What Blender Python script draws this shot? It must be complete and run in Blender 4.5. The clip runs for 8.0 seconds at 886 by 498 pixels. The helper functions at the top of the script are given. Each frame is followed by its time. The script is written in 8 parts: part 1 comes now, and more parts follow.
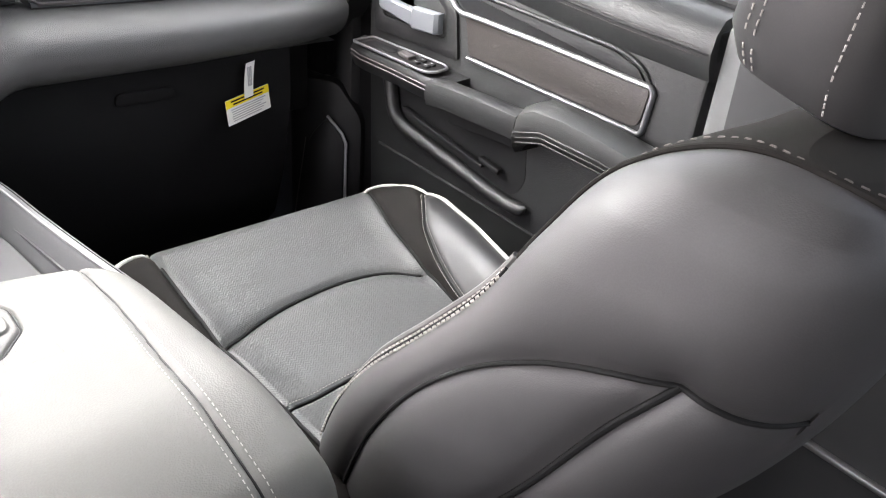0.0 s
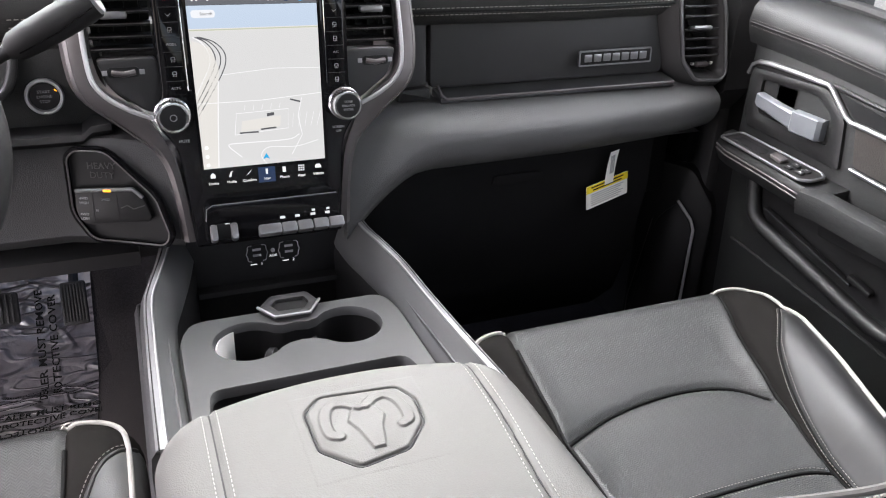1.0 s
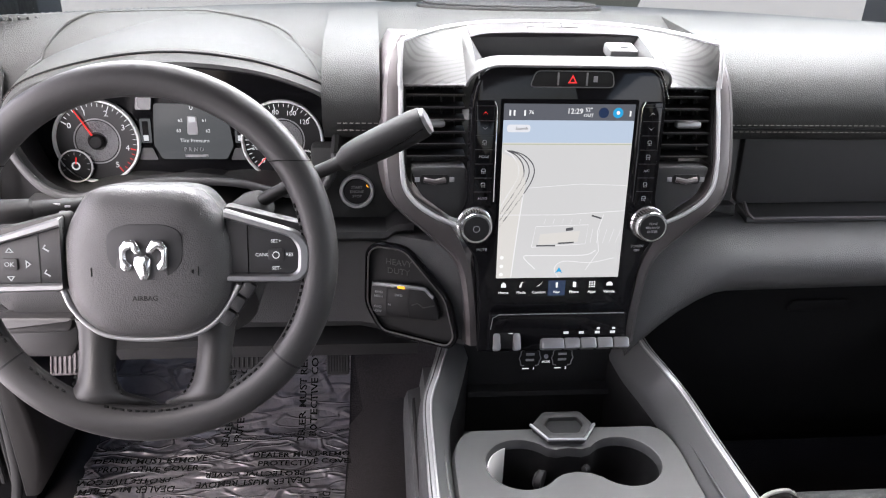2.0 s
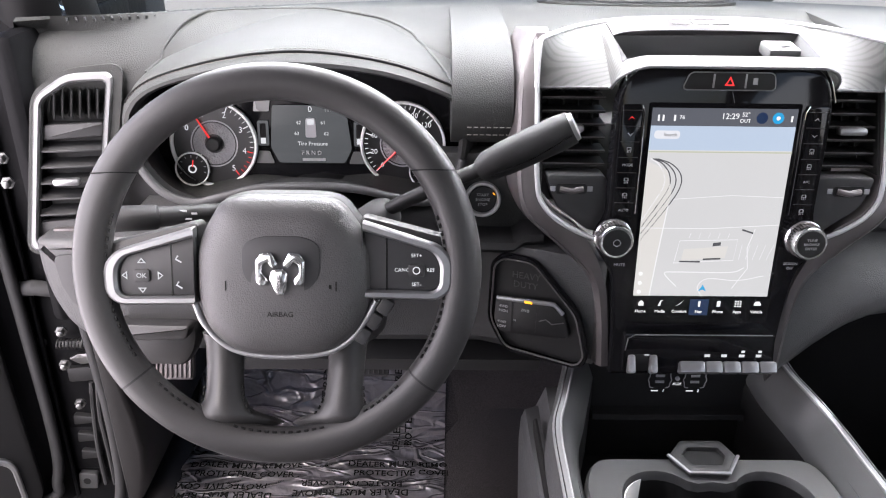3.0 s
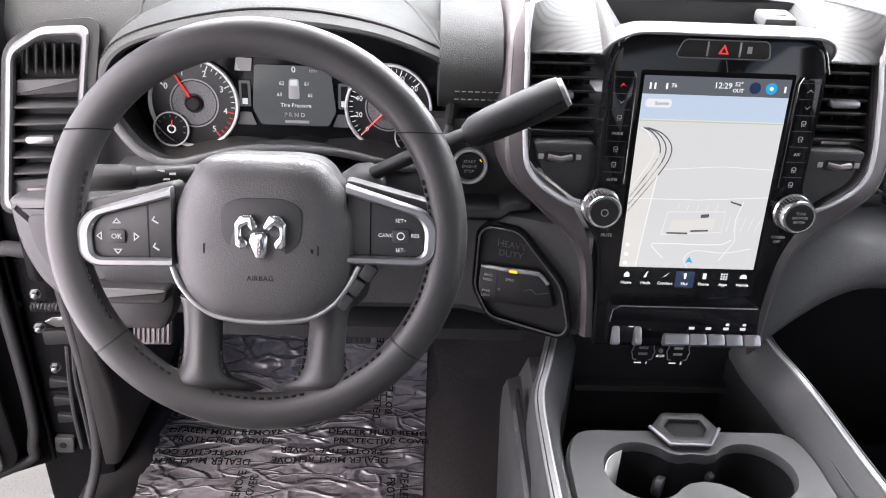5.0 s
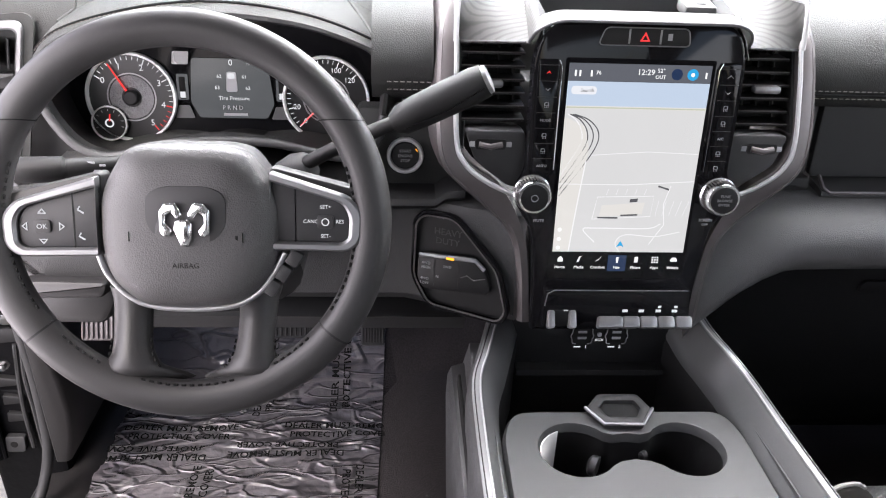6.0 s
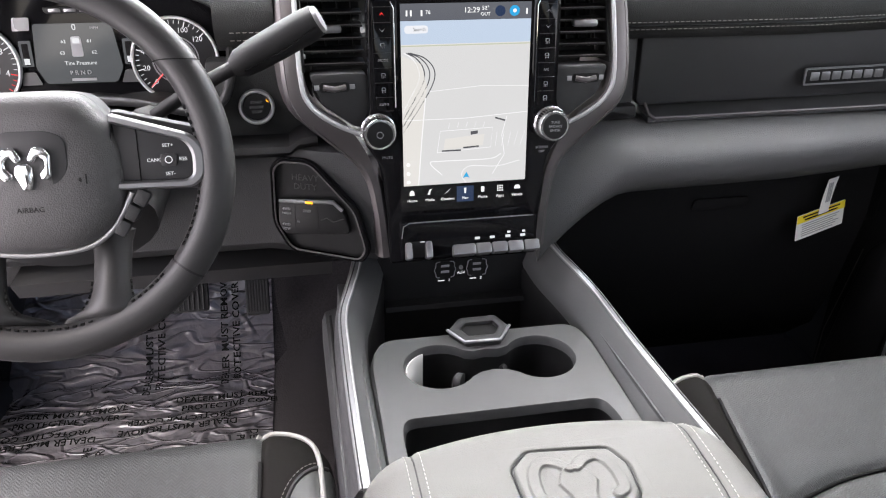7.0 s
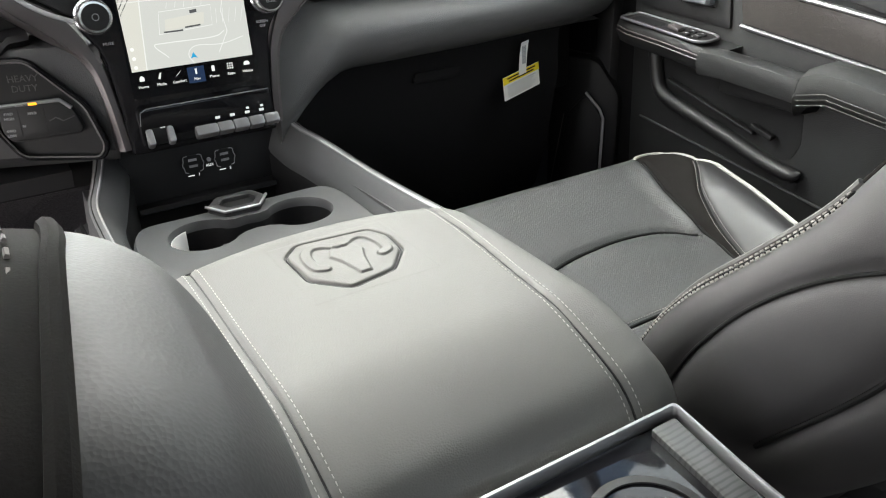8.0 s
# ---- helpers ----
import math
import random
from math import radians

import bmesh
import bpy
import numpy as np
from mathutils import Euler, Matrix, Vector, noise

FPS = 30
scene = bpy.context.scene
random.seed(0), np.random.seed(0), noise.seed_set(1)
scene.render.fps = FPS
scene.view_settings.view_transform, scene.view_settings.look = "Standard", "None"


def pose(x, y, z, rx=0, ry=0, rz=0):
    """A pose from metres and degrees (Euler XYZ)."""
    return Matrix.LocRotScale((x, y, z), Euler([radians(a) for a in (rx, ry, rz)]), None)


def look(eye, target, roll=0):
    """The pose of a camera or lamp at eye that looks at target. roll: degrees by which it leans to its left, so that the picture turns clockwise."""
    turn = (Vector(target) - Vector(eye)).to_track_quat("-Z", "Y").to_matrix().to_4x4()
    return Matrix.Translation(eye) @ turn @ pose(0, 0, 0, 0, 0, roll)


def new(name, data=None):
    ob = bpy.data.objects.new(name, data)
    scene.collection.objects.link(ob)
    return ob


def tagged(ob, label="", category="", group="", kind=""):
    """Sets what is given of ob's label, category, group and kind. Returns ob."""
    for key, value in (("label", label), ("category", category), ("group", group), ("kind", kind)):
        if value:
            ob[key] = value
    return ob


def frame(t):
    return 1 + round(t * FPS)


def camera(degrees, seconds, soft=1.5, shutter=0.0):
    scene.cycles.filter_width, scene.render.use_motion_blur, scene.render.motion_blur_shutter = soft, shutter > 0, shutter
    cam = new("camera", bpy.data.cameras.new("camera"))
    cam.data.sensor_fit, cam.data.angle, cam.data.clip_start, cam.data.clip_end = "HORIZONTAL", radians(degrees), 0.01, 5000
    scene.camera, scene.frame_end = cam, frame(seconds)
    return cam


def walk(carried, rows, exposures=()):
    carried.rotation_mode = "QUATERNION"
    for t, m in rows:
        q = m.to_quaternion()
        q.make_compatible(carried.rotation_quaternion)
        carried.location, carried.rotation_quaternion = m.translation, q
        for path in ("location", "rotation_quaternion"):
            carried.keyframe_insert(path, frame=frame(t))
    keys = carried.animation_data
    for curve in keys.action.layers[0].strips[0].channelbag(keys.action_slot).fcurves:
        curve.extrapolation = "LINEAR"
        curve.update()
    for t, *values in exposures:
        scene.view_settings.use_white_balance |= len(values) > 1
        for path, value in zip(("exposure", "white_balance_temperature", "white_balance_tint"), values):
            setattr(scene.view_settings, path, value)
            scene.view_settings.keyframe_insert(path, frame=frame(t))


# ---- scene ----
cam = camera(59.5, 8.0, 1.1)
PATH = [
    (0, (-0.097, -1.021, 0.856), (1.221, 0.185, -0.044), 4.9),
    (0.5, (-0.129, -0.995, 0.898), (0.874, 0.476, -0.014), 4.2),
    (1, (-0.157, -0.971, 0.952), (0.546, 0.684, 0.076), 2.3),
    (1.5, (-0.189, -0.924, 0.992), (0.24, 0.842, 0.157), 2.6),
    (2, (-0.232, -0.855, 1.044), (-0.052, 0.947, 0.196), 1.9),
    (2.2, (-0.26, -0.835, 1.051), (-0.126, 0.972, 0.205), 1.6),
    (3.3, (-0.316, -0.782, 1.028), (-0.301, 1.013, 0.147), 0.8),
    (3.5, (-0.318, -0.779, 1.026), (-0.295, 1.003, 0.12), 1.0),
    (4, (-0.32, -0.775, 1.022), (-0.279, 0.997, 0.096), 1.8),
    (5.5, (-0.298, -0.782, 1.024), (-0.213, 0.989, 0.097), 2.6),
    (6, (-0.264, -0.798, 1.019), (-0.139, 0.971, 0.095), 2.4),
    (6.5, (-0.236, -0.83, 1.006), (-0.011, 0.929, 0.081), 2.6),
    (7, (-0.208, -0.885, 0.981), (0.146, 0.851, 0.053), 1.0),
    (7.5, (-0.211, -0.947, 0.922), (0.398, 0.718, -0.003), -0.1),
    (8, (-0.251, -1.028, 0.842), (0.667, 0.492, -0.078), -1.5),
]
walk(cam, [(t, look(eye, target, roll)) for t, eye, target, roll in PATH],
     [(0.0, 1.93, 6650, 10), (0.5, 1.58, 6550, 11), (1.0, 1.36, 6500, 11), (2.0, 1.21, 6450, 12), (4.0, 1.31, 6400, 13), (6.0, 1.31, 6450, 12), (7.0, 1.32, 6500, 11), (8.0, 1.27, 6700, 3)])

# ---- daylight ----
world = bpy.data.worlds.new("sky_world")
scene.world = world
world.use_nodes = True
wn = world.node_tree
sky = wn.nodes.new("ShaderNodeTexSky")
sky.sky_type = "NISHITA"
sky.sun_disc = False
sky.sun_elevation, sky.sun_rotation = radians(55), radians(215)
sky.air_density, sky.dust_density, sky.ozone_density = 1.0, 4.0, 1.0
wn.links.new(sky.outputs[0], wn.nodes["Background"].inputs[0])
wn.nodes["Background"].inputs[1].default_value = 0.15
sun_data = bpy.data.lights.new("sun", "SUN")
sun_data.energy, sun_data.angle, sun_data.color = 1.2, radians(25), (1.0, 0.97, 0.93)
sun = new("sun", sun_data)
sun.matrix_world = look((-4.0, -5.6, 9.8), (0, 0, 0))
scene.view_settings.exposure = 1.2


def window_light(name, centre, towards, w, h, watts, colour=(1.0, 0.975, 0.985)):
    """An area lamp filling a window or door opening, standing in for the sky outside."""
    lamp = bpy.data.lights.new(name, "AREA")
    lamp.shape, lamp.size, lamp.size_y, lamp.energy, lamp.color = "RECTANGLE", w, h, watts, colour
    ob = new(name, lamp)
    ob.matrix_world = look(centre, towards)
    return ob


window_light("windshield_skylight", (0, 0.215, 1.150), (0, -0.395, 0.360), 1.45, 0.42, 15.5)
window_light("driver_door_skylight", (-1.05, -0.32, 0.62), (0, -0.25, 0.35), 0.95, 1.15, 10.5, (1.0, 0.915, 0.965))
window_light("rear_door_skylight", (-1.0, -1.45, 0.85), (0, -1.0, 0.6), 0.9, 0.9, 1.6, (1.0, 0.93, 0.955))
window_light("passenger_window_skylight", (0.98, -0.3, 1.0), (0, -0.4, 0.4), 0.8, 0.4, 1.5)
window_light("rear_passenger_window_skylight", (0.98, -1.4, 1.0), (0, -1.0, 0.5), 0.8, 0.4, 1.2)

# ---- materials ----


def material(name, colour, rough=0.5, metal=0.0, bump=0.0, scale=400.0, vary=0.15, wear=0.1, coat=0.0, spec=0.5, sheen=0.0, cells=False, detail=4.0, grain=1.0):
    """Principled surface with two scales of colour variation and a fine relief; scale is in features a metre."""
    m = bpy.data.materials.new(name)
    m.use_nodes = True
    t = m.node_tree
    p = t.nodes["Principled BSDF"]
    p.inputs["Metallic"].default_value = metal
    p.inputs["Coat Weight"].default_value = coat
    p.inputs["Coat Roughness"].default_value = 0.08
    p.inputs["Specular IOR Level"].default_value = spec
    p.inputs["Sheen Weight"].default_value = sheen
    pos = t.nodes.new("ShaderNodeNewGeometry")
    fine = t.nodes.new("ShaderNodeTexVoronoi" if cells else "ShaderNodeTexNoise")
    fine.inputs["Scale"].default_value = scale
    if not cells:
        fine.inputs["Detail"].default_value = detail
    t.links.new(pos.outputs["Position"], fine.inputs["Vector"])
    broad = t.nodes.new("ShaderNodeTexNoise")
    broad.inputs["Scale"].default_value = 9.0
    broad.inputs["Detail"].default_value = 5.0
    t.links.new(pos.outputs["Position"], broad.inputs["Vector"])
    mix = t.nodes.new("ShaderNodeMix")
    mix.data_type = "RGBA"
    dark = [c * (1 - vary) for c in colour]
    light = [min(1.0, c * (1 + vary)) for c in colour]
    mix.inputs["A"].default_value, mix.inputs["B"].default_value = (*dark, 1), (*light, 1)
    add = t.nodes.new("ShaderNodeMath")
    add.operation = "MULTIPLY_ADD"
    add.inputs[1].default_value, add.inputs[2].default_value = 0.4 * grain, 0.25 - 0.2 * (grain - 1)
    t.links.new(fine.outputs[0], add.inputs[0])
    add2 = t.nodes.new("ShaderNodeMath")
    add2.operation = "MULTIPLY_ADD"
    add2.inputs[1].default_value = 0.5
    t.links.new(broad.outputs[0], add2.inputs[0])
    t.links.new(add.outputs[0], add2.inputs[2])
    t.links.new(add2.outputs[0], mix.inputs["Factor"])
    t.links.new(mix.outputs["Result"], p.inputs["Base Color"])
    ramp = t.nodes.new("ShaderNodeMapRange")
    ramp.inputs["To Min"].default_value, ramp.inputs["To Max"].default_value = max(0.02, rough - wear), min(1.0, rough + wear)
    t.links.new(broad.outputs[0], ramp.inputs["Value"])
    t.links.new(ramp.outputs[0], p.inputs["Roughness"])
    if bump:
        b = t.nodes.new("ShaderNodeBump")
        b.inputs["Strength"].default_value, b.inputs["Distance"].default_value = bump, 0.6 / scale
        t.links.new(fine.outputs[0], b.inputs["Height"])
        t.links.new(b.outputs[0], p.inputs["Normal"])
    return m


def glow(name, colour, strength):
    m = bpy.data.materials.new(name)
    m.use_nodes = True
    p = m.node_tree.nodes["Principled BSDF"]
    p.inputs["Base Color"].default_value = (0.01, 0.01, 0.01, 1)
    p.inputs["Roughness"].default_value = 0.15
    p.inputs["Emission Color"].default_value = (*colour, 1)
    p.inputs["Emission Strength"].default_value = strength
    return m


LEATHER = material("black_leather", (0.064, 0.065, 0.065), 0.44, bump=0.3, scale=700, cells=True, vary=0.2)
HUB_LEATHER = material("grained_airbag_skin", (0.050, 0.0485, 0.049), 0.46, bump=0.35, scale=700, cells=True, vary=0.2, spec=0.6)
WING_LEATHER = material("dark_wing_leather", (0.020, 0.0198, 0.0200), 0.42, bump=0.06, scale=1000, cells=True, vary=0.2, spec=0.4)
SEAT_SIDE = material("smooth_seat_leather", (0.030, 0.0288, 0.0292), 0.56, bump=0.10, scale=900, cells=True, vary=0.25, spec=0.42)
SMOOTH_LEATHER = material("smooth_black_leather", (0.026, 0.0252, 0.0256), 0.43, bump=0.05, scale=1100, cells=True, vary=0.2, spec=0.42)
# Paler than the other black leather: windshield sheen is put into this grey.
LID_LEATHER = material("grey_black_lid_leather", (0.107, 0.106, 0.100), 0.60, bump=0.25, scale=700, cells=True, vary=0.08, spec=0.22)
PERF = material("perforated_leather", (0.066, 0.067, 0.067), 0.5, bump=0.6, scale=560, cells=True, vary=0.35)
SUEDE = material("charcoal_suede", (0.0115, 0.0105, 0.0098), 0.95, bump=0.4, scale=1500, vary=0.25, spec=0.06)
DASH = material("soft_dash_skin", (0.036, 0.037, 0.036), 0.62, bump=0.45, scale=700, cells=True, vary=0.2, spec=0.24)
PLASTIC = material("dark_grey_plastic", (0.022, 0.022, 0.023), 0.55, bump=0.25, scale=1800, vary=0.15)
DARK = material("black_plastic", (0.0065, 0.0065, 0.007), 0.58, bump=0.2, scale=1800, vary=0.15, spec=0.36)
# Darker, duller copy of the black plastic, for the footwell's shade.
GLOVE_SHADE = material("black_glove_box_plastic", (0.0050, 0.0050, 0.0053), 0.68, bump=0.2, scale=1800, vary=0.15, spec=0.16)
SATIN = material("satin_graphite_plastic", (0.10, 0.090, 0.091), 0.38, metal=0.4, bump=0.05, scale=2500, vary=0.08)
SILVER = material("satin_silver_trim", (0.29, 0.29, 0.295), 0.37, metal=0.85, bump=0.03, scale=2500, vary=0.05)
CHROME = material("bright_chrome", (0.80, 0.80, 0.81), 0.07, metal=1.0, vary=0.03, wear=0.03)
BADGE_CHROME = material("badge_chrome", (0.72, 0.72, 0.73), 0.16, metal=1.0, vary=0.03, wear=0.03)
GLOSS = material("piano_black", (0.006, 0.006, 0.007), 0.07, vary=0.1, wear=0.03, spec=0.25, coat=0.0)
WHITE_PIPING = material("pale_grey_piping", (0.32, 0.31, 0.29), 0.6, bump=0.2, scale=900, vary=0.08)
# Paler than the leather fold it covers: the fold's highlight is in this grey.
PIPE_GREY = material("mid_grey_piping", (0.075, 0.073, 0.070), 0.55, bump=0.2, scale=900, vary=0.1)
THREAD = material("pale_thread", (0.32, 0.308, 0.288), 0.8, bump=0.3, scale=3000, vary=0.15)
SEAM_THREAD = material("grey_brown_thread", (0.24, 0.225, 0.21), 0.8, bump=0.3, scale=3000, vary=0.2)
DARK_THREAD = material("dark_brown_thread", (0.055, 0.046, 0.046), 0.8, bump=0.3, scale=3000, vary=0.2)
BAND_THREAD = material("grey_brown_band_thread", (0.085, 0.074, 0.068), 0.8, bump=0.3, scale=3000, vary=0.2)
CARPET = material("charcoal_carpet", (0.0175, 0.0155, 0.0160), 0.97, bump=1.0, scale=300, vary=0.9, spec=0.1, grain=3.0, detail=7.0, sheen=0.05)
RUBBER = material("black_rubber", (0.016, 0.016, 0.017), 0.7, bump=0.2, scale=1200)
PAINT = material("black_body_paint", (0.0035, 0.0035, 0.004), 0.45, vary=0.3, spec=0.06, bump=0.1, scale=60)
STEEL = material("zinc_plated_steel", (0.20, 0.20, 0.20), 0.35, metal=1.0, vary=0.15)
HEADLINER = material("grey_headliner_cloth", (0.12, 0.118, 0.115), 0.95, bump=0.4, scale=1400)
CONCRETE = material("pale_concrete", (0.24, 0.228, 0.208), 0.9, bump=0.6, scale=120, vary=0.2)
PAPER = material("white_tag_paper", (0.80, 0.79, 0.76), 0.7, vary=0.04)
YELLOW = material("yellow_tag_print", (0.85, 0.68, 0.02), 0.6, vary=0.05)
INK = material("black_ink", (0.006, 0.006, 0.006), 0.8, vary=0.05, spec=0.2)
FILM_INK = material("film_print_black", (0.010, 0.010, 0.010), 0.9, vary=0.05, spec=0.05)
GREY_INK = material("grey_ink", (0.35, 0.35, 0.35), 0.6, vary=0.05)
LEGEND = glow("white_legend", (0.9, 0.92, 0.95), 0.35)
AMBER = glow("amber_indicator", (1.0, 0.36, 0.02), 0.9)
RED = glow("red_lamp", (1.0, 0.05, 0.05), 0.42)
DIM_LEGEND = material("printed_legend", (0.30, 0.30, 0.31), 0.5, vary=0.05)
EMBOSS = material("embossed_dark_legend", (0.05, 0.05, 0.051), 0.4, vary=0.1)
GREY_TRIM = material("mid_grey_plastic", (0.086, 0.087, 0.088), 0.5, bump=0.2, scale=1500, vary=0.1)
PLATE = material("grey_console_plate", (0.048, 0.049, 0.050), 0.5, bump=0.2, scale=1500, vary=0.12)
KNEE = material("soft_grey_knee_skin", (0.042, 0.042, 0.043), 0.5, bump=0.45, scale=700, cells=True, vary=0.12)
DOOR_SKIN = material("black_door_skin", (0.0145, 0.015, 0.015), 0.48, bump=0.22, scale=600, cells=True, vary=0.15)
# Paler copy of the knee skin; light on the roll is in it.
ROLL_LIT = material("soft_grey_roll_skin", (0.078, 0.078, 0.079), 0.5, bump=0.45, scale=700, cells=True, vary=0.1)
LEVER_SILVER = material("blue_grey_satin_metal", (0.22, 0.232, 0.252), 0.36, metal=0.5, bump=0.04, scale=2500, vary=0.05)
CONSOLE_SKIN = material("console_side_skin", (0.042, 0.042, 0.043), 0.5, bump=0.35, scale=900, cells=True, vary=0.15)
DOOR_PLASTIC = material("black_door_plastic", (0.0085, 0.0085, 0.0088), 0.5, bump=0.2, scale=1800, vary=0.15)
# Paler, less metallic copy of the silver trim, with caught light in its colour.
LIT_SILVER = material("silver_paint", (0.46, 0.46, 0.468), 0.32, metal=0.35, vary=0.04)
RAIL_GREY = material("rail_side_grey", (0.072, 0.073, 0.074), 0.42, bump=0.12, scale=1800, vary=0.1)
KICK = material("grey_kick_plastic", (0.0105, 0.0098, 0.0100), 0.46, bump=0.2, scale=1500, vary=0.15)
TOGGLE = material("satin_grey_toggle", (0.28, 0.28, 0.285), 0.3, metal=0.6, vary=0.06)


def wood_grain():
    """Pale grey open-pore wood with fine wavy lines."""
    m = material("grey_wood_trim", (0.34, 0.34, 0.34), 0.35, vary=0.1)
    t = m.node_tree
    p = t.nodes["Principled BSDF"]
    g = t.nodes.new("ShaderNodeNewGeometry")
    w = t.nodes.new("ShaderNodeTexWave")
    w.bands_direction = "Y"
    w.inputs["Scale"].default_value, w.inputs["Distortion"].default_value = 60, 3.5
    w.inputs["Detail"].default_value, w.inputs["Detail Scale"].default_value = 3, 0.5
    t.links.new(g.outputs["Position"], w.inputs["Vector"])
    r = t.nodes.new("ShaderNodeValToRGB")
    r.color_ramp.elements[0].color, r.color_ramp.elements[1].color = (0.13, 0.13, 0.127, 1), (0.185, 0.185, 0.181, 1)
    r.color_ramp.elements[1].position = 0.55
    t.links.new(w.outputs["Fac"], r.inputs[0])
    t.links.new(r.outputs[0], p.inputs["Base Color"])
    return m


def film_sheet():
    """Crumpled clear film over a dark mat."""
    m = material("clear_protective_film", (0.19, 0.178, 0.19), 0.20, vary=0.3, wear=0.05, spec=1.0, coat=1.0)
    t = m.node_tree
    p = t.nodes["Principled BSDF"]
    g = t.nodes.new("ShaderNodeNewGeometry")
    warp = t.nodes.new("ShaderNodeTexNoise")
    warp.inputs["Scale"].default_value, warp.inputs["Detail"].default_value = 9.0, 3.0
    t.links.new(g.outputs["Position"], warp.inputs["Vector"])
    shift = t.nodes.new("ShaderNodeVectorMath")
    shift.operation = "MULTIPLY_ADD"
    shift.inputs[1].default_value = (0.16, 0.16, 0.0)
    t.links.new(warp.outputs["Color"], shift.inputs[0])
    t.links.new(g.outputs["Position"], shift.inputs[2])
    heights = []
    for size, weight in ((16.0, 1.0), (38.0, 0.45), (85.0, 0.18)):
        v = t.nodes.new("ShaderNodeTexVoronoi")
        v.inputs["Scale"].default_value = size
        t.links.new(shift.outputs[0], v.inputs["Vector"])
        k = t.nodes.new("ShaderNodeMath")
        k.operation = "MULTIPLY_ADD"
        k.inputs[1].default_value = weight * 0.35
        t.links.new(v.outputs["Distance"], k.inputs[0])
        if heights:
            t.links.new(heights[-1].outputs[0], k.inputs[2])
        else:
            k.inputs[2].default_value = 0.0
        heights.append(k)
    # sharp folds that run across the sheet in two leaning directions
    for turn, stretch, size, width, weight in ((16, (0.6, 1.5, 1.0), 9.0, 0.035, 0.75), (-12, (0.6, 1.7, 1.0), 15.0, 0.035, 0.45), (64, (0.6, 1.6, 1.0), 10.0, 0.030, 0.5)):
        mp = t.nodes.new("ShaderNodeMapping")
        mp.inputs["Rotation"].default_value = (0, 0, radians(turn))
        mp.inputs["Scale"].default_value = stretch
        t.links.new(g.outputs["Position"], mp.inputs["Vector"])
        w = t.nodes.new("ShaderNodeTexNoise")
        w.inputs["Scale"].default_value, w.inputs["Detail"].default_value, w.inputs["Distortion"].default_value = size, 1.2, 0.35
        t.links.new(mp.outputs[0], w.inputs["Vector"])
        off = t.nodes.new("ShaderNodeMath")
        off.operation = "SUBTRACT"
        off.inputs[1].default_value = 0.5
        t.links.new(w.outputs[0], off.inputs[0])
        mag = t.nodes.new("ShaderNodeMath")
        mag.operation = "ABSOLUTE"
        t.links.new(off.outputs[0], mag.inputs[0])
        ridge = t.nodes.new("ShaderNodeMapRange")
        ridge.interpolation_type = "SMOOTHSTEP"
        ridge.inputs["From Min"].default_value, ridge.inputs["From Max"].default_value = 0.0, width
        ridge.inputs["To Min"].default_value, ridge.inputs["To Max"].default_value = weight, 0.0
        t.links.new(mag.outputs[0], ridge.inputs["Value"])
        k = t.nodes.new("ShaderNodeMath")
        t.links.new(heights[-1].outputs[0], k.inputs[0])
        t.links.new(ridge.outputs[0], k.inputs[1])
        heights.append(k)
    b = t.nodes.new("ShaderNodeBump")
    b.inputs["Strength"].default_value, b.inputs["Distance"].default_value = 1.0, 0.0085
    t.links.new(heights[-1].outputs[0], b.inputs["Height"])
    t.links.new(b.outputs[0], p.inputs["Normal"])
    t.links.new(b.outputs[0], p.inputs["Coat Normal"])
    return m


def clear_glass():
    m = bpy.data.materials.new("window_glass")
    m.use_nodes = True
    t = m.node_tree
    p = t.nodes["Principled BSDF"]
    p.inputs["Base Color"].default_value = (0.93, 0.96, 0.95, 1)
    p.inputs["Roughness"].default_value = 0.02
    p.inputs["Transmission Weight"].default_value = 1.0
    p.inputs["IOR"].default_value = 1.1
    return m


WOOD_DARK = wood_grain()
WOOD_DARK.node_tree.nodes["Color Ramp"].color_ramp.elements[0].color = (0.006, 0.006, 0.006, 1)
WOOD_DARK.node_tree.nodes["Color Ramp"].color_ramp.elements[1].color = (0.035, 0.035, 0.034, 1)
WOOD, FILM, GLASS = wood_grain(), film_sheet(), clear_glass()


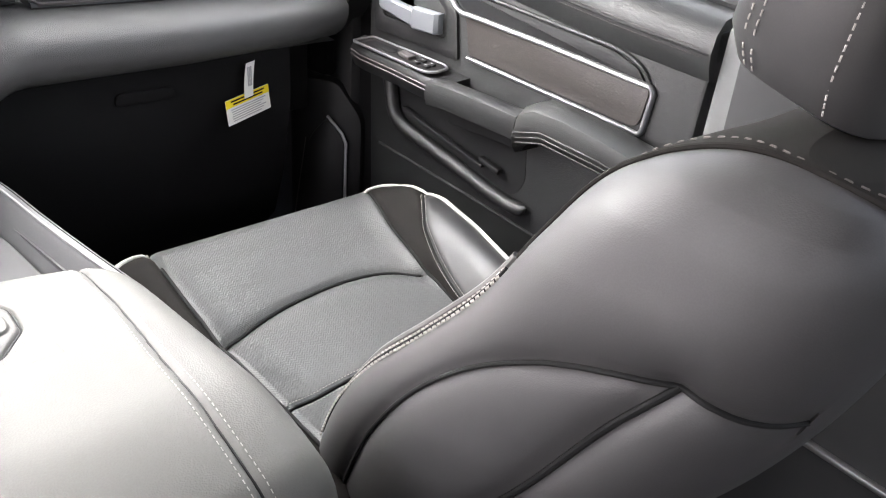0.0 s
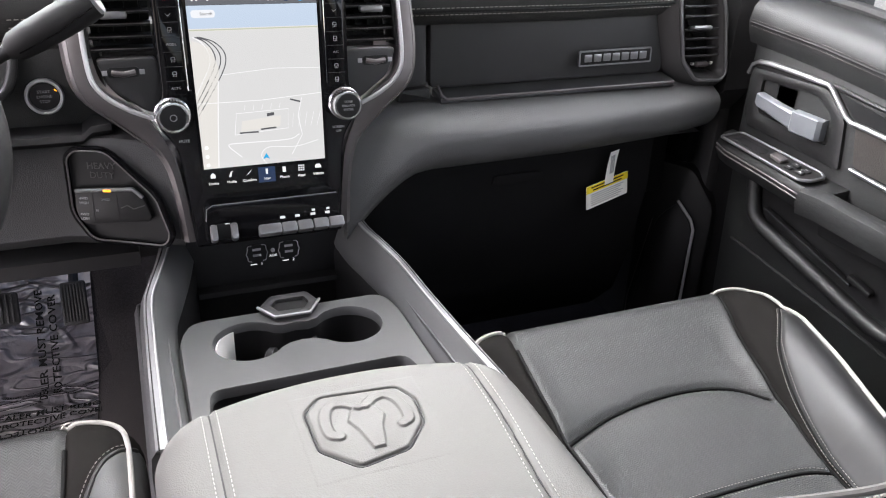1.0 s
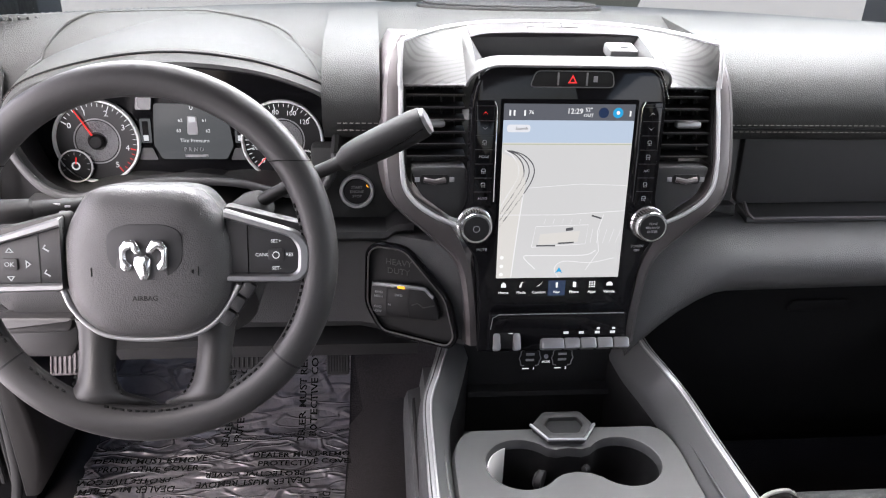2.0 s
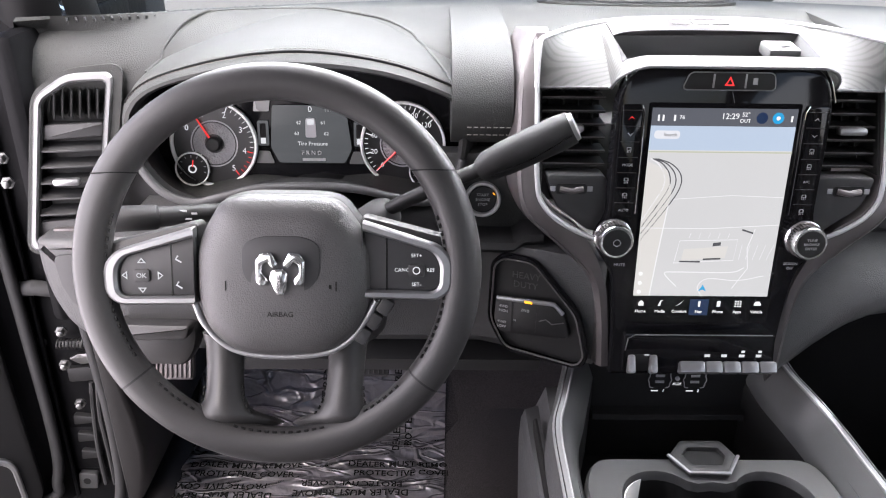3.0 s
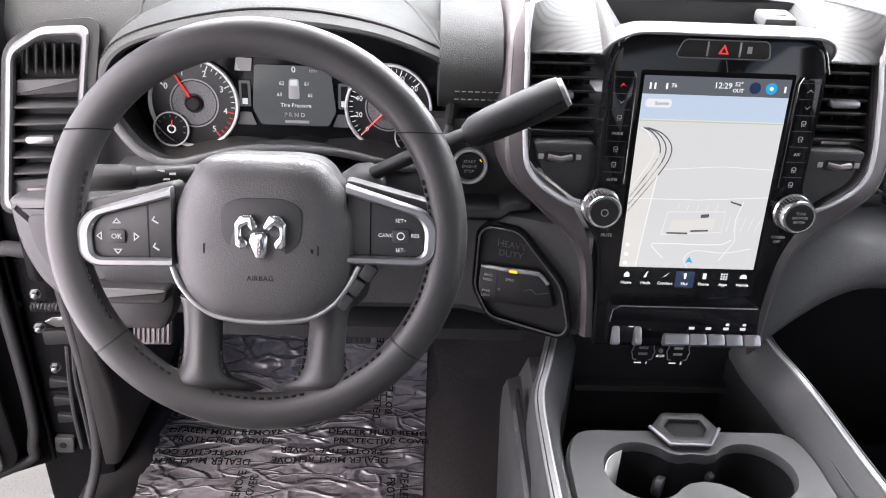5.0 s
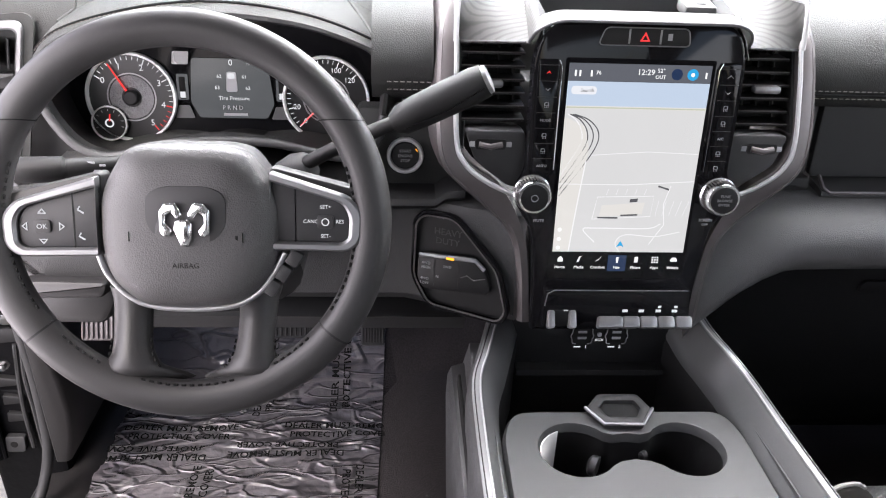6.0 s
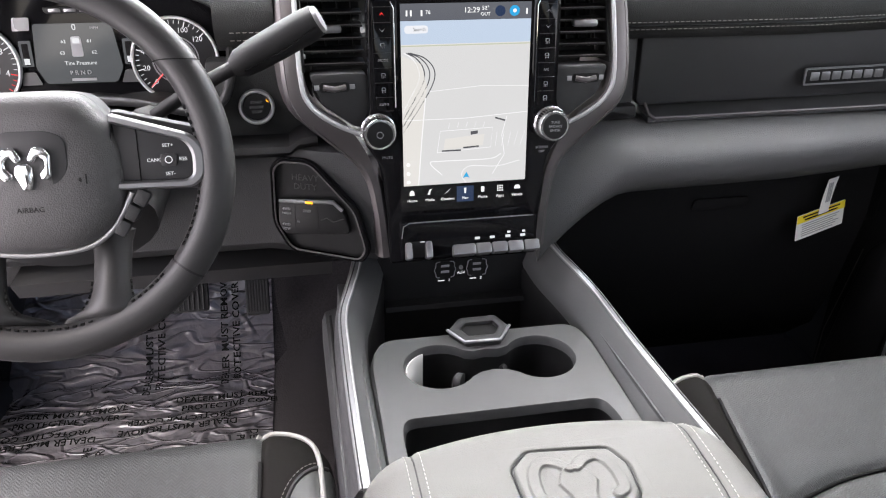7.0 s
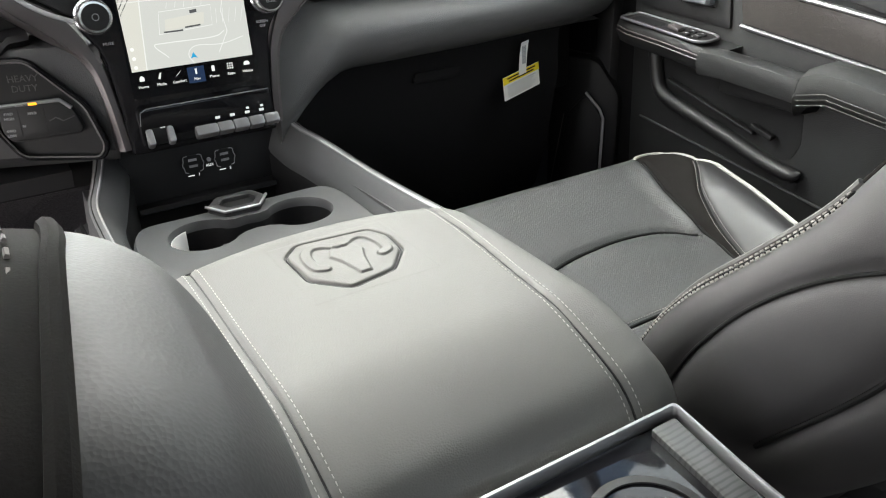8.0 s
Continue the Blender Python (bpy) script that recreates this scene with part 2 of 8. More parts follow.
def herringbone(m, pitch, half, strength):
    """Adds an embossed herringbone to a leather."""
    nt = m.node_tree
    bsdf = next(n for n in nt.nodes if n.type == "BSDF_PRINCIPLED")
    old = bsdf.inputs["Normal"].links[0].from_socket if bsdf.inputs["Normal"].links else None
    co = nt.nodes.new("ShaderNodeNewGeometry")
    sp = nt.nodes.new("ShaderNodeSeparateXYZ")
    nt.links.new(co.outputs["Position"], sp.inputs[0])

    def op(kind, a, b):
        n = nt.nodes.new("ShaderNodeMath")
        n.operation = kind
        for k, v in enumerate((a, b)):
            if v is None:
                continue
            if isinstance(v, float):
                n.inputs[k].default_value = v
            else:
                nt.links.new(v, n.inputs[k])
        return n.outputs[0]

    zig = op("PINGPONG", sp.outputs[0], half)
    wave = op("SINE", op("MULTIPLY", op("ADD", sp.outputs[1], zig), 6.2832 / pitch), None)
    tone = nt.nodes.new("ShaderNodeMapRange")
    tone.inputs["From Min"].default_value, tone.inputs["From Max"].default_value = -1.0, 1.0
    tone.inputs["To Min"].default_value, tone.inputs["To Max"].default_value = 0.86, 1.12
    nt.links.new(wave, tone.inputs["Value"])
    tint = nt.nodes.new("ShaderNodeVectorMath")
    tint.operation = "SCALE"
    nt.links.new(bsdf.inputs["Base Color"].links[0].from_socket, tint.inputs[0])
    nt.links.new(tone.outputs[0], tint.inputs["Scale"])
    nt.links.new(tint.outputs[0], bsdf.inputs["Base Color"])
    bump = nt.nodes.new("ShaderNodeBump")
    bump.inputs["Strength"].default_value = strength
    bump.inputs["Distance"].default_value = 0.0012
    nt.links.new(wave, bump.inputs["Height"])
    if old is not None:
        nt.links.new(old, bump.inputs["Normal"])
    nt.links.new(bump.outputs[0], bsdf.inputs["Normal"])
    return m


SEAT_LEATHER = herringbone(material("embossed_seat_leather", (0.038, 0.039, 0.0385), 0.50, bump=0.3, scale=900, cells=True, vary=0.25, spec=0.45), 0.0042, 0.0054, 0.15)

# ---- building helpers ----
from mathutils.bvhtree import BVHTree



def thing(name, label, category, at=(0, 0, 0), group="", kind=""):
    """An Empty at the base of a thing, to which its parts belong."""
    ob = new(name)
    ob.empty_display_size = 0.05
    ob.location = at
    return tagged(ob, label, category, group, kind)


def attach(ob, parent, label=""):
    if parent is not None:
        ob.parent = parent
        ob.matrix_parent_inverse = Matrix.Translation(-parent.location) if parent.data is None else Matrix()
    if label:
        ob["label"] = label
    return ob


def part(name, bm, mat, parent=None, label="", sharp=38, fix=True):
    """Link a bmesh as one mesh object under a thing or a part."""
    if fix:
        bmesh.ops.recalc_face_normals(bm, faces=bm.faces)
    me = bpy.data.meshes.new(name)
    bm.to_mesh(me)
    bm.free()
    me.materials.append(mat)
    me.shade_smooth()
    me.set_sharp_from_angle(angle=radians(sharp))
    return attach(new(name, me), parent, label)


def raw(name, verts, faces, mat, parent=None, label="", sharp=50):
    me = bpy.data.meshes.new(name)
    me.from_pydata([tuple(v) for v in verts], [], [tuple(f) for f in faces])
    me.materials.append(mat)
    me.shade_smooth()
    me.set_sharp_from_angle(angle=radians(sharp))
    return attach(new(name, me), parent, label)


def frame_at(o, u, v):
    """A frame with origin o, axis u to its right, v up (made square), w towards the viewer."""
    u = Vector(u).normalized()
    w = u.cross(Vector(v)).normalized()
    v = w.cross(u)
    m = Matrix((u, v, w)).transposed().to_4x4()
    m.translation = o
    return m


def box(size, m=None, bevel=0.003, seg=2, bm=None):
    bm = bm or bmesh.new()
    m = m or Matrix()
    r = bmesh.ops.create_cube(bm, size=1.0)
    vs = r["verts"]
    for v in vs:
        v.co = Vector((v.co.x * size[0], v.co.y * size[1], v.co.z * size[2]))
    if bevel:
        es = list({e for v in vs for e in v.link_edges})
        out = bmesh.ops.bevel(bm, geom=es, offset=min(bevel, 0.49 * min(size)), segments=seg, affect="EDGES", profile=0.5)
        vs = list({*out["verts"], *[v for v in vs if v.is_valid]})
    bmesh.ops.transform(bm, matrix=m, verts=vs)
    return bm


def spline(pts, n=8, closed=False):
    """Catmull-Rom curve through the points."""
    p = [np.array(q, float) for q in pts]
    k = len(p)
    out = []
    for i in range(k if closed else k - 1):
        a, b = p[i], p[(i + 1) % k]
        z = p[i - 1] if (closed or i) else 2 * a - b
        c = p[(i + 2) % k] if (closed or i + 2 < k) else 2 * b - a
        for s in range(n):
            t = s / n
            out.append(0.5 * (2 * a + (b - z) * t + (2 * z - 5 * a + 4 * b - c) * t * t + (3 * a - z - 3 * b + c) * t**3))
    if not closed:
        out.append(p[-1])
    return out


def rounded(pts, r, n=5):
    """A polygon in the plane with rounded corners; r is one radius or one for each corner."""
    out, k = [], len(pts)
    for i in range(k):
        p0, p, p1 = (np.array(pts[(i + j) % k], float)[:2] for j in (-1, 0, 1))
        rad = r[i] if isinstance(r, (list, tuple)) else r
        a, b = p0 - p, p1 - p
        la, lb = np.linalg.norm(a), np.linalg.norm(b)
        d = min(rad, 0.48 * la, 0.48 * lb)
        q0, q1 = p + a / la * d, p + b / lb * d
        for s in range(n + 1):
            t = s / n
            out.append((1 - t) ** 2 * q0 + 2 * t * (1 - t) * p + t * t * q1)
    return out


def prism(outline, depth, m=None, bevel=0.0, seg=2, w0=0.0, bm=None):
    """A plate: the outline in the frame's u, v plane, from w0 up to w0 + depth, its front edge bevelled."""
    bm = bm or bmesh.new()
    m = m or Matrix()
    steps = [(0.0, w0), (0.0, w0 + depth - bevel)]
    if bevel:
        for s in range(1, seg + 1):
            a = s / seg * math.pi / 2
            steps.append((bevel * (1 - math.cos(a)), w0 + depth - bevel + bevel * math.sin(a)))
    pts = np.array([p[:2] for p in outline], float)
    if 0.5 * np.sum(pts[:, 0] * np.roll(pts[:, 1], -1) - pts[:, 1] * np.roll(pts[:, 0], -1)) < 0:
        pts = pts[::-1]
    d0 = pts - np.roll(pts, 1, 0)
    d1 = np.roll(pts, -1, 0) - pts
    n0 = np.stack([-d0[:, 1], d0[:, 0]], 1) / (np.linalg.norm(d0, axis=1)[:, None] + 1e-12)
    n1 = np.stack([-d1[:, 1], d1[:, 0]], 1) / (np.linalg.norm(d1, axis=1)[:, None] + 1e-12)
    inward = n0 + n1
    inward /= np.maximum((inward * n0).sum(1), 0.3)[:, None]
    rings = []
    for off, w in steps:
        rings.append([bm.verts.new(m @ Vector((*(p + q * off), w))) for p, q in zip(pts, inward)])
    k = len(pts)
    for a, b in zip(rings, rings[1:]):
        for i in range(k):
            bm.faces.new((a[i], a[(i + 1) % k], b[(i + 1) % k], b[i]))
    bm.faces.new(rings[-1])
    bm.faces.new(rings[0][::-1])
    return bm


def frame_ring(outer, inner, depth, m=None, w0=0.0, bm=None, rim=0.0):
    """A flat ring between two outlines of equally many points; rim lifts its middle into a rounded bead."""
    bm = bm or bmesh.new()
    m = m or Matrix()
    k = len(outer)
    o, n = np.array([p[:2] for p in outer], float), np.array([p[:2] for p in inner], float)
    sets = [(o, w0), (o, w0 + depth), (0.75 * o + 0.25 * n, w0 + depth + rim), (0.25 * o + 0.75 * n, w0 + depth + rim), (n, w0 + depth), (n, w0)]
    rings = [[bm.verts.new(m @ Vector((*p, w))) for p in pts] for pts, w in sets]
    for j in range(6):
        a, b = rings[j], rings[(j + 1) % 6]
        for i in range(k):
            bm.faces.new((a[i], a[(i + 1) % k], b[(i + 1) % k], b[i]))
    return bm


def tube(path, r, n=10, bm=None, closed=False, flat=1.0, up=None):
    """A round (or, with flat, oval) rod along a path; r may be a list."""
    bm = bm or bmesh.new()
    p = [Vector(q) for q in path]
    k = len(p)
    rings = []
    side = None
    for i in range(k):
        t = (p[(i + 1) % k] - p[i - 1]) if closed else (p[min(i + 1, k - 1)] - p[max(i - 1, 0)])
        t.normalize()
        if up is not None:
            side = t.cross(Vector(up)).normalized()
        elif side is None:
            side = t.orthogonal().normalized()
        else:
            side = (side - t * side.dot(t)).normalized()
        nor = side.cross(t).normalized()
        rad = r[i] if isinstance(r, (list, tuple, np.ndarray)) else r
        rings.append([bm.verts.new(p[i] + side * (rad * math.cos(2 * math.pi * j / n)) + nor * (rad * flat * math.sin(2 * math.pi * j / n))) for j in range(n)])
    for i in range(k if closed else k - 1):
        a, b = rings[i], rings[(i + 1) % k]
        for j in range(n):
            bm.faces.new((a[j], a[(j + 1) % n], b[(j + 1) % n], b[j]))
    if not closed:
        bm.faces.new(rings[0])
        bm.faces.new(rings[-1])
    return bm


def loft(rings, cap=True, bm=None, closed=False):
    """A skin through rings of equally many points."""
    bm = bm or bmesh.new()
    vs = [[bm.verts.new(tuple(p)) for p in ring] for ring in rings]
    k = len(vs[0])
    for i in range(len(vs) if closed else len(vs) - 1):
        a, b = vs[i], vs[(i + 1) % len(vs)]
        for j in range(k):
            bm.faces.new((a[j], a[(j + 1) % k], b[(j + 1) % k], b[j]))
    if cap and not closed:
        bm.faces.new(vs[0])
        bm.faces.new(vs[-1])
    return bm


def lathe(profile, m=None, n=40, bm=None):
    """A turned shape round the frame's w axis from (radius, height) pairs, closed at both ends."""
    bm = bm or bmesh.new()
    m = m or Matrix()
    rings = [[bm.verts.new(m @ Vector((r * math.cos(2 * math.pi * j / n), r * math.sin(2 * math.pi * j / n), h))) for j in range(n)] for r, h in profile]
    for a, b in zip(rings, rings[1:]):
        for j in range(n):
            bm.faces.new((a[j], a[(j + 1) % n], b[(j + 1) % n], b[j]))
    bm.faces.new(rings[0][::-1])
    bm.faces.new(rings[-1])
    return bm


def words(body, size, m, mat, parent, name="lettering", depth=0.0003, align="CENTER", bold=0.0):
    """Raised lettering in the built-in font, on the frame's u, v plane."""
    c = bpy.data.curves.new(name, "FONT")
    c.body, c.size, c.align_x, c.align_y, c.extrude, c.resolution_u, c.offset = body, size, align, "CENTER", depth, 2, bold
    tmp = bpy.data.objects.new(name, c)
    me = bpy.data.meshes.new_from_object(tmp)
    bpy.data.objects.remove(tmp)
    me.transform(m)
    me.materials.clear()
    me.materials.append(mat)
    me.name = name
    return attach(new(name, me), parent)


def stitches(path, lift, gap=0.0075, length=0.005, r=0.0006, bm=None):
    """A row of thread stitches along a path, each a small raised bar; lift is the surface normal."""
    bm = bm or bmesh.new()
    p = [Vector(q) for q in path]
    up = Vector(lift).normalized()
    run, seg = 0.0, 0
    lens = [(b - a).length for a, b in zip(p, p[1:])]
    total = sum(lens)

    def at(d):
        for (a, b), l in zip(zip(p, p[1:]), lens):
            if d <= l:
                return a + (b - a) * (d / l if l else 0)
            d -= l
        return p[-1]

    d = gap / 2
    while d + length < total:
        a, b = at(d), at(d + length)
        t = (b - a).normalized()
        s = t.cross(up).normalized() * r
        u = up * r * 1.2
        ring = [(a - s), (a + s), (a + t * length * 0.2 + s + u), (a + t * length * 0.2 - s + u)]
        vs = [bm.verts.new(q) for q in (a - s, a + s, b + s, b - s, a + t * r + s * 0.6 + u, a + t * r - s * 0.6 + u, b - t * r - s * 0.6 + u, b - t * r + s * 0.6 + u)]
        for f in ((4, 5, 6, 7), (0, 1, 4, 5), (1, 2, 7, 4), (2, 3, 6, 7), (3, 0, 5, 6)):
            bm.faces.new([vs[i] for i in f])
        d += gap
    return bm


def near(x, y, line):
    """Distance of points to a polyline in the plane."""
    best = np.full(np.shape(x), 9.0)
    for (ax, ay), (bx, by) in zip(line, line[1:]):
        dx, dy = bx - ax, by - ay
        t = np.clip(((x - ax) * dx + (y - ay) * dy) / (dx * dx + dy * dy + 1e-12), 0, 1)
        best = np.minimum(best, np.hypot(x - ax - t * dx, y - ay - t * dy))
    return best


def pad(x0, x1, y0, y1, top, r, base, m=None, corner=0.05, step=0.006, seams=(), zones=None, extra=None, cuts=()):
    """A stuffed pad: a height over a rounded rectangle that rolls off at its edge. Returns {zone: (verts, faces)} and the surface."""
    m = m or Matrix()

    def ticks(a, b):
        n = max(2, int((b - a - 2 * r) / step))
        e = r * (1 - np.cos(np.linspace(0, math.pi / 2, 8)))
        return np.concatenate([a + e, np.linspace(a + r, b - r, n + 1)[1:-1], (b - e)[::-1]])

    xs, ys = ticks(x0, x1), ticks(y0, y1)
    X, Y = np.meshgrid(xs, ys, indexing="ij")
    cx, cy, hx, hy = (x0 + x1) / 2, (y0 + y1) / 2, (x1 - x0) / 2, (y1 - y0) / 2
    qx, qy = np.abs(X - cx) - hx + corner, np.abs(Y - cy) - hy + corner
    ln = np.hypot(np.maximum(qx, 0), np.maximum(qy, 0))
    over = np.maximum(ln - corner, 0)
    k = np.where(ln > 0, over / np.maximum(ln, 1e-9), 0)
    X = X - np.sign(X - cx) * np.maximum(qx, 0) * k
    Y = Y - np.sign(Y - cy) * np.maximum(qy, 0) * k
    qx, qy = np.abs(X - cx) - hx + corner, np.abs(Y - cy) - hy + corner
    d = -(np.hypot(np.maximum(qx, 0), np.maximum(qy, 0)) + np.minimum(np.maximum(qx, qy), 0) - corner)
    d = np.clip(d, 0, r)
    T = top(X, Y)
    Z = T - r * (1 - np.sqrt(np.clip(1 - (1 - d / r) ** 2, 0, 1)))
    for line, width, depth in seams:
        Z = Z - depth * np.exp(-((near(X, Y, line) / width) ** 2))
    if extra is not None:
        Z = Z + extra(X, Y)
    nx, ny = X.shape
    V = np.stack([X, Y, Z], -1).reshape(-1, 3)
    groups = {}
    idx = lambda i, j: i * ny + j
    flip = m.determinant() < 0
    polys = [(idx(i, j), idx(i + 1, j), idx(i + 1, j + 1), idx(i, j + 1)) for i in range(nx - 1) for j in range(ny - 1)]
    # split the faces along the seams, so that each panel ends on a clean edge
    V = [np.array(v) for v in V]
    for field in cuts:
        A = np.array(V)
        S = list(field(A[:, 0], A[:, 1]))
        made, split = {}, []
        for f in polys:
            sg = [S[v] >= 0 for v in f]
            if all(sg) or not any(sg):
                split.append(f)
                continue
            plus, minus = [], []
            for a, b in zip(f, f[1:] + f[:1]):
                (plus if S[a] >= 0 else minus).append(a)
                if (S[a] >= 0) != (S[b] >= 0):
                    key = (min(a, b), max(a, b))
                    if key not in made:
                        t = min(0.97, max(0.03, S[key[0]] / (S[key[0]] - S[key[1]])))
                        made[key] = len(V)
                        V.append(V[key[0]] * (1 - t) + V[key[1]] * t)
                        S.append(0.0)
                    plus.append(made[key])
                    minus.append(made[key])
            split += [tuple(q) for q in (plus, minus) if len(q) > 2]
        polys = split
    mid = np.array([sum(V[v] for v in f) / len(f) for f in polys])
    zone = zones(mid[:, 0], mid[:, 1]) if zones else np.zeros(len(polys), int)
    for f, z in zip(polys, zone):
        groups.setdefault(int(z), []).append(f)
    edge = [idx(i, 0) for i in range(nx)] + [idx(nx - 1, j) for j in range(1, ny)] + [idx(i, ny - 1) for i in range(nx - 2, -1, -1)] + [idx(0, j) for j in range(ny - 2, 0, -1)]
    out = {}
    for z, fs in groups.items():
        used = sorted({v for f in fs for v in f})
        at = {v: n for n, v in enumerate(used)}
        vs = [m @ Vector(V[v]) for v in used]
        ff = [tuple(at[v] for v in (f[::-1] if flip else f)) for f in fs]
        out[z] = (vs, ff)
    skirt_v, skirt_f, n = [], [], len(edge)
    for v in edge:
        a = V[v]
        skirt_v += [m @ Vector(a), m @ Vector((a[0], a[1], base))]
    for i in range(n):
        j = (i + 1) % n
        f = (2 * i, 2 * i + 1, 2 * j + 1, 2 * j)
        skirt_f.append(f[::-1] if flip else f)
    skirt_f.append(tuple(2 * i + 1 for i in (range(n) if flip else range(n - 1, -1, -1))))
    out["skirt"] = (skirt_v, skirt_f)

    def surface(x, y):
        q1, q2 = abs(x - cx) - hx + corner, abs(y - cy) - hy + corner
        dd = -(math.hypot(max(q1, 0), max(q2, 0)) + min(max(q1, q2), 0) - corner)
        dd = min(max(dd, 0), r)
        z = float(top(np.array(x), np.array(y))) - r * (1 - math.sqrt(max(0, 1 - (1 - dd / r) ** 2)))
        for line, width, depth in seams:
            z -= depth * math.exp(-((float(near(np.array(x), np.array(y), line)) / width) ** 2))
        return m @ Vector((x, y, z))

    return out, surface

# ---- the cab: floor, firewall, shell, glass ----
def structure(ob, label, category):
    return tagged(ob, label, category, kind="structure")


def side_loft(profile, xs, warp=None):
    """A closed y, z profile swept along x; warp(x, y, z) may shift it."""
    warp = warp or (lambda x, y, z: (x, y, z))
    return loft([[warp(x, y, z) for y, z in profile] for x in xs])


ground_me = bmesh.new()
bmesh.ops.create_grid(ground_me, x_segments=4, y_segments=4, size=150)
bmesh.ops.translate(ground_me, verts=ground_me.verts, vec=(0, 0, -0.72))
structure(part("ground", ground_me, CONCRETE, fix=False), "pale concrete parking lot outside the open door", "pavement")

floor_prof = [(-2.1, 0.0), (0.46, 0.0), (0.80, 0.26), (0.84, 0.78), (0.88, 0.78), (0.84, 0.22), (0.50, -0.05), (-2.1, -0.05)]
structure(part("floor", side_loft(floor_prof, [-0.86, -0.4, 0, 0.4, 0.86]), CARPET), "charcoal carpet floor and toe board of the cab", "floor")

# carpeted hump beside the console on the driver's side
hump = [[(x, y, z) for x, z in ((-0.30, 0.0), (-0.25, 0.035), (-0.19, 0.06), (0.19, 0.06), (0.25, 0.035), (0.30, 0.0), (0.2, -0.02), (-0.2, -0.02))] for y in (-0.9, -0.2, 0.3, 0.5)]
hump.append([(x, 0.66, z + 0.13) for x, z in ((-0.30, 0.0), (-0.25, 0.05), (-0.19, 0.09), (0.19, 0.09), (0.25, 0.05), (0.30, 0.0), (0.2, -0.02), (-0.2, -0.02))])
structure(part("floor_tunnel", loft(hump), CARPET), "carpeted tunnel hump under the centre console", "floor")

roof = side_loft([(-0.02, 1.24), (-0.1, 1.275), (-1.0, 1.29), (-2.1, 1.26), (-2.1, 1.30), (-1.0, 1.34), (-0.1, 1.32), (0.0, 1.27)], np.linspace(-0.72, 0.72, 9), lambda x, y, z: (x, y, z - 0.10 * (x / 0.72) ** 4))
structure(part("ceiling", roof, HEADLINER), "grey cloth headliner over the cab", "ceiling")
back = box((1.66, 0.06, 0.92), pose(0, -2.12, 0.42), 0.01)
structure(part("wall_back", back, PLASTIC), "dark rear wall of the cab", "wall")
for s, n in ((-1, "wall_pillar_left"), (1, "wall_pillar_right")):
    pil = tube([(s * 0.86, 0.36, 0.80), (s * 0.82, 0.25, 0.95), (s * 0.74, 0.03, 1.19)], [0.075, 0.060, 0.045], 14, flat=0.7)
    structure(part(n, pil, DARK), "dark grey windshield pillar trim", "pillar")
    bp = loft([[(s * (0.85 - 0.06 * k + dx), -0.68 + dy - 0.03 * k, z) for dx, dy in ((-0.02, -0.05), (-0.03, 0), (-0.02, 0.05), (0.04, 0.05), (0.04, -0.05))] for k, z in ((0, -0.1), (0, 0.4), (0.1, 0.75), (1.4, 1.26))])
    structure(part("wall_post_left" if s < 0 else "wall_post_right", bp, PLASTIC), "grey centre pillar trim between the doors", "pillar")
    rr = tube([(s * 0.73, 0.02, 1.20), (s * 0.74, -1.0, 1.24), (s * 0.73, -2.1, 1.2)], 0.045, 10)
    structure(part("trim_roof_rail_left" if s < 0 else "trim_roof_rail_right", rr, HEADLINER), "grey roof rail trim above the doors", "trim")
    sill = box((0.045 if s < 0 else 0.13, 2.5, 0.12), pose(-0.8525 if s < 0 else 0.895, -0.85, -0.07), 0.015)
    structure(part("trim_sill_left" if s < 0 else "trim_sill_right", sill, PAINT), "black painted door sill", "sill")

shield = loft([[(x, 0.52 - 0.40 * x * x, 0.862), (x, 0.53 - 0.40 * x * x, 0.862), (x * 0.86, 0.01 - 0.1 * x * x, 1.262 - 0.06 * x * x), (x * 0.86, -0.0 - 0.1 * x * x, 1.262 - 0.06 * x * x)] for x in np.linspace(-0.80, 0.80, 17)])
shield_ob = structure(part("window_windshield", shield, GLASS), "clear windshield glass above the dashboard", "window")
shield_ob.visible_shadow = False
rear_wall = box((0.05, 1.46, 0.92), pose(0.905, -1.36, 0.28), 0.015)
structure(part("wall_rear_door", rear_wall, PLASTIC), "dark lower panel of the closed rear door", "door panel")
strip = box((0.012, 0.16, 0.010), pose(0.875, -0.89, 0.175, 8), 0.003)
structure(part("trim_rear_door_strip", strip, SILVER), "satin silver strip on the rear door panel", "trim")
for s, n in ((-1, "wall_cowl_left"), (1, "wall_cowl_right")):
    structure(part(n, box((0.04, 0.72 if s > 0 else 0.30, 1.0), pose(s * 0.885, 0.50 if s > 0 else 0.72, 0.38), 0.01), PLASTIC), "dark inner cowl side beside the footwell", "wall")
part_jamb = box((0.05, 0.26, 1.02), pose(0.912, 0.055, 0.38), 0.01)
structure(part("wall_door_jamb", part_jamb, DARK), "black door jamb behind the closed passenger door", "door frame")
# black hinge post on the open driver's side
post = box((0.125, 0.40, 1.16), pose(-0.8875, 0.452, 0.305), 0.012)
structure(part("wall_hinge_post", post, PAINT), "black painted hinge post of the open driver door", "door frame")
kick_l = loft([[(-0.865 + dx - (inset if dx > 0.06 else -inset * 0.5), y, z) for z, dx in ((0.112, 0.082), (0.16, 0.093), (0.21, 0.098), (0.27, 0.094), (0.33, 0.084), (0.42, 0.072), (0.55, 0.066), (0.55, 0.044), (0.33, 0.052), (0.112, 0.056))] for y, inset in ((0.183, 0.009), (0.185, 0.005), (0.190, 0.001), (0.24, 0.0), (0.45, 0.0), (0.75, 0.0))])
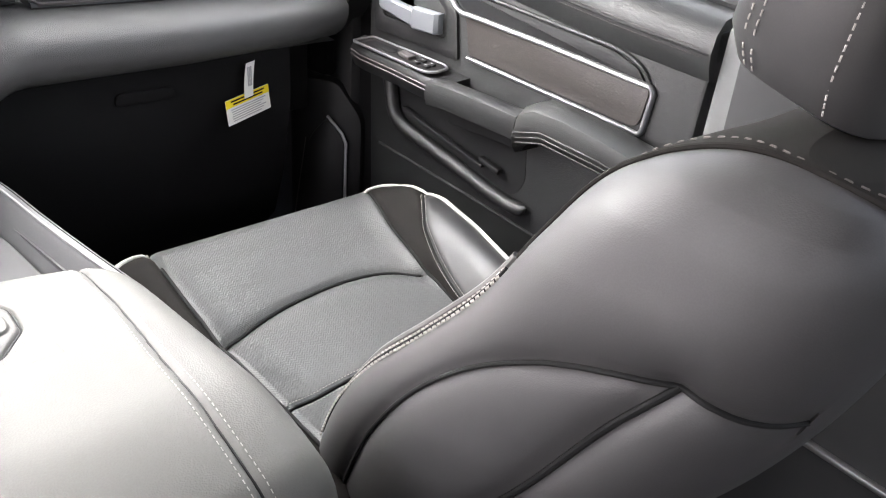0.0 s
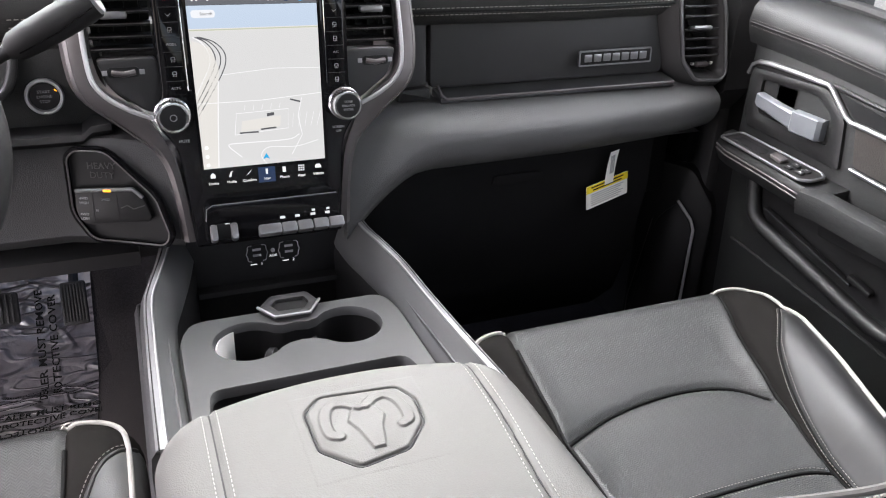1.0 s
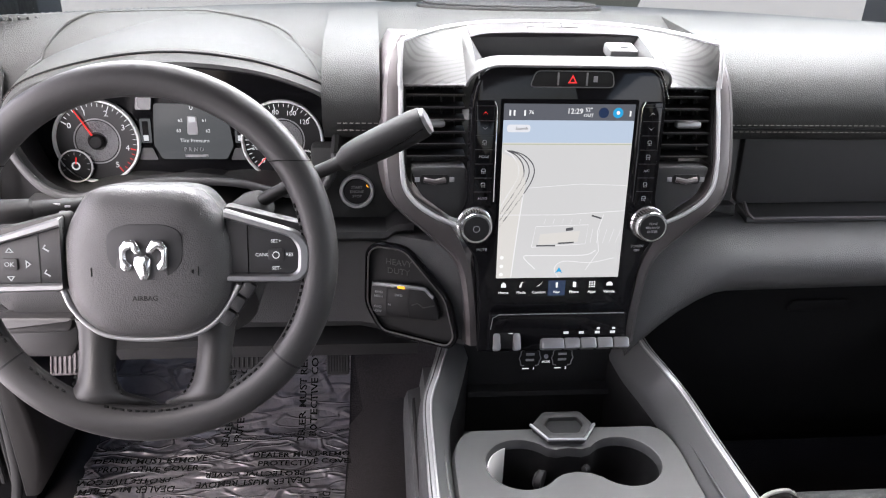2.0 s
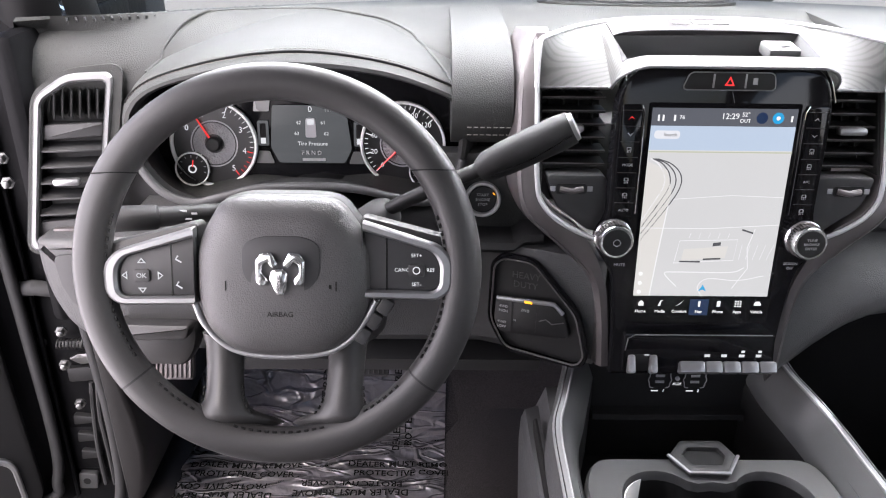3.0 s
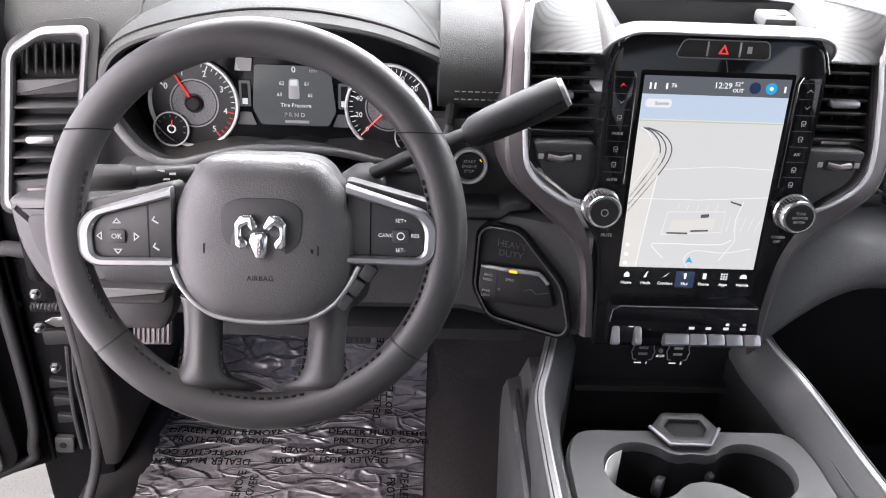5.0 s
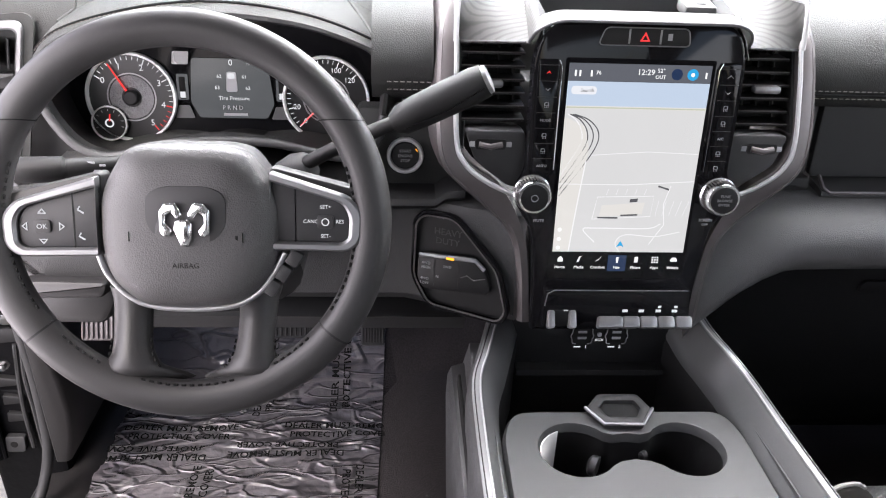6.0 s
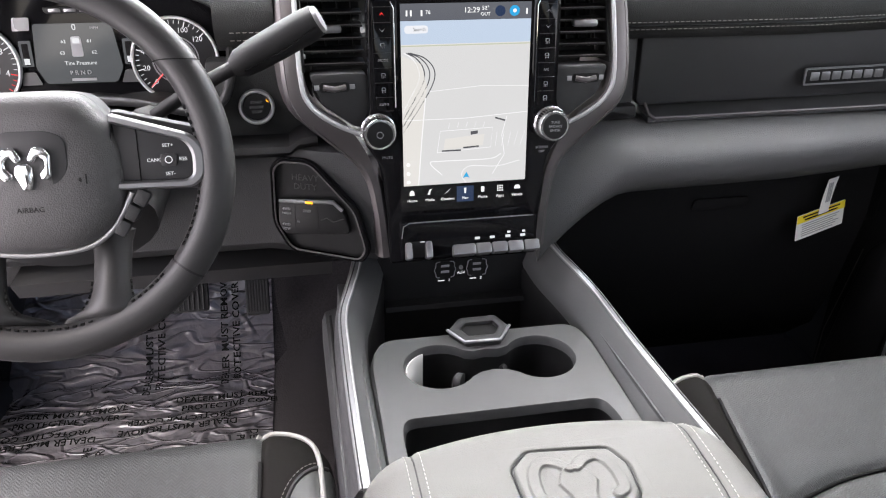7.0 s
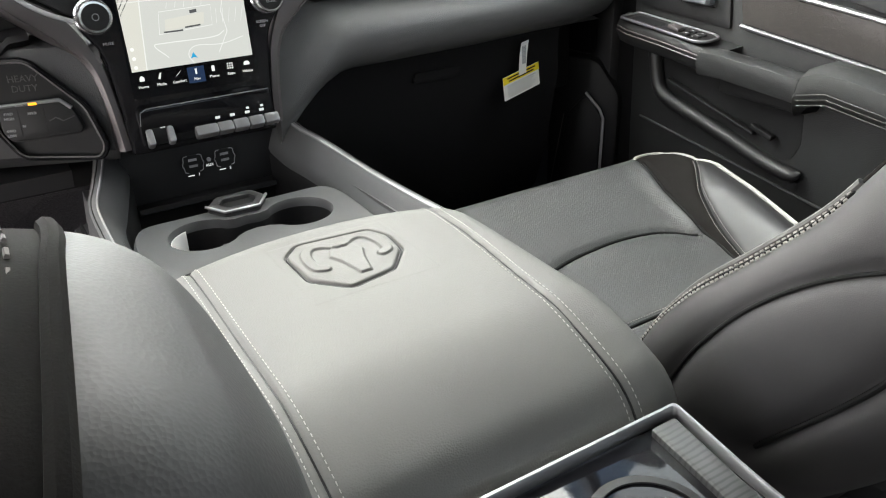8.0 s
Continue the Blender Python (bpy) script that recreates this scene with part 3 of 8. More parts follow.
structure(part("trim_kick_panel_left", kick_l, KICK), "grey kick panel beside the driver footwell", "trim")
opening_seal = tube(spline([(-0.832, 0.205, 0.50), (-0.827, 0.203, 0.42), (-0.822, 0.201, 0.35), (-0.818, 0.200, 0.28), (-0.818, 0.199, 0.19), (-0.821, 0.196, 0.13), (-0.832, 0.185, 0.075), (-0.843, 0.150, 0.036), (-0.846, 0.05, 0.028), (-0.846, -0.4, 0.028), (-0.846, -0.62, 0.028)], 8), 0.0085, 12)
structure(part("trim_opening_seal", opening_seal, RUBBER), "black rubber seal round the driver door opening", "seal")
scuff = loft([[(-0.835 + dx, y, z) for dx, z in ((-0.044, -0.03), (-0.043, 0.008), (-0.034, 0.019), (0.0, 0.026), (0.035, 0.024), (0.055, 0.010), (0.06, -0.03))] for y in np.linspace(-0.9, 0.62, 12)])
structure(part("trim_scuff_plate", scuff, KICK), "grey plastic scuff plate along the driver door opening", "trim")

# ---- dashboard ----
dashboard = thing("dashboard", "black soft-touch dashboard with stitched seams and grey lower trim", "dashboard", (0, 0.3, 0.45))


def dash_rear(x):
    return 0.515 - 0.42 * x * x


def upper_ring(x, front=0.0, lift=0.0):
    r = dash_rear(x)
    ys = [(0.078 + front, 0.772), (0.070 + front, 0.786), (0.072 + front, 0.808), (0.088 + front, 0.836), (0.118 + front, 0.854), (0.16, 0.864), (0.20, 0.868),
          (0.2 + (r - 0.2) * 0.5, 0.872), (r - 0.02, 0.868), (r, 0.855), (r, 0.76), (0.13 + front, 0.745), (0.10 + front, 0.752), (0.088 + front, 0.763)]
    return [(x, y, z + lift) for y, z in ys]


def fronts(x):
    """The front of the dash bows slightly away from its middle towards the door."""
    return 0.0 if x < 0.5 else 0.10 * (x - 0.5)


part("upper_pad", loft([upper_ring(x, fronts(x)) for x in np.linspace(0.214, 0.684, 22)] + [upper_ring(x, fronts(x) + d) for x, d in ((0.690, 0.003), (0.694, 0.010), (0.697, 0.030), (0.700, 0.055), (0.74, 0.055), (0.78, 0.055), (0.835, 0.055))]), DASH, dashboard, "black grained leather upper pad")
part("upper_pad", loft([upper_ring(x) for x in np.linspace(-0.292, -0.222, 6)]), DASH, dashboard)
part("rear_pad", loft([[(x, y + 0.17, z) for _, y, z in upper_ring(x)[:5]] + upper_ring(x)[7:10] + [(x, dash_rear(x), 0.76), (x, 0.25, 0.74)] for x in np.linspace(-0.30, 0.22, 12)]), DASH, dashboard)
part("rear_pad", loft([[(x, max(0.16, y + 0.12), z - 0.002) for _, y, z in upper_ring(x)[:5]] + upper_ring(x)[7:10] + [(x, dash_rear(x), 0.70), (x, 0.22, 0.70)] for x in np.linspace(-0.835, -0.29, 16)]), DASH, dashboard)
for dz in (0.0, -0.010):
    bm = stitches([(x, 0.0705 + fronts(x) + (0.004 if dz else 0), 0.779 + dz) for x in np.linspace(0.205, 0.684, 30)], (0, -1, 0.2))
    part("stitching", bm, SEAM_THREAD, dashboard, "pale thread stitching")
    part("stitching", stitches([(x, 0.0705 + (0.004 if dz else 0), 0.779 + dz) for x in np.linspace(-0.278, -0.222, 5)], (0, -1, 0.2)), SEAM_THREAD, dashboard)
part("seam_cord", tube([(x, 0.0735 + fronts(x), 0.774) for x in np.linspace(0.2, 0.684, 20)], 0.0022, 8), DARK, dashboard)

part("inner_body", box((1.62, 0.30, 0.36), pose(0, 0.35, 0.57), 0.01), DARK, dashboard)

# upper glove box with its door, lip and name plate
GL = frame_at((0.27, 0.122, 0.648), (1, 0.02, 0), (0, 0.06, 1))
# Darker than the dash skin: the shade under the pad is in their colour.
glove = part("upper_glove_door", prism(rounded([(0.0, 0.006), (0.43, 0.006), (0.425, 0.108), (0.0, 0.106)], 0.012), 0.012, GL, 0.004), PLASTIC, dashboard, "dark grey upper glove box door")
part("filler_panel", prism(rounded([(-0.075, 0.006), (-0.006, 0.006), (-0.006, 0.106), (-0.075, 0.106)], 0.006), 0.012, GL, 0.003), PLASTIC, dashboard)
part("storage_flap", prism(rounded([(-0.058, -0.008), (-0.006, -0.006), (-0.008, 0.012), (-0.058, 0.010)], 0.003), 0.030, GL, 0.003), DARK, dashboard)
lip = [[(x, 0.122, z0 - 0.012), (x, 0.090, z0 - 0.012), (x, 0.082, z0 - 0.006), (x, 0.084, z0 + 0.000), (x, 0.122, z0 + 0.006)] for x, z0 in [(0.278 + 0.425 * k / 12, 0.646 + 0.003 * k / 12) for k in range(13)]]
part("glove_lip", loft(lip), PLASTIC, dashboard, "grey lip under the glove box")
part("glove_lip_edge", tube([(0.278, 0.10, 0.662), (0.280, 0.086, 0.650), (0.288, 0.0825, 0.6445), (0.45, 0.0825, 0.6455), (0.700, 0.083, 0.647)], 0.0024, 8), SATIN, dashboard, "satin edge strip")
PL = frame_at((0.594, 0.1085, 0.689), (1, 0.05, 0), (0, 0.06, 1))
plate = part("name_plate", prism(rounded([(-0.072, -0.0125), (0.072, -0.0125), (0.072, 0.0125), (-0.072, 0.0125)], 0.003), 0.003, PL, 0.001), DARK, dashboard, "black badge plate with silver border and bars")
o = rounded([(-0.072, -0.0125), (0.072, -0.0125), (0.072, 0.0125), (-0.072, 0.0125)], 0.003)
i2 = rounded([(-0.0695, -0.0100), (0.0695, -0.0100), (0.0695, 0.0100), (-0.0695, 0.0100)], 0.002)
part("badge_border", frame_ring(o, i2, 0.0038, PL), SILVER, plate)
for k in range(7):
    x = -0.0545 + 0.0182 * k
    part("badge_bar", prism(rounded([(x - 0.0072, -0.006), (x + 0.0072, -0.006), (x + 0.0072, 0.006), (x - 0.0072, 0.006)], 0.0015), 0.0042, PL, 0.0008), SILVER, plate)

# grey knee roll below the glove box and the dark lower glove box


def roll_ring(x):
    """A soft roll that turns smoothly under towards the dark lower glove box."""
    low = 0.600 + 0.02 * (x - 0.25) if x > 0.25 else 0.600 - 0.110 * ((0.25 - x) / 0.135) ** 1.6
    g = fronts(x) + 0.02 * max(0.0, (x - 0.7) / 0.12)
    top_z = 0.642
    h = top_z - low
    prof = [(0.125, top_z), (0.096, top_z - 0.05 * h), (0.072, top_z - 0.18 * h), (0.050, top_z - 0.40 * h), (0.034, top_z - 0.68 * h), (0.026, low), (0.026, low - 0.016),
            (0.033, low - 0.032), (0.046, low - 0.046), (0.064, low - 0.057), (0.086, low - 0.064), (0.110, low - 0.067), (0.2, low - 0.067), (0.2, top_z)]
    return [(x, y + (g if y < 0.11 else 0.0), z) for y, z in prof]


part("knee_roll", loft([roll_ring(x) for x in np.linspace(0.115, 0.80, 30)]), ROLL_LIT, dashboard, "grey soft roll below the glove box")
# Run down over the carpet; its black stands in for footwell shade.
lower = side_loft([(0.115, 0.60), (0.110, 0.55), (0.108, 0.45), (0.135, 0.30), (0.165, 0.21), (0.23, 0.14), (0.36, 0.11), (0.36, 0.60)], np.linspace(0.15, 0.70, 12))
lgb = part("lower_glove_door", lower, GLOVE_SHADE, dashboard, "black lower glove box door")
part("glove_handle", prism(rounded([(-0.05, -0.009), (0.05, -0.009), (0.045, 0.010), (-0.045, 0.010)], 0.008), 0.004, frame_at((0.43, 0.1045, 0.495), (1, 0, 0), (0, -0.02, 1)), 0.002), GLOVE_SHADE, lgb)

# driver's lower dash
drv = side_loft([(0.072, 0.636), (0.066, 0.628), (0.067, 0.58), (0.072, 0.50), (0.090, 0.482), (0.12, 0.476), (0.30, 0.48), (0.30, 0.64), (0.09, 0.640)], [-0.70, -0.66, -0.62, -0.40, -0.36, -0.25, -0.20, -0.15, -0.11], lambda x, y, z: (x, y - max(0.0, x + 0.25) * 0.40 * (y < 0.2), z))
part("knee_panel", drv, KNEE, dashboard, "grey lower panel beside the steering column")
part("column_shroud", loft([[(x, y, z) for x, z in ((-0.455 + 0.095 * math.cos(a), 0.612 + h * math.sin(a)) for a in np.linspace(0, 2 * math.pi, 24, endpoint=False))] for y, h in ((0.17, 0.075), (0.04, 0.07), (-0.03, 0.06), (-0.075, 0.05))]), DARK, dashboard, "black steering column shroud")
part("start_panel", box((0.13, 0.03, 0.10), pose(-0.245, 0.112, 0.69), 0.006), DASH, dashboard)
part("ledge", loft([[(x, 0.115, z0 - 0.01), (x, 0.055, z0 - 0.01), (x, 0.050, z0 - 0.004), (x, 0.054, z0 + 0.003), (x, 0.115, z0 + 0.006)] for x, z0 in ((-0.30, 0.638), (-0.215, 0.638), (-0.203, 0.648), (-0.180, 0.650))]), DARK, dashboard)
LE = frame_at((0, 0.112, 0), (1, 0, 0), (0, 0.06, 1))
end_o = rounded([(-0.823, 0.612), (-0.822, 0.573), (-0.816, 0.534), (-0.797, 0.490), (-0.764, 0.464), (-0.69, 0.462), (-0.69, 0.612)], [0.006, 0.03, 0.03, 0.03, 0.02, 0.004, 0.004])
part("end_panel", prism(end_o, 0.05, Matrix.Translation((0, -0.036, 0)) @ LE, 0.012, 4, w0=-0.05), KNEE, dashboard, "grey lower end panel beside the door opening")
part("switch_pocket", prism(rounded([(-0.800, 0.592), (-0.766, 0.596), (-0.752, 0.560), (-0.758, 0.525), (-0.782, 0.520), (-0.796, 0.552)], 0.010), 0.004, Matrix.Translation((0, -0.036, 0)) @ LE, 0.0015, w0=0.0), PLASTIC, dashboard, "dark switch pocket")
part("under_cover", side_loft([(0.06, 0.47), (0.08, 0.44), (0.30, 0.40), (0.55, 0.42), (0.55, 0.47)], [-0.58, -0.45, -0.3, -0.17]), PLASTIC, dashboard, "dark under-dash cover")
LB = frame_at((-0.665, 0.075, 0.49), (1, 0.0, 0), (0, 0.25, 1))
part("brake_release_panel", prism(rounded([(-0.055, -0.026), (0.040, -0.028), (0.055, 0.0), (0.055, 0.03), (-0.055, 0.03)], 0.012), 0.03, LB, 0.008), KICK, dashboard, "grey parking brake release panel")
part("release_handle", prism(rounded([(-0.055, 0.012), (0.05, 0.014), (0.056, 0.034), (-0.05, 0.036)], 0.008), 0.024, LB, 0.006, w0=0.03), KICK, dashboard)
# floor-level filler between the dash and the firewall on both sides
for s in (-1, 1):
    part("end_cap", box((0.03, 0.40, 0.40), pose(s * 0.835, 0.36, 0.66), 0.012), PAINT, dashboard)


def side_vent(s, parent):
    """The leaning end vent with its silver frame, grille, louvres and thumb wheel."""
    yb = 0.138 if s < 0 else 0.125
    u = Vector((1, -0.15 * s, 0))
    m = frame_at((s * 0.776 + (0.0 if s < 0 else 0.0), yb, 0.700), u, (0, 0.10, 1))

    def q(a, b):
        return (s * (a - 0.19 * b), b)

    z0 = 0.0 if s < 0 else 0.03
    out = rounded([q(-0.047, -0.115 + z0), q(0.045, -0.115 + z0), q(0.046, 0.088 + z0), q(0.010, 0.114 + z0), q(-0.047, 0.116 + z0)], 0.014)
    inn = rounded([q(-0.036, -0.102 + z0), q(0.035, -0.102 + z0), q(0.036, 0.080 + z0), q(0.006, 0.101 + z0), q(-0.038, 0.103 + z0)], 0.009)
    far = rounded([q(-0.058, -0.126 + z0), q(0.050, -0.120 + z0), q(0.051, 0.092 + z0), q(0.012, 0.120 + z0), q(-0.058, 0.126 + z0)], 0.02)
    unit = part("side_vent", frame_ring(far, inn, 0.006, m, -0.03), DASH, parent, "black end vent housing")
    mid = [(0.15 * a[0] + 0.85 * b[0], 0.15 * a[1] + 0.85 * b[1]) for a, b in zip(out, inn)]
    part("vent_frame", frame_ring(out, mid, 0.004, m, -0.026, rim=0.003), SILVER, unit, "satin silver vent frame")
    part("vent_lip", frame_ring(mid, inn, 0.003, m, -0.027), PLASTIC, unit)
    part("vent_box", prism(inn, 0.002, m, w0=-0.05), DARK, unit)
    for k in range(6):
        a = -0.026 + 0.0105 * k
        part("vent_fin", box((0.0022, 0.036, 0.022), m @ Matrix.Translation((*q(a, 0.076 + z0), -0.034)) @ pose(0, 0, 0, 0, 25, 8 * s), 0.0008), DARK, unit)
    part("vent_bar", prism(rounded([q(-0.037, 0.034 + z0), q(0.036, 0.030 + z0), q(0.036, 0.050 + z0), q(-0.037, 0.052 + z0)], 0.004), 0.016, m, 0.003, w0=-0.044), PLASTIC, unit)
    for k in range(5):
        b = 0.020 - 0.021 * k + z0
        part("louvre", box((0.073, 0.003, 0.026), m @ Matrix.Translation((*q(0.0, b), -0.036)) @ pose(0, 0, 0, 16), 0.001), PLASTIC, unit)
    part("vent_tab", box((0.034, 0.010, 0.012), m @ Matrix.Translation((*q(0.002, -0.022 + z0), -0.018)), 0.004), SILVER, unit)
    part("vent_base", prism(rounded([q(-0.037, -0.103 + z0), q(0.036, -0.103 + z0), q(0.036, -0.078 + z0), q(-0.037, -0.074 + z0)], 0.004), 0.014, m, 0.003, w0=-0.044), PLASTIC, unit)
    part("thumb_wheel", box((0.030, 0.009, 0.010), m @ Matrix.Translation((*q(0.004, -0.090 + z0), -0.027)), 0.004), SATIN, unit)


side_vent(-1, dashboard)


def left_of(z):
    return float(np.interp(z, [0.645, 0.676, 0.755, 0.803, 0.846], [0.752, 0.720, 0.700, 0.690, 0.655]))


def right_of(z):
    return float(np.interp(z, [0.645, 0.654, 0.754, 0.800, 0.830, 0.846], [0.806, 0.815, 0.792, 0.774, 0.743, 0.690]))


def end_vent(parent):
    """The passenger end vent in its swept housing, with a beaded silver frame."""
    m = frame_at((0, 0.090, 0), (1, 0, 0), (0, 0.0, 1))
    mid = Vector((0.745, 0.745))
    ring = [Vector(p) for p in rounded([(0.655, 0.848), (0.700, 0.843), (0.744, 0.831), (0.775, 0.800), (0.793, 0.754), (0.816, 0.655), (0.806, 0.641), (0.752, 0.644), (0.720, 0.676), (0.700, 0.755), (0.690, 0.803)], 0.010)]
    def inset(d):
        out = []
        k = len(ring)
        for i in range(k):
            t = (ring[(i + 1) % k] - ring[i - 1]).normalized()
            nn = Vector((t.y, -t.x))
            if nn.dot(mid - ring[i]) < 0:
                nn = -nn
            out.append(ring[i] + nn * d)
        return out
    def layer(pts, y):
        return [(p.x, y, p.y) for p in pts]
    grow = []
    for p in inset(-0.026):
        grow.append(Vector((min(p.x, 0.838), min(p.y, 0.868))))
    unit = part("side_vent", loft([layer(grow, 0.165), layer(grow, 0.135), layer(inset(-0.019), 0.112), layer(inset(-0.008), 0.096), layer(inset(-0.0035), 0.0915), layer(inset(0.0), 0.092), layer(inset(0.004), 0.094), layer(inset(0.011), 0.104), layer(inset(0.012), 0.128)], cap=False), GREY_HOUSING, parent, "dark grey swept end vent housing")
    part("vent_frame", tube(layer(inset(0.0005), 0.0905), 0.0030, 8, closed=True), SILVER, unit, "satin silver vent frame")
    part("vent_box", prism([tuple(p) for p in inset(0.010)], 0.002, m, w0=-0.040), DARK, unit)
    for k in range(4):
        part("vent_fin", box((0.0026, 0.024, 0.030), pose(0.704 + 0.013 * k, 0.110, 0.820, 0, 12, 10), 0.0008), PLASTIC, unit)
    part("vent_bar", prism(rounded([(left_of(0.800) + 0.011, 0.806), (left_of(0.780) + 0.011, 0.780), (right_of(0.784) - 0.010, 0.781), (right_of(0.808) - 0.008, 0.803)], 0.004), 0.022, m, 0.004, w0=-0.026), DASH, unit)
    for z in (0.764, 0.748, 0.726, 0.711, 0.695, 0.682):
        a, b = left_of(z) + 0.011, right_of(z) - 0.011
        part("louvre", box((b - a, 0.026, 0.0035), pose((a + b) / 2, 0.108, z, -16), 0.001), PLASTIC, unit)
    part("vent_tab", box((0.036, 0.022, 0.007), pose(0.742, 0.090, 0.733, -14, 0, -6), 0.003), SILVER, unit)
    part("thumb_wheel", box((0.028, 0.010, 0.009), pose(0.766, 0.099, 0.670), 0.004), SATIN, unit)
    for x in (0.747, 0.786):
        part("wheel_mark", box((0.005, 0.006, 0.005), pose(x, 0.100, 0.671), 0.001), WHITE_PIPING, unit)


GREY_HOUSING = material("dark_grey_soft_housing", (0.040, 0.039, 0.0395), 0.45, bump=0.15, scale=2000, vary=0.1)
end_vent(dashboard)
for s in (-1, 1):
    bm = bmesh.new()
    for k in range(26):
        box((0.003, 0.035, 0.004), pose(s * (0.55 + 0.009 * k), dash_rear(0.55 + 0.009 * k) - 0.045, 0.868, 0, 0, s * -25), 0.0008, 1, bm)
    part("defrost_grille", bm, DARK, dashboard, "black slotted defroster grille")

# ---- instrument cluster and its hood ----
DIAL_GREY = material("dial_face_grey", (0.012, 0.012, 0.0125), 0.4, bump=0.1, scale=2500)
DIAL_MESH = material("honeycomb_dial_grey", (0.16, 0.16, 0.165), 0.45, bump=1.0, scale=480, cells=True, vary=0.6)
DIAL_RING = material("dial_ring_silver", (0.86, 0.86, 0.86), 0.3, metal=0.1, vary=0.03)
cluster = thing("instrument_cluster", "instrument cluster with two chrome-ringed dials and a grey display", "instrument cluster", (-0.468, 0.17, 0.66))
HC = (-0.470, 0.745)
open_pts = [(-0.662, 0.782), (-0.628, 0.812), (-0.55, 0.831), (-0.465, 0.837), (-0.38, 0.831), (-0.318, 0.814), (-0.288, 0.795), (-0.283, 0.745), (-0.297, 0.698), (-0.331, 0.686), (-0.371, 0.694), (-0.411, 0.703), (-0.466, 0.708), (-0.516, 0.703), (-0.557, 0.692), (-0.592, 0.683), (-0.622, 0.691), (-0.644, 0.710), (-0.662, 0.742)]
opening = spline(open_pts, 5, True)


def grown(pts, d, dz=0.0):
    c = np.array(HC)
    out = []
    for p in pts:
        v = np.array(p) - c
        l = np.linalg.norm(v)
        out.append(c + v * (l + d) / l + (0, dz))
    return out


def sag(z):
    """How far the lower lip leans out towards the driver."""
    return 0.0085 * min(1.0, max(0.0, (0.735 - z) / 0.045))


rings = []
for d, y in ((0.014, 0.200), (0.008, 0.14), (0.0, 0.098), (0.004, 0.092), (0.009, 0.093), (0.015, 0.103), (0.021, 0.122), (0.027, 0.155), (0.031, 0.20), (0.033, 0.27), (0.034, 0.36)):
    ring = [(x, y - sag(z), min(z, 0.872)) for x, z in grown(opening, d)]
    if y > 0.12 and len(rings) < 2:
        # the floor of the throat falls away below the dials
        ring = [(x, y, z - (0.024 if y > 0.17 else 0.012) * min(1.0, max(0.0, (0.750 - z) / 0.04))) for x, y, z in ring]
    rings.append(ring)
part("hood", loft(rings[3:], cap=False), DASH, cluster, "black stitched hood around the dials", fix=True)
part("hood_throat", loft(rings[:4], cap=False), DARK, cluster, "black inner throat of the hood", fix=True)
for d, y, dy in ((0.0158, 0.1045, 0.0), (0.0192, 0.1155, 0.0)):
    top_line = [(x, y - 0.001, z + 0.0008) for x, z in grown(opening, d) if z > 0.79]
    top_line.sort()
    part("stitching", stitches(top_line, (0, -0.6, 1), 0.0055, 0.0036, 0.0004), BAND_THREAD, cluster, "pale hood stitching")

seam_top = sorted((x, 0.1085, z + 0.0004) for x, z in grown(opening, 0.0175) if z > 0.79)
part("hood_seam", tube(seam_top, 0.0016, 6), INK, cluster)
# welt that closes the padded brow towards the windshield
brow = [o for o in dashboard.children if o.name.startswith("rear_pad")] + [o for o in cluster.children if o.name.startswith("hood")]
brow_v, brow_f = [], []
for o in brow:
    base_i = len(brow_v)
    brow_v += [v.co.copy() for v in o.data.vertices]
    brow_f += [[base_i + k for k in p.vertices] for p in o.data.polygons]
brow_tree = BVHTree.FromPolygons(brow_v, brow_f)
welt = []
for x, y in spline([(-0.288, 0.104), (-0.297, 0.135), (-0.312, 0.175), (-0.332, 0.225), (-0.362, 0.270), (-0.410, 0.300), (-0.50, 0.318), (-0.58, 0.300), (-0.64, 0.250), (-0.668, 0.170)], 8):
    hit = brow_tree.ray_cast(Vector((x, y, 1.1)), Vector((0, 0, -1)), 0.6)[0]
    if hit is not None:
        welt.append(hit + Vector((0, 0, 0.0006)))
part("brow_welt", tube(welt, 0.0022, 8), DASH, cluster, "raised welt round the padded brow")
lip_line = [(x, 0.086 - sag(z), z) for x, z in grown(opening, 0.007)]
low_i = [i for i, p in enumerate(lip_line) if p[2] < 0.745]
lip_line = [lip_line[i] for i in range(min(low_i), max(low_i) + 1)]
part("hood_lip", tube(lip_line, 0.0062, 12, flat=0.8), KNEE, cluster, "grey lower lip of the hood")

CL = frame_at((-0.470, 0.172, 0.728), (1, 0, 0), (0, 0.12, 1))
part("face", prism(rounded([(-0.20, -0.085), (0.20, -0.085), (0.20, 0.10), (-0.20, 0.10)], 0.03), 0.01, CL, w0=-0.012), GLOSS, cluster, "glossy black cluster face")


def ring_of(r, c, n=48):
    return [(c[0] + r * math.cos(2 * math.pi * i / n), c[1] + r * math.sin(2 * math.pi * i / n)) for i in range(n)]


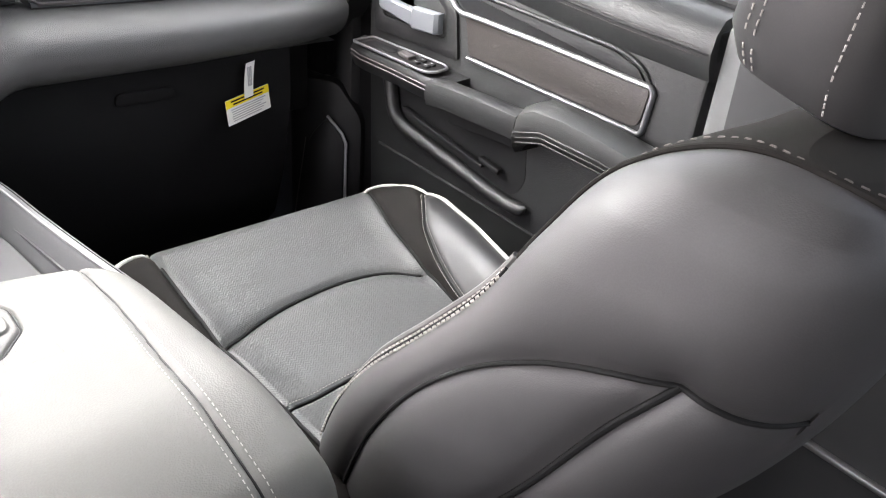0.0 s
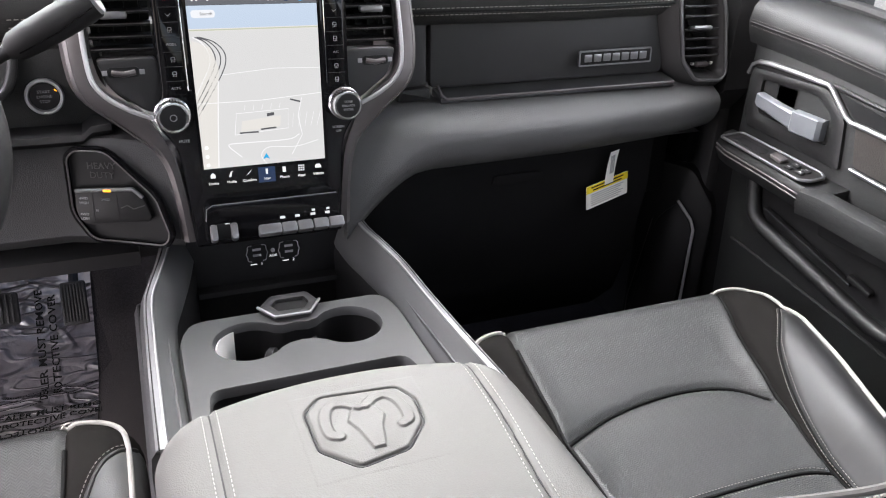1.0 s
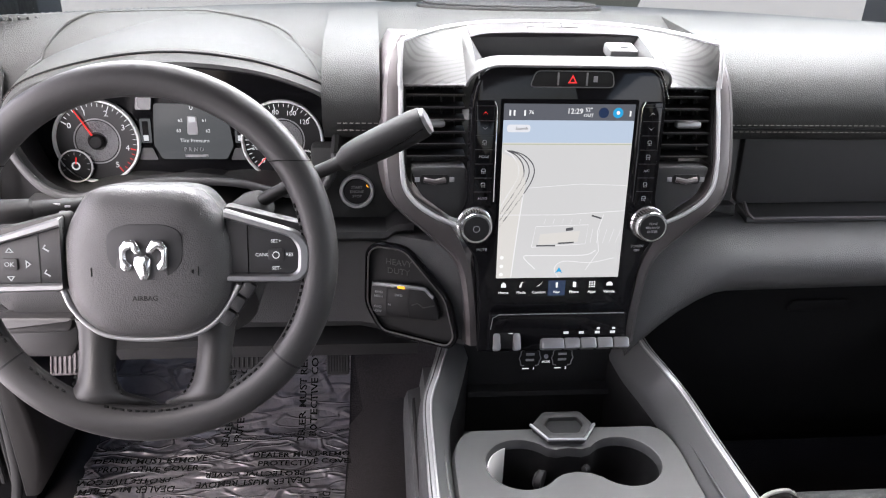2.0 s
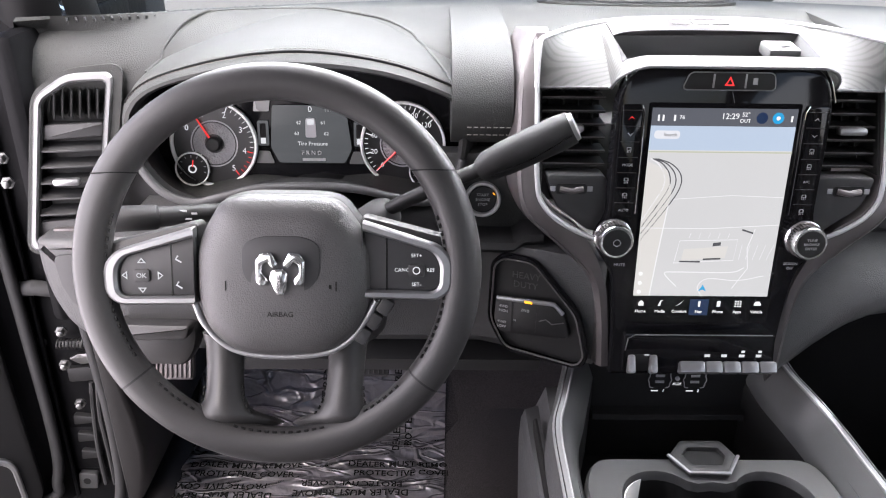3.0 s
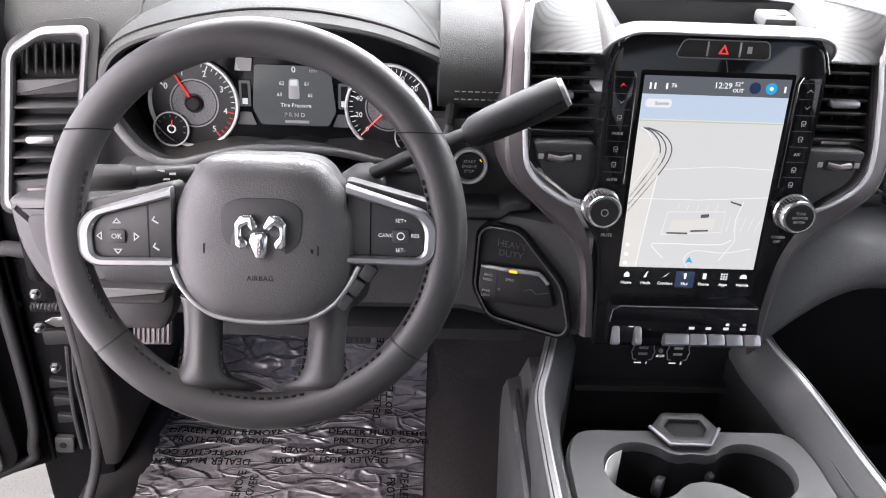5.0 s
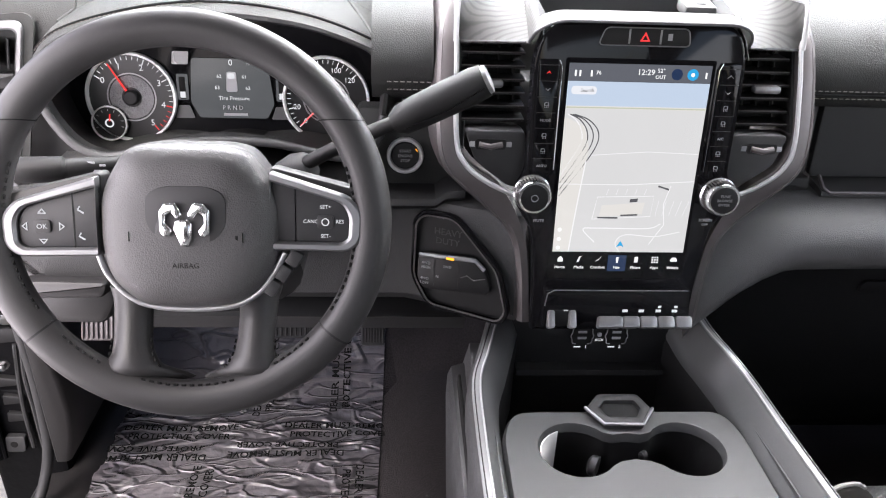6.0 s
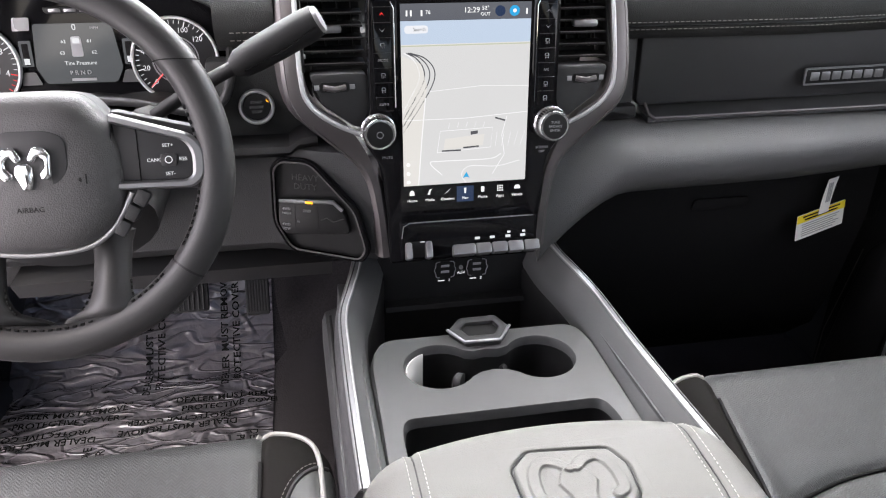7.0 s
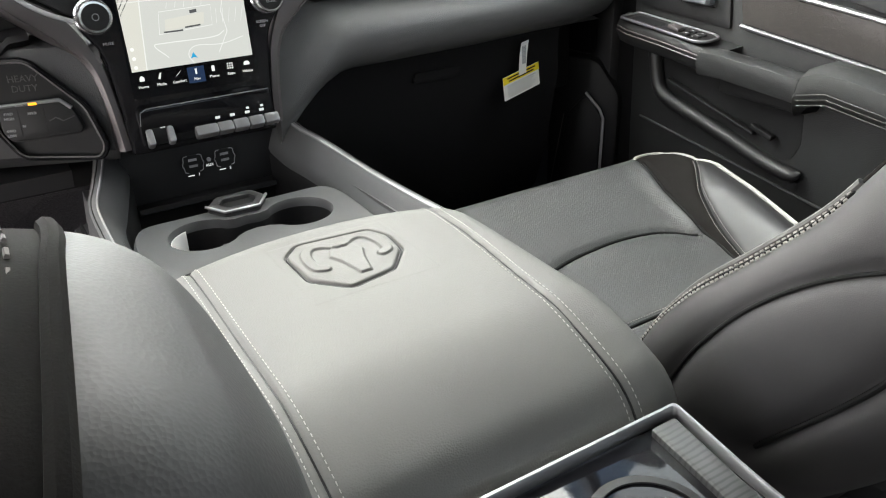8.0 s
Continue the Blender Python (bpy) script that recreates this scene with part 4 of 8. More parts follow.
def dial(c, r, start, sweep, labels, ticks, needle, red_from, size):
    d = part("dial", prism(ring_of(r, c), 0.002, CL), DARK, cluster, "round dial with white numerals")
    part("dial_face", prism(ring_of(r * 0.92, c), 0.0006, CL, w0=0.0016), DIAL_GREY, d)
    part("centre_ring", frame_ring(ring_of(r * 0.54, c), ring_of(r * 0.51, c), 0.0008, CL, w0=0.0022), DIM_LEGEND, d)
    part("dial_ring", frame_ring(ring_of(r, c), ring_of(r * 0.93, c), 0.006, CL, rim=0.002), DIAL_RING, d)
    part("dial_centre", frame_ring(ring_of(r * 0.48, c), ring_of(r * 0.22, c), 0.0008, CL, w0=0.002), DIAL_MESH, d, "honeycomb-textured grey dial centre")
    for k in range(ticks + 1):
        a = math.radians(start - sweep * k / ticks)
        long = k % (ticks // (len(labels) - 1)) == 0
        l = 0.0075 if long else 0.0045
        mt = CL @ Matrix.Translation((c[0] + (r * 0.90 - l / 2) * math.cos(a), c[1] + (r * 0.90 - l / 2) * math.sin(a), 0.0026)) @ Matrix.Rotation(a, 4, "Z")
        part("tick", box((l, 0.0012 if long else 0.0008, 0.0006), mt, 0), RED if k / ticks >= red_from else LEGEND, d)
    for k, s in enumerate(labels):
        a = math.radians(start - sweep * k / (len(labels) - 1))
        words(s, size, CL @ Matrix.Translation((c[0] + r * 0.70 * math.cos(a), c[1] + r * 0.70 * math.sin(a), 0.0028)), LEGEND, d, "numeral")
    a = math.radians(start - sweep * needle)
    tipv, root = Vector((c[0] + r * 0.86 * math.cos(a), c[1] + r * 0.86 * math.sin(a), 0.006)), Vector((c[0] - r * 0.1 * math.cos(a), c[1] - r * 0.1 * math.sin(a), 0.006))
    part("needle", tube([CL @ root, CL @ tipv], [0.0018, 0.0007], 6), RED, d, "red needle")
    part("hub", lathe([(r * 0.17, 0.0), (r * 0.17, 0.006), (r * 0.13, 0.008)], CL @ Matrix.Translation((*c, 0.002)), 24), DARK, d)
    return d


dial((-0.124, -0.004), 0.056, 149, 203, ["0", "1", "2", "3", "4", "5"], 25, 0.138, 0.8, 0.0108)
dial((0.118, -0.002), 0.055, 226, 186, ["0", "20", "40", "60", "80", "100", "120"], 24, 0.005, 1.1, 0.0092)
for cx in (-0.153, 0.148):
    g = part("small_gauge", prism(ring_of(0.0222, (cx, -0.036)), 0.004, CL, w0=0.004), DARK, cluster, "small chrome-ringed gauge")
    part("gauge_ring", frame_ring(ring_of(0.0222, (cx, -0.036), 32), ring_of(0.0203, (cx, -0.036), 32), 0.006, CL, w0=0.004, rim=0.001), DIAL_RING, g)
    part("gauge_hub", frame_ring(ring_of(0.0055, (cx, -0.036), 20), ring_of(0.0038, (cx, -0.036), 20), 0.001, CL, w0=0.008), LEGEND, g)
    part("needle", box((0.0013, 0.009, 0.001), CL @ Matrix.Translation((cx + 0.001, -0.029, 0.009)) @ pose(0, 0, 0, 0, 0, -8), 0), RED, g)
    for k in range(9):
        a = math.radians(200 - 27 * k)
        part("tick", box((0.003, 0.0008, 0.0004), CL @ Matrix.Translation((cx + 0.0165 * math.cos(a), -0.036 + 0.0165 * math.sin(a), 0.0085)) @ Matrix.Rotation(a, 4, "Z"), 0), DIM_LEGEND, g)
DISPLAY = glow("dim_grey_display", (0.16, 0.17, 0.18), 0.24)
disp = part("display", prism(rounded([(-0.042, -0.028), (0.043, -0.028), (0.052, -0.010), (0.045, 0.046), (-0.048, 0.046), (-0.052, -0.008)], 0.004), 0.001, CL), DISPLAY, cluster, "grey driver display")
for x0, x1 in ((-0.068, -0.054), (0.055, 0.069)):
    part("side_display", prism(rounded([(x0, -0.006), (x1, -0.006), (x1, 0.026), (x0, 0.026)], 0.002), 0.001, CL), DISPLAY, disp, "grey side gauge display")
    part("level_slot", box((0.0075, 0.027, 0.0004), CL @ Matrix.Translation(((x0 + x1) / 2, 0.009, 0.0014)), 0), INK, disp)
    part("level_bar", box((0.0065, 0.0075, 0.0006), CL @ Matrix.Translation(((x0 + x1) / 2, 0.0005, 0.0018)), 0), LEGEND, disp)
    s = -1 if x0 < 0 else 1
    part("corner_panel", prism(rounded([(s * 0.072, -0.029), (s * 0.048, -0.029), (s * 0.054, -0.013), (s * 0.068, -0.013)], 0.002), 0.001, CL), GREY_TRIM, disp)
    # Paler grey than plastic: a glossy reflection is put into the tab's colour.
    if s < 0:
        part("top_tab", prism(rounded([(s * 0.072, 0.038), (s * 0.052, 0.038), (s * 0.050, 0.054), (s * 0.070, 0.054)], 0.002), 0.002, CL), TOGGLE, disp)
words("0", 0.011, CL @ Matrix.Translation((0.0, 0.041, 0.0014)), LEGEND, disp)
words("MPH", 0.005, CL @ Matrix.Translation((0.024, 0.040, 0.0014)), DIM_LEGEND, disp)
words("Tire Pressure", 0.0070, CL @ Matrix.Translation((0.002, -0.003, 0.0014)), LEGEND, disp)
for txt, x, y in (("62", -0.015, 0.024), ("61", 0.016, 0.024), ("63", -0.018, 0.010), ("62", 0.020, 0.010)):
    words(txt, 0.0062, CL @ Matrix.Translation((x, y, 0.0014)), LEGEND, disp)
words("P R N D", 0.0075, CL @ Matrix.Translation((0.0, -0.015, 0.0014)), DIM_LEGEND, disp)
part("mileage_bar", box((0.030, 0.0034, 0.0004), CL @ Matrix.Translation((0.003, -0.0235, 0.0014)), 0), DIM_LEGEND, disp)
part("truck_symbol", prism(rounded([(-0.007, 0.005), (0.007, 0.005), (0.006, 0.030), (-0.006, 0.030)], 0.003), 0.0004, CL, w0=0.001), DIM_LEGEND, disp)
part("truck_cab", box((0.009, 0.007, 0.0003), CL @ Matrix.Translation((0, 0.025, 0.0017)), 0), LEGEND, disp)
part("brake_lamp", box((0.006, 0.007, 0.0006), CL @ Matrix.Translation((0.0635, 0.036, 0.0022)), 0.001), RED, cluster)
part("belt_lamp", prism([(0.097, 0.002), (0.103, 0.002), (0.100, 0.010)], 0.0006, CL, w0=0.0034), RED, cluster)
hb = part("hood_badge", prism(rounded([(-0.030, 0.058), (0.030, 0.058), (0.033, 0.066), (-0.033, 0.066)], 0.003), 0.004, CL, 0.001), DARK, cluster, "small badge plate with silver bars")
for k in range(3):
    part("badge_bar", box((0.014, 0.0045, 0.002), CL @ Matrix.Translation((-0.018 + 0.018 * k, 0.062, 0.005)), 0.0008), SILVER, hb)

# start button
SB = frame_at((-0.252, 0.094, 0.682), (1, 0, 0), (0, 0.08, 1))
start = thing("start_button", "round black engine start button in a silver ring", "push button", (-0.252, 0.094, 0.66))
part("ring", frame_ring(ring_of(0.0225, (0, 0)), ring_of(0.0175, (0, 0)), 0.004, SB, rim=0.002), LIT_SILVER, start, "satin silver ring")
part("button", lathe([(0.0175, 0.0), (0.0165, 0.004), (0.012, 0.0045)], SB), DARK, start)
for k, wd in enumerate(("START", "ENGINE", "STOP")):
    words(wd, 0.0050, SB @ Matrix.Translation((0, 0.006 - 0.006 * k, 0.0048)), DIM_LEGEND, start)
part("status_lamp", box((0.004, 0.0012, 0.0005), SB @ Matrix.Translation((0.0135, 0.0075, 0.0045)) @ pose(0, 0, 0, 0, 0, -50), 0), AMBER, start)

# oval speaker grille at the foot of the windshield
gr = part("dash_speaker_grille", prism([(0.15 * math.cos(a), 0.045 * math.sin(a)) for a in np.linspace(0, 2 * math.pi, 40, endpoint=False)], 0.006, pose(-0.01, 0.42, 0.870), 0.003), DARK, dashboard, "black oval speaker grille")
for k in range(9):
    part("grille_bar", box((0.28 * math.sqrt(max(0.05, 1 - ((k - 4) / 4.6) ** 2)), 0.0028, 0.003), pose(-0.01, 0.385 + 0.0088 * k, 0.8775), 0.0008), PLASTIC, gr)

# corner trim where the dash meets the passenger door
part("corner_trim", loft([[(x, y, z) for y, z in ((0.16, 0.55), (0.10, 0.62), (0.10, 0.80), (0.13, 0.90), (0.30, 0.93), (0.34, 0.60))] for x in (0.828, 0.86, 0.90)]), PLASTIC, dashboard, "dark corner trim")

# ---- centre stack with the tall touch screen ----
stack = thing("centre_stack", "piano-black centre stack with a portrait touch screen and silver surround", "control panel", (0, 0.05, 0.49))
S = frame_at((0, 0, 0.60), (1, 0, 0), (0, 0.095, 1))


def lean(v):
    """How far the wings lean back behind the screen's plane at a height above its foot."""
    return float(np.interp(v, [0.09, 0.14, 0.20, 0.23, 0.262, 0.28, 0.32], [0.0, 0.010, 0.028, 0.040, 0.064, 0.078, 0.10]))


def SW(u, v, w):
    return S @ Vector((u, v, w)) + Vector((0, lean(v), 0))


def SM(u, v, w):
    return Matrix.Translation((0, lean(v), 0)) @ S @ Matrix.Translation((u, v, w))


def leaned(bm):
    """Carry a flat piece of the stack back onto the leaning wings."""
    inv = S.inverted()
    for vert in bm.verts:
        vert.co.y += lean((inv @ vert.co).y)
    return bm


def both(pts):
    """A symmetric outline from its right half, top to bottom."""
    return [(x, z) for x, z in pts] + [(-x, z) for x, z in reversed(pts) if x > 0]


for s in (-1, 1):
    out_l = spline([(s * x, v) for x, v in ((0.203, 0.276), (0.212, 0.258), (0.217, 0.225), (0.218, 0.140), (0.207, 0.094), (0.166, 0.055), (0.130, 0.018), (0.117, -0.03), (0.112, -0.098))], 6)
    in_l = spline([(s * x, v) for x, v in ((0.195, 0.276), (0.195, 0.258), (0.195, 0.225), (0.193, 0.138), (0.182, 0.104), (0.142, 0.074), (0.113, 0.020), (0.104, -0.03), (0.098, -0.098))], 6)
    bm = bmesh.new()
    rows = [[bm.verts.new(SW(a[0], a[1], -0.024)), bm.verts.new(SW(a[0], a[1], -0.014)), bm.verts.new(SW(0.6 * a[0] + 0.4 * b[0], 0.6 * a[1] + 0.4 * b[1], -0.009)), bm.verts.new(SW(b[0], b[1], -0.010)), bm.verts.new(SW(b[0], b[1], -0.024))] for a, b in zip(out_l, in_l)]
    for a, b in zip(rows, rows[1:]):
        for j in range(5):
            bm.faces.new((a[j], a[(j + 1) % 5], b[(j + 1) % 5], b[j]))
    bm.faces.new(rows[0])
    bm.faces.new(rows[-1])
    part("surround", bm, SATIN, stack, "graphite surround that narrows to the console")
# side flanks of the surround going back to the dash
for s in (-1, 1):
    line = [(s * x, z) for x, z in [(0.200, 0.280), (0.211, 0.260), (0.217, 0.225), (0.218, 0.140), (0.207, 0.094), (0.166, 0.055), (0.130, 0.018), (0.117, -0.03), (0.112, -0.098)]]
    line = spline(line, 4)
    f = bmesh.new()
    rows = [[f.verts.new(SW(p[0] + s * e, p[1], w)) for e, w in ((-0.004, -0.011), (0.0, -0.014), (0.006, -0.04), (0.010, -0.11), (-0.03, -0.11), (-0.02, -0.02))] for p in line]
    for a, b in zip(rows, rows[1:]):
        for j in range(6):
            f.faces.new((a[j], a[(j + 1) % 6], b[(j + 1) % 6], b[j]))
    f.faces.new(rows[0])
    f.faces.new(rows[-1])
    part("flank", f, SATIN, stack)
    # bright silver line
    sl = spline([(s * 0.197, 0.272), (s * 0.197, 0.23), (s * 0.196, 0.135), (s * 0.187, 0.104), (s * 0.160, 0.082), (s * 0.128, 0.067)], 6)
    part("silver_line", tube([SW(*p, -0.008) for p in sl], 0.0034, 8, flat=0.8), LIT_SILVER, stack, "bright silver line")
    # vent stack beside the screen
    va = rounded([(s * 0.118, 0.142), (s * 0.187, 0.142), (s * 0.190, 0.242), (s * 0.118, 0.242)], 0.006)
    unit = part("centre_vent", leaned(prism(va, 0.004, S, w0=-0.058)), DARK, stack, "black centre air vent")
    for k in range(7):
        lm = SM(s * 0.154, 0.148 + 0.0138 * k, -0.034) @ pose(0, 0, 0, 4)
        part("louvre", box((0.072, 0.0030, 0.030), lm, 0.001), DARK, unit)
        # A satin strip stands in for the highlight on the louvre's front edge.
        part("louvre_edge", box((0.071, 0.0012, 0.0014), lm @ Matrix.Translation((0, 0.0014, 0.0148)), 0.0004), SATIN, unit)
    part("vent_cheek", leaned(prism([(s * 0.1905, 0.140), (s * 0.1935, 0.140), (s * 0.1945, 0.246), (s * 0.1915, 0.246)], 0.046, S, w0=-0.058)), DARK, unit)
    for k in range(4):
        part("vane", box((0.0022, 0.09, 0.016), SM(s * (0.128 + 0.017 * k), 0.197, -0.050) @ pose(0, 0, 0, -16), 0.0006), DARK, unit)
    part("vent_tab", box((0.032, 0.009, 0.014), SM(s * 0.160, 0.186, -0.014), 0.0035), SILVER, unit)
    lowp = rounded([(s * 0.112, 0.074), (s * 0.134, 0.074), (s * 0.174, 0.104), (s * 0.187, 0.140), (s * 0.118, 0.140)], 0.008)
    panel = part("vent_control", prism(lowp, 0.030, S, 0.003, w0=-0.045), PLASTIC, stack, "grey panel with vent thumb wheel")
    part("wheel_slot", prism(rounded([(s * 0.140, 0.118), (s * 0.174, 0.118), (s * 0.174, 0.130), (s * 0.140, 0.130)], 0.003), 0.001, S, w0=-0.015), DARK, panel)
    part("thumb_wheel", tube([S @ Vector((s * 0.144, 0.124, -0.014)), S @ Vector((s * 0.157, 0.122, -0.0105)), S @ Vector((s * 0.170, 0.124, -0.014))], 0.0036, 8), SATIN, panel)
    for x in (0.136, 0.178):
        part("vent_symbol", box((0.006, 0.006, 0.0006), S @ Matrix.Translation((s * x, 0.124, -0.0146)), 0.001), DIM_LEGEND, panel)

# top cap with open tray
xt = sorted({*np.linspace(-0.197, 0.197, 41).round(4), *np.linspace(0.087, 0.121, 14).round(4), *np.linspace(-0.121, -0.087, 14).round(4), -0.112, 0.098})
tt = sorted({*np.linspace(0, 1, 13).round(3), 0.17, 0.62})


def cap_at(x, t):
    """The cap's skin: its front follows the bezel's arch, its rear bows round towards the windshield."""
    a = abs(x)
    k = min(max((a - 0.085) / 0.036, 0.0), 1.0)
    k = 1 - math.sqrt(max(0.0, 1 - k * k))
    out = max(0.0, (a - 0.121) / 0.076)
    yf, zf = 0.010 + 0.030 * k + 0.032 * out, 0.863 - 0.030 * k - 0.008 * out
    b = (a / 0.197) ** 3
    yr, zr = 0.165 - 0.090 * b, 0.887 - 0.010 * b
    return (x, yf + (yr - yf) * t, zf + (zr - zf) * t + 0.006 * math.sin(math.pi * t) * (1 - 0.5 * b))


bm = bmesh.new()
cv = [[bm.verts.new(cap_at(x, t)) for t in tt] for x in xt]
for i in range(len(xt) - 1):
    for j in range(len(tt) - 1):
        xm, tm = (xt[i] + xt[i + 1]) / 2, (tt[j] + tt[j + 1]) / 2
        if -0.112 < xm < 0.098 and 0.17 < tm:
            continue
        bm.faces.new((cv[i][j], cv[i + 1][j], cv[i + 1][j + 1], cv[i][j + 1]))
bmesh.ops.solidify(bm, geom=bm.faces[:], thickness=0.004)
cap = part("top_cap", bm, WOOD, stack, "pale grey wood-grain top cap")
part("cap_edge", tube([Vector(cap_at(x, 0.0)) + Vector((0, -0.001, 0.001)) for x in [0.1212 * math.sin(a) for a in np.linspace(-math.pi / 2, math.pi / 2, 61)]], 0.0020, 8), SILVER, stack, "bright front edge")
# Dark wood here stands in for the shade on the cap's front face.
for s in (-1, 1):
    part("cap_edge", tube([Vector(cap_at(x, 0.0)) + Vector((0, -0.0006, 0.0006)) for x in np.linspace(s * 0.124, s * 0.197, 16)], 0.0018, 8), WOOD_DARK, stack)
rim_l = [(-0.198, 0.066, 0.826), (-0.198, 0.070, 0.850), (-0.197, 0.073, 0.868)] + [cap_at(x, 1.0) for x in np.linspace(-0.195, 0.195, 41)] + [(0.197, 0.073, 0.868), (0.198, 0.070, 0.850), (0.198, 0.066, 0.826)]
part("cap_rim", tube([Vector(p) + Vector((0, 0.001, 0.0006)) for p in rim_l], 0.0030, 8), LIT_SILVER, stack, "bright silver rim of the cap")
back_skirt = [[Vector(cap_at(x, 1.0)) + Vector(d) for d in ((0, 0.002, 0.0), (0, 0.012, -0.008), (0, 0.016, -0.05), (0, -0.004, -0.05))] for x in np.linspace(-0.197, 0.197, 31)]
part("rear_band", loft(back_skirt), SATIN, stack, "graphite rear of the cap")
bm = bmesh.new()
pv = [[bm.verts.new(Vector(cap_at(x, t)) + Vector((0, 0, 0.001))) for t in (0.62, 0.72, 0.81, 0.90, 0.985)] for x in np.linspace(-0.112, 0.098, 21)]
for a, b in zip(pv, pv[1:]):
    for j in range(4):
        bm.faces.new((a[j], b[j], b[j + 1], a[j + 1]))
bmesh.ops.solidify(bm, geom=bm.faces[:], thickness=0.004)
part("rear_plate", bm, SATIN, cap, "satin grey plate behind the tray")
hole_r = [(-0.112, 0.17), (0.098, 0.17), (0.098, 0.62), (-0.112, 0.62)]
tr0 = [Vector(cap_at(*p)) + Vector((0, 0, 0.0008)) for p in hole_r]
tr1 = [Vector((x, y, z)) for x, y, z in ((-0.096, 0.042, 0.850), (0.082, 0.042, 0.850), (0.082, 0.098, 0.854), (-0.096, 0.098, 0.854))]
bm = bmesh.new()
va, vb = [bm.verts.new(p) for p in tr0], [bm.verts.new(p) for p in tr1]
for i in range(4):
    bm.faces.new((va[i], va[(i + 1) % 4], vb[(i + 1) % 4], vb[i]))
part("tray_wall", bm, PLASTIC, cap, "black tray wall")
bm = bmesh.new()
bm.faces.new([bm.verts.new(p) for p in tr1])
part("tray_mat", bm, DARK, cap, "black tray mat", fix=False)
part("tray_clip", box((0.036, 0.034, 0.014), pose(0.070, 0.078, 0.868, 8), 0.004), GREY_TRIM, cap, "grey sliding clip in the tray")
part("clip_bar", box((0.012, 0.003, 0.0012), pose(0.072, 0.070, 0.8752, 8), 0.0004), DIM_LEGEND, cap)
for k in range(3):
    part("cap_badge_bar", box((0.019, 0.015, 0.0016), pose(-0.026 + 0.023 * k, cap_at(-0.026 + 0.023 * k, 0.84)[1], cap_at(-0.026 + 0.023 * k, 0.84)[2] + 0.0014, 5), 0.0006), GREY_TRIM, cap)

# glossy bezel
bez = both([(0.0, 0.266), (0.085, 0.266), (0.108, 0.252), (0.117, 0.220), (0.117, 0.095), (0.128, 0.076), (0.126, 0.056), (0.106, 0.028), (0.100, -0.04), (0.098, -0.105)])
bezel = part("bezel", prism(rounded(bez, [0.0, 0.02, 0.02, 0.02, 0.012, 0.008, 0.01, 0.02, 0.02, 0.004, 0.004, 0.02, 0.02, 0.01, 0.008, 0.012, 0.02, 0.02, 0.02], 4), 0.020, S, 0.004, w0=-0.022), GLOSS, stack, "glossy black bezel")
ol = spline([(-0.100, 0.232), (-0.108, 0.252), (-0.085, 0.2675), (0.0, 0.268), (0.085, 0.2675), (0.108, 0.252), (0.119, 0.225)], 8)
part("bezel_glint", tube([S @ Vector((*p, -0.006)) for p in ol], 0.0012, 6), CHROME, bezel)

MAP = glow("map_ground", (0.80, 0.80, 0.795), 0.36)
SEA = glow("map_horizon_sky", (0.62, 0.74, 0.90), 0.36)
ROAD = glow("map_pale_road", (0.90, 0.90, 0.91), 0.42)
LINE = glow("map_dark_route", (0.10, 0.10, 0.11), 0.42)
HAZE = glow("map_green_haze", (0.62, 0.66, 0.50), 0.36)
TAN = glow("map_tan_land", (0.79, 0.77, 0.73), 0.40)
BLUE = glow("map_blue_arrow", (0.02, 0.32, 0.62), 0.5)
BAR = glow("screen_dark_bar", (0.16, 0.17, 0.20), 0.3)
SCREENWHITE = glow("screen_white", (0.95, 0.95, 0.95), 0.45)
PILL = glow("search_pill_grey", (0.86, 0.88, 0.92), 0.40)
NAVBLUE = glow("nav_blue", (0.02, 0.045, 0.12), 0.3)
H = 0.0785
screen = part("touch_screen", prism(rounded([(-H - 0.004, -0.034), (H + 0.004, -0.034), (H + 0.004, 0.224), (-H - 0.004, 0.224)], 0.003), 0.0016, S, w0=-0.003), GLOSS, stack, "tall touch screen showing a grey map")


def flat(name, pts, mat, w=0.0, d=0.0003, parent=None):
    return part(name, prism(pts, d, S, w0=-0.0012 + w), mat, parent or screen)


def strip(name, pts, width, mat, w=0.0006, closed=False):
    """A thin ribbon of even width on the screen."""
    p = [np.array(q, float) for q in pts]
    l, r = [], []
    for i in range(len(p)):
        t = p[min(i + 1, len(p) - 1)] - p[max(i - 1, 0)]
        n = np.array([-t[1], t[0]]) / np.linalg.norm(t) * width / 2
        l.append(p[i] + n)
        r.append(p[i] - n)
    bm = bmesh.new()
    a = [bm.verts.new(S @ Vector((*q, -0.0012 + w))) for q in l]
    b = [bm.verts.new(S @ Vector((*q, -0.0012 + w))) for q in r]
    for i in range(len(p) - 1):
        bm.faces.new((b[i], b[i + 1], a[i + 1], a[i]))
    return part(name, bm, mat, screen, fix=False)


flat("map", [(-H, 0.0), (H, 0.0), (H, 0.171), (-H, 0.171)], MAP)
flat("map_sky", [(-H, 0.1712), (H, 0.1712), (H, 0.1992), (-H, 0.1992)], SEA)
flat("map_haze", [(-H, 0.1695), (H, 0.1695), (H, 0.1725), (-H, 0.1725)], TAN, 0.0002)
flat("status_bar", [(-H, 0.1995), (H, 0.1995), (H, 0.2185), (-H, 0.2185)], BAR)
flat("search_pill", rounded([(-0.074, 0.185), (-0.046, 0.185), (-0.046, 0.194), (-0.074, 0.194)], 0.004), PILL, 0.0003)
words("Search", 0.0056, S @ Matrix.Translation((-0.0565, 0.1895, -0.0003)), GREY_INK, screen)
words("12:29", 0.0088, S @ Matrix.Translation((0.006, 0.210, -0.0003)), SCREENWHITE, screen)
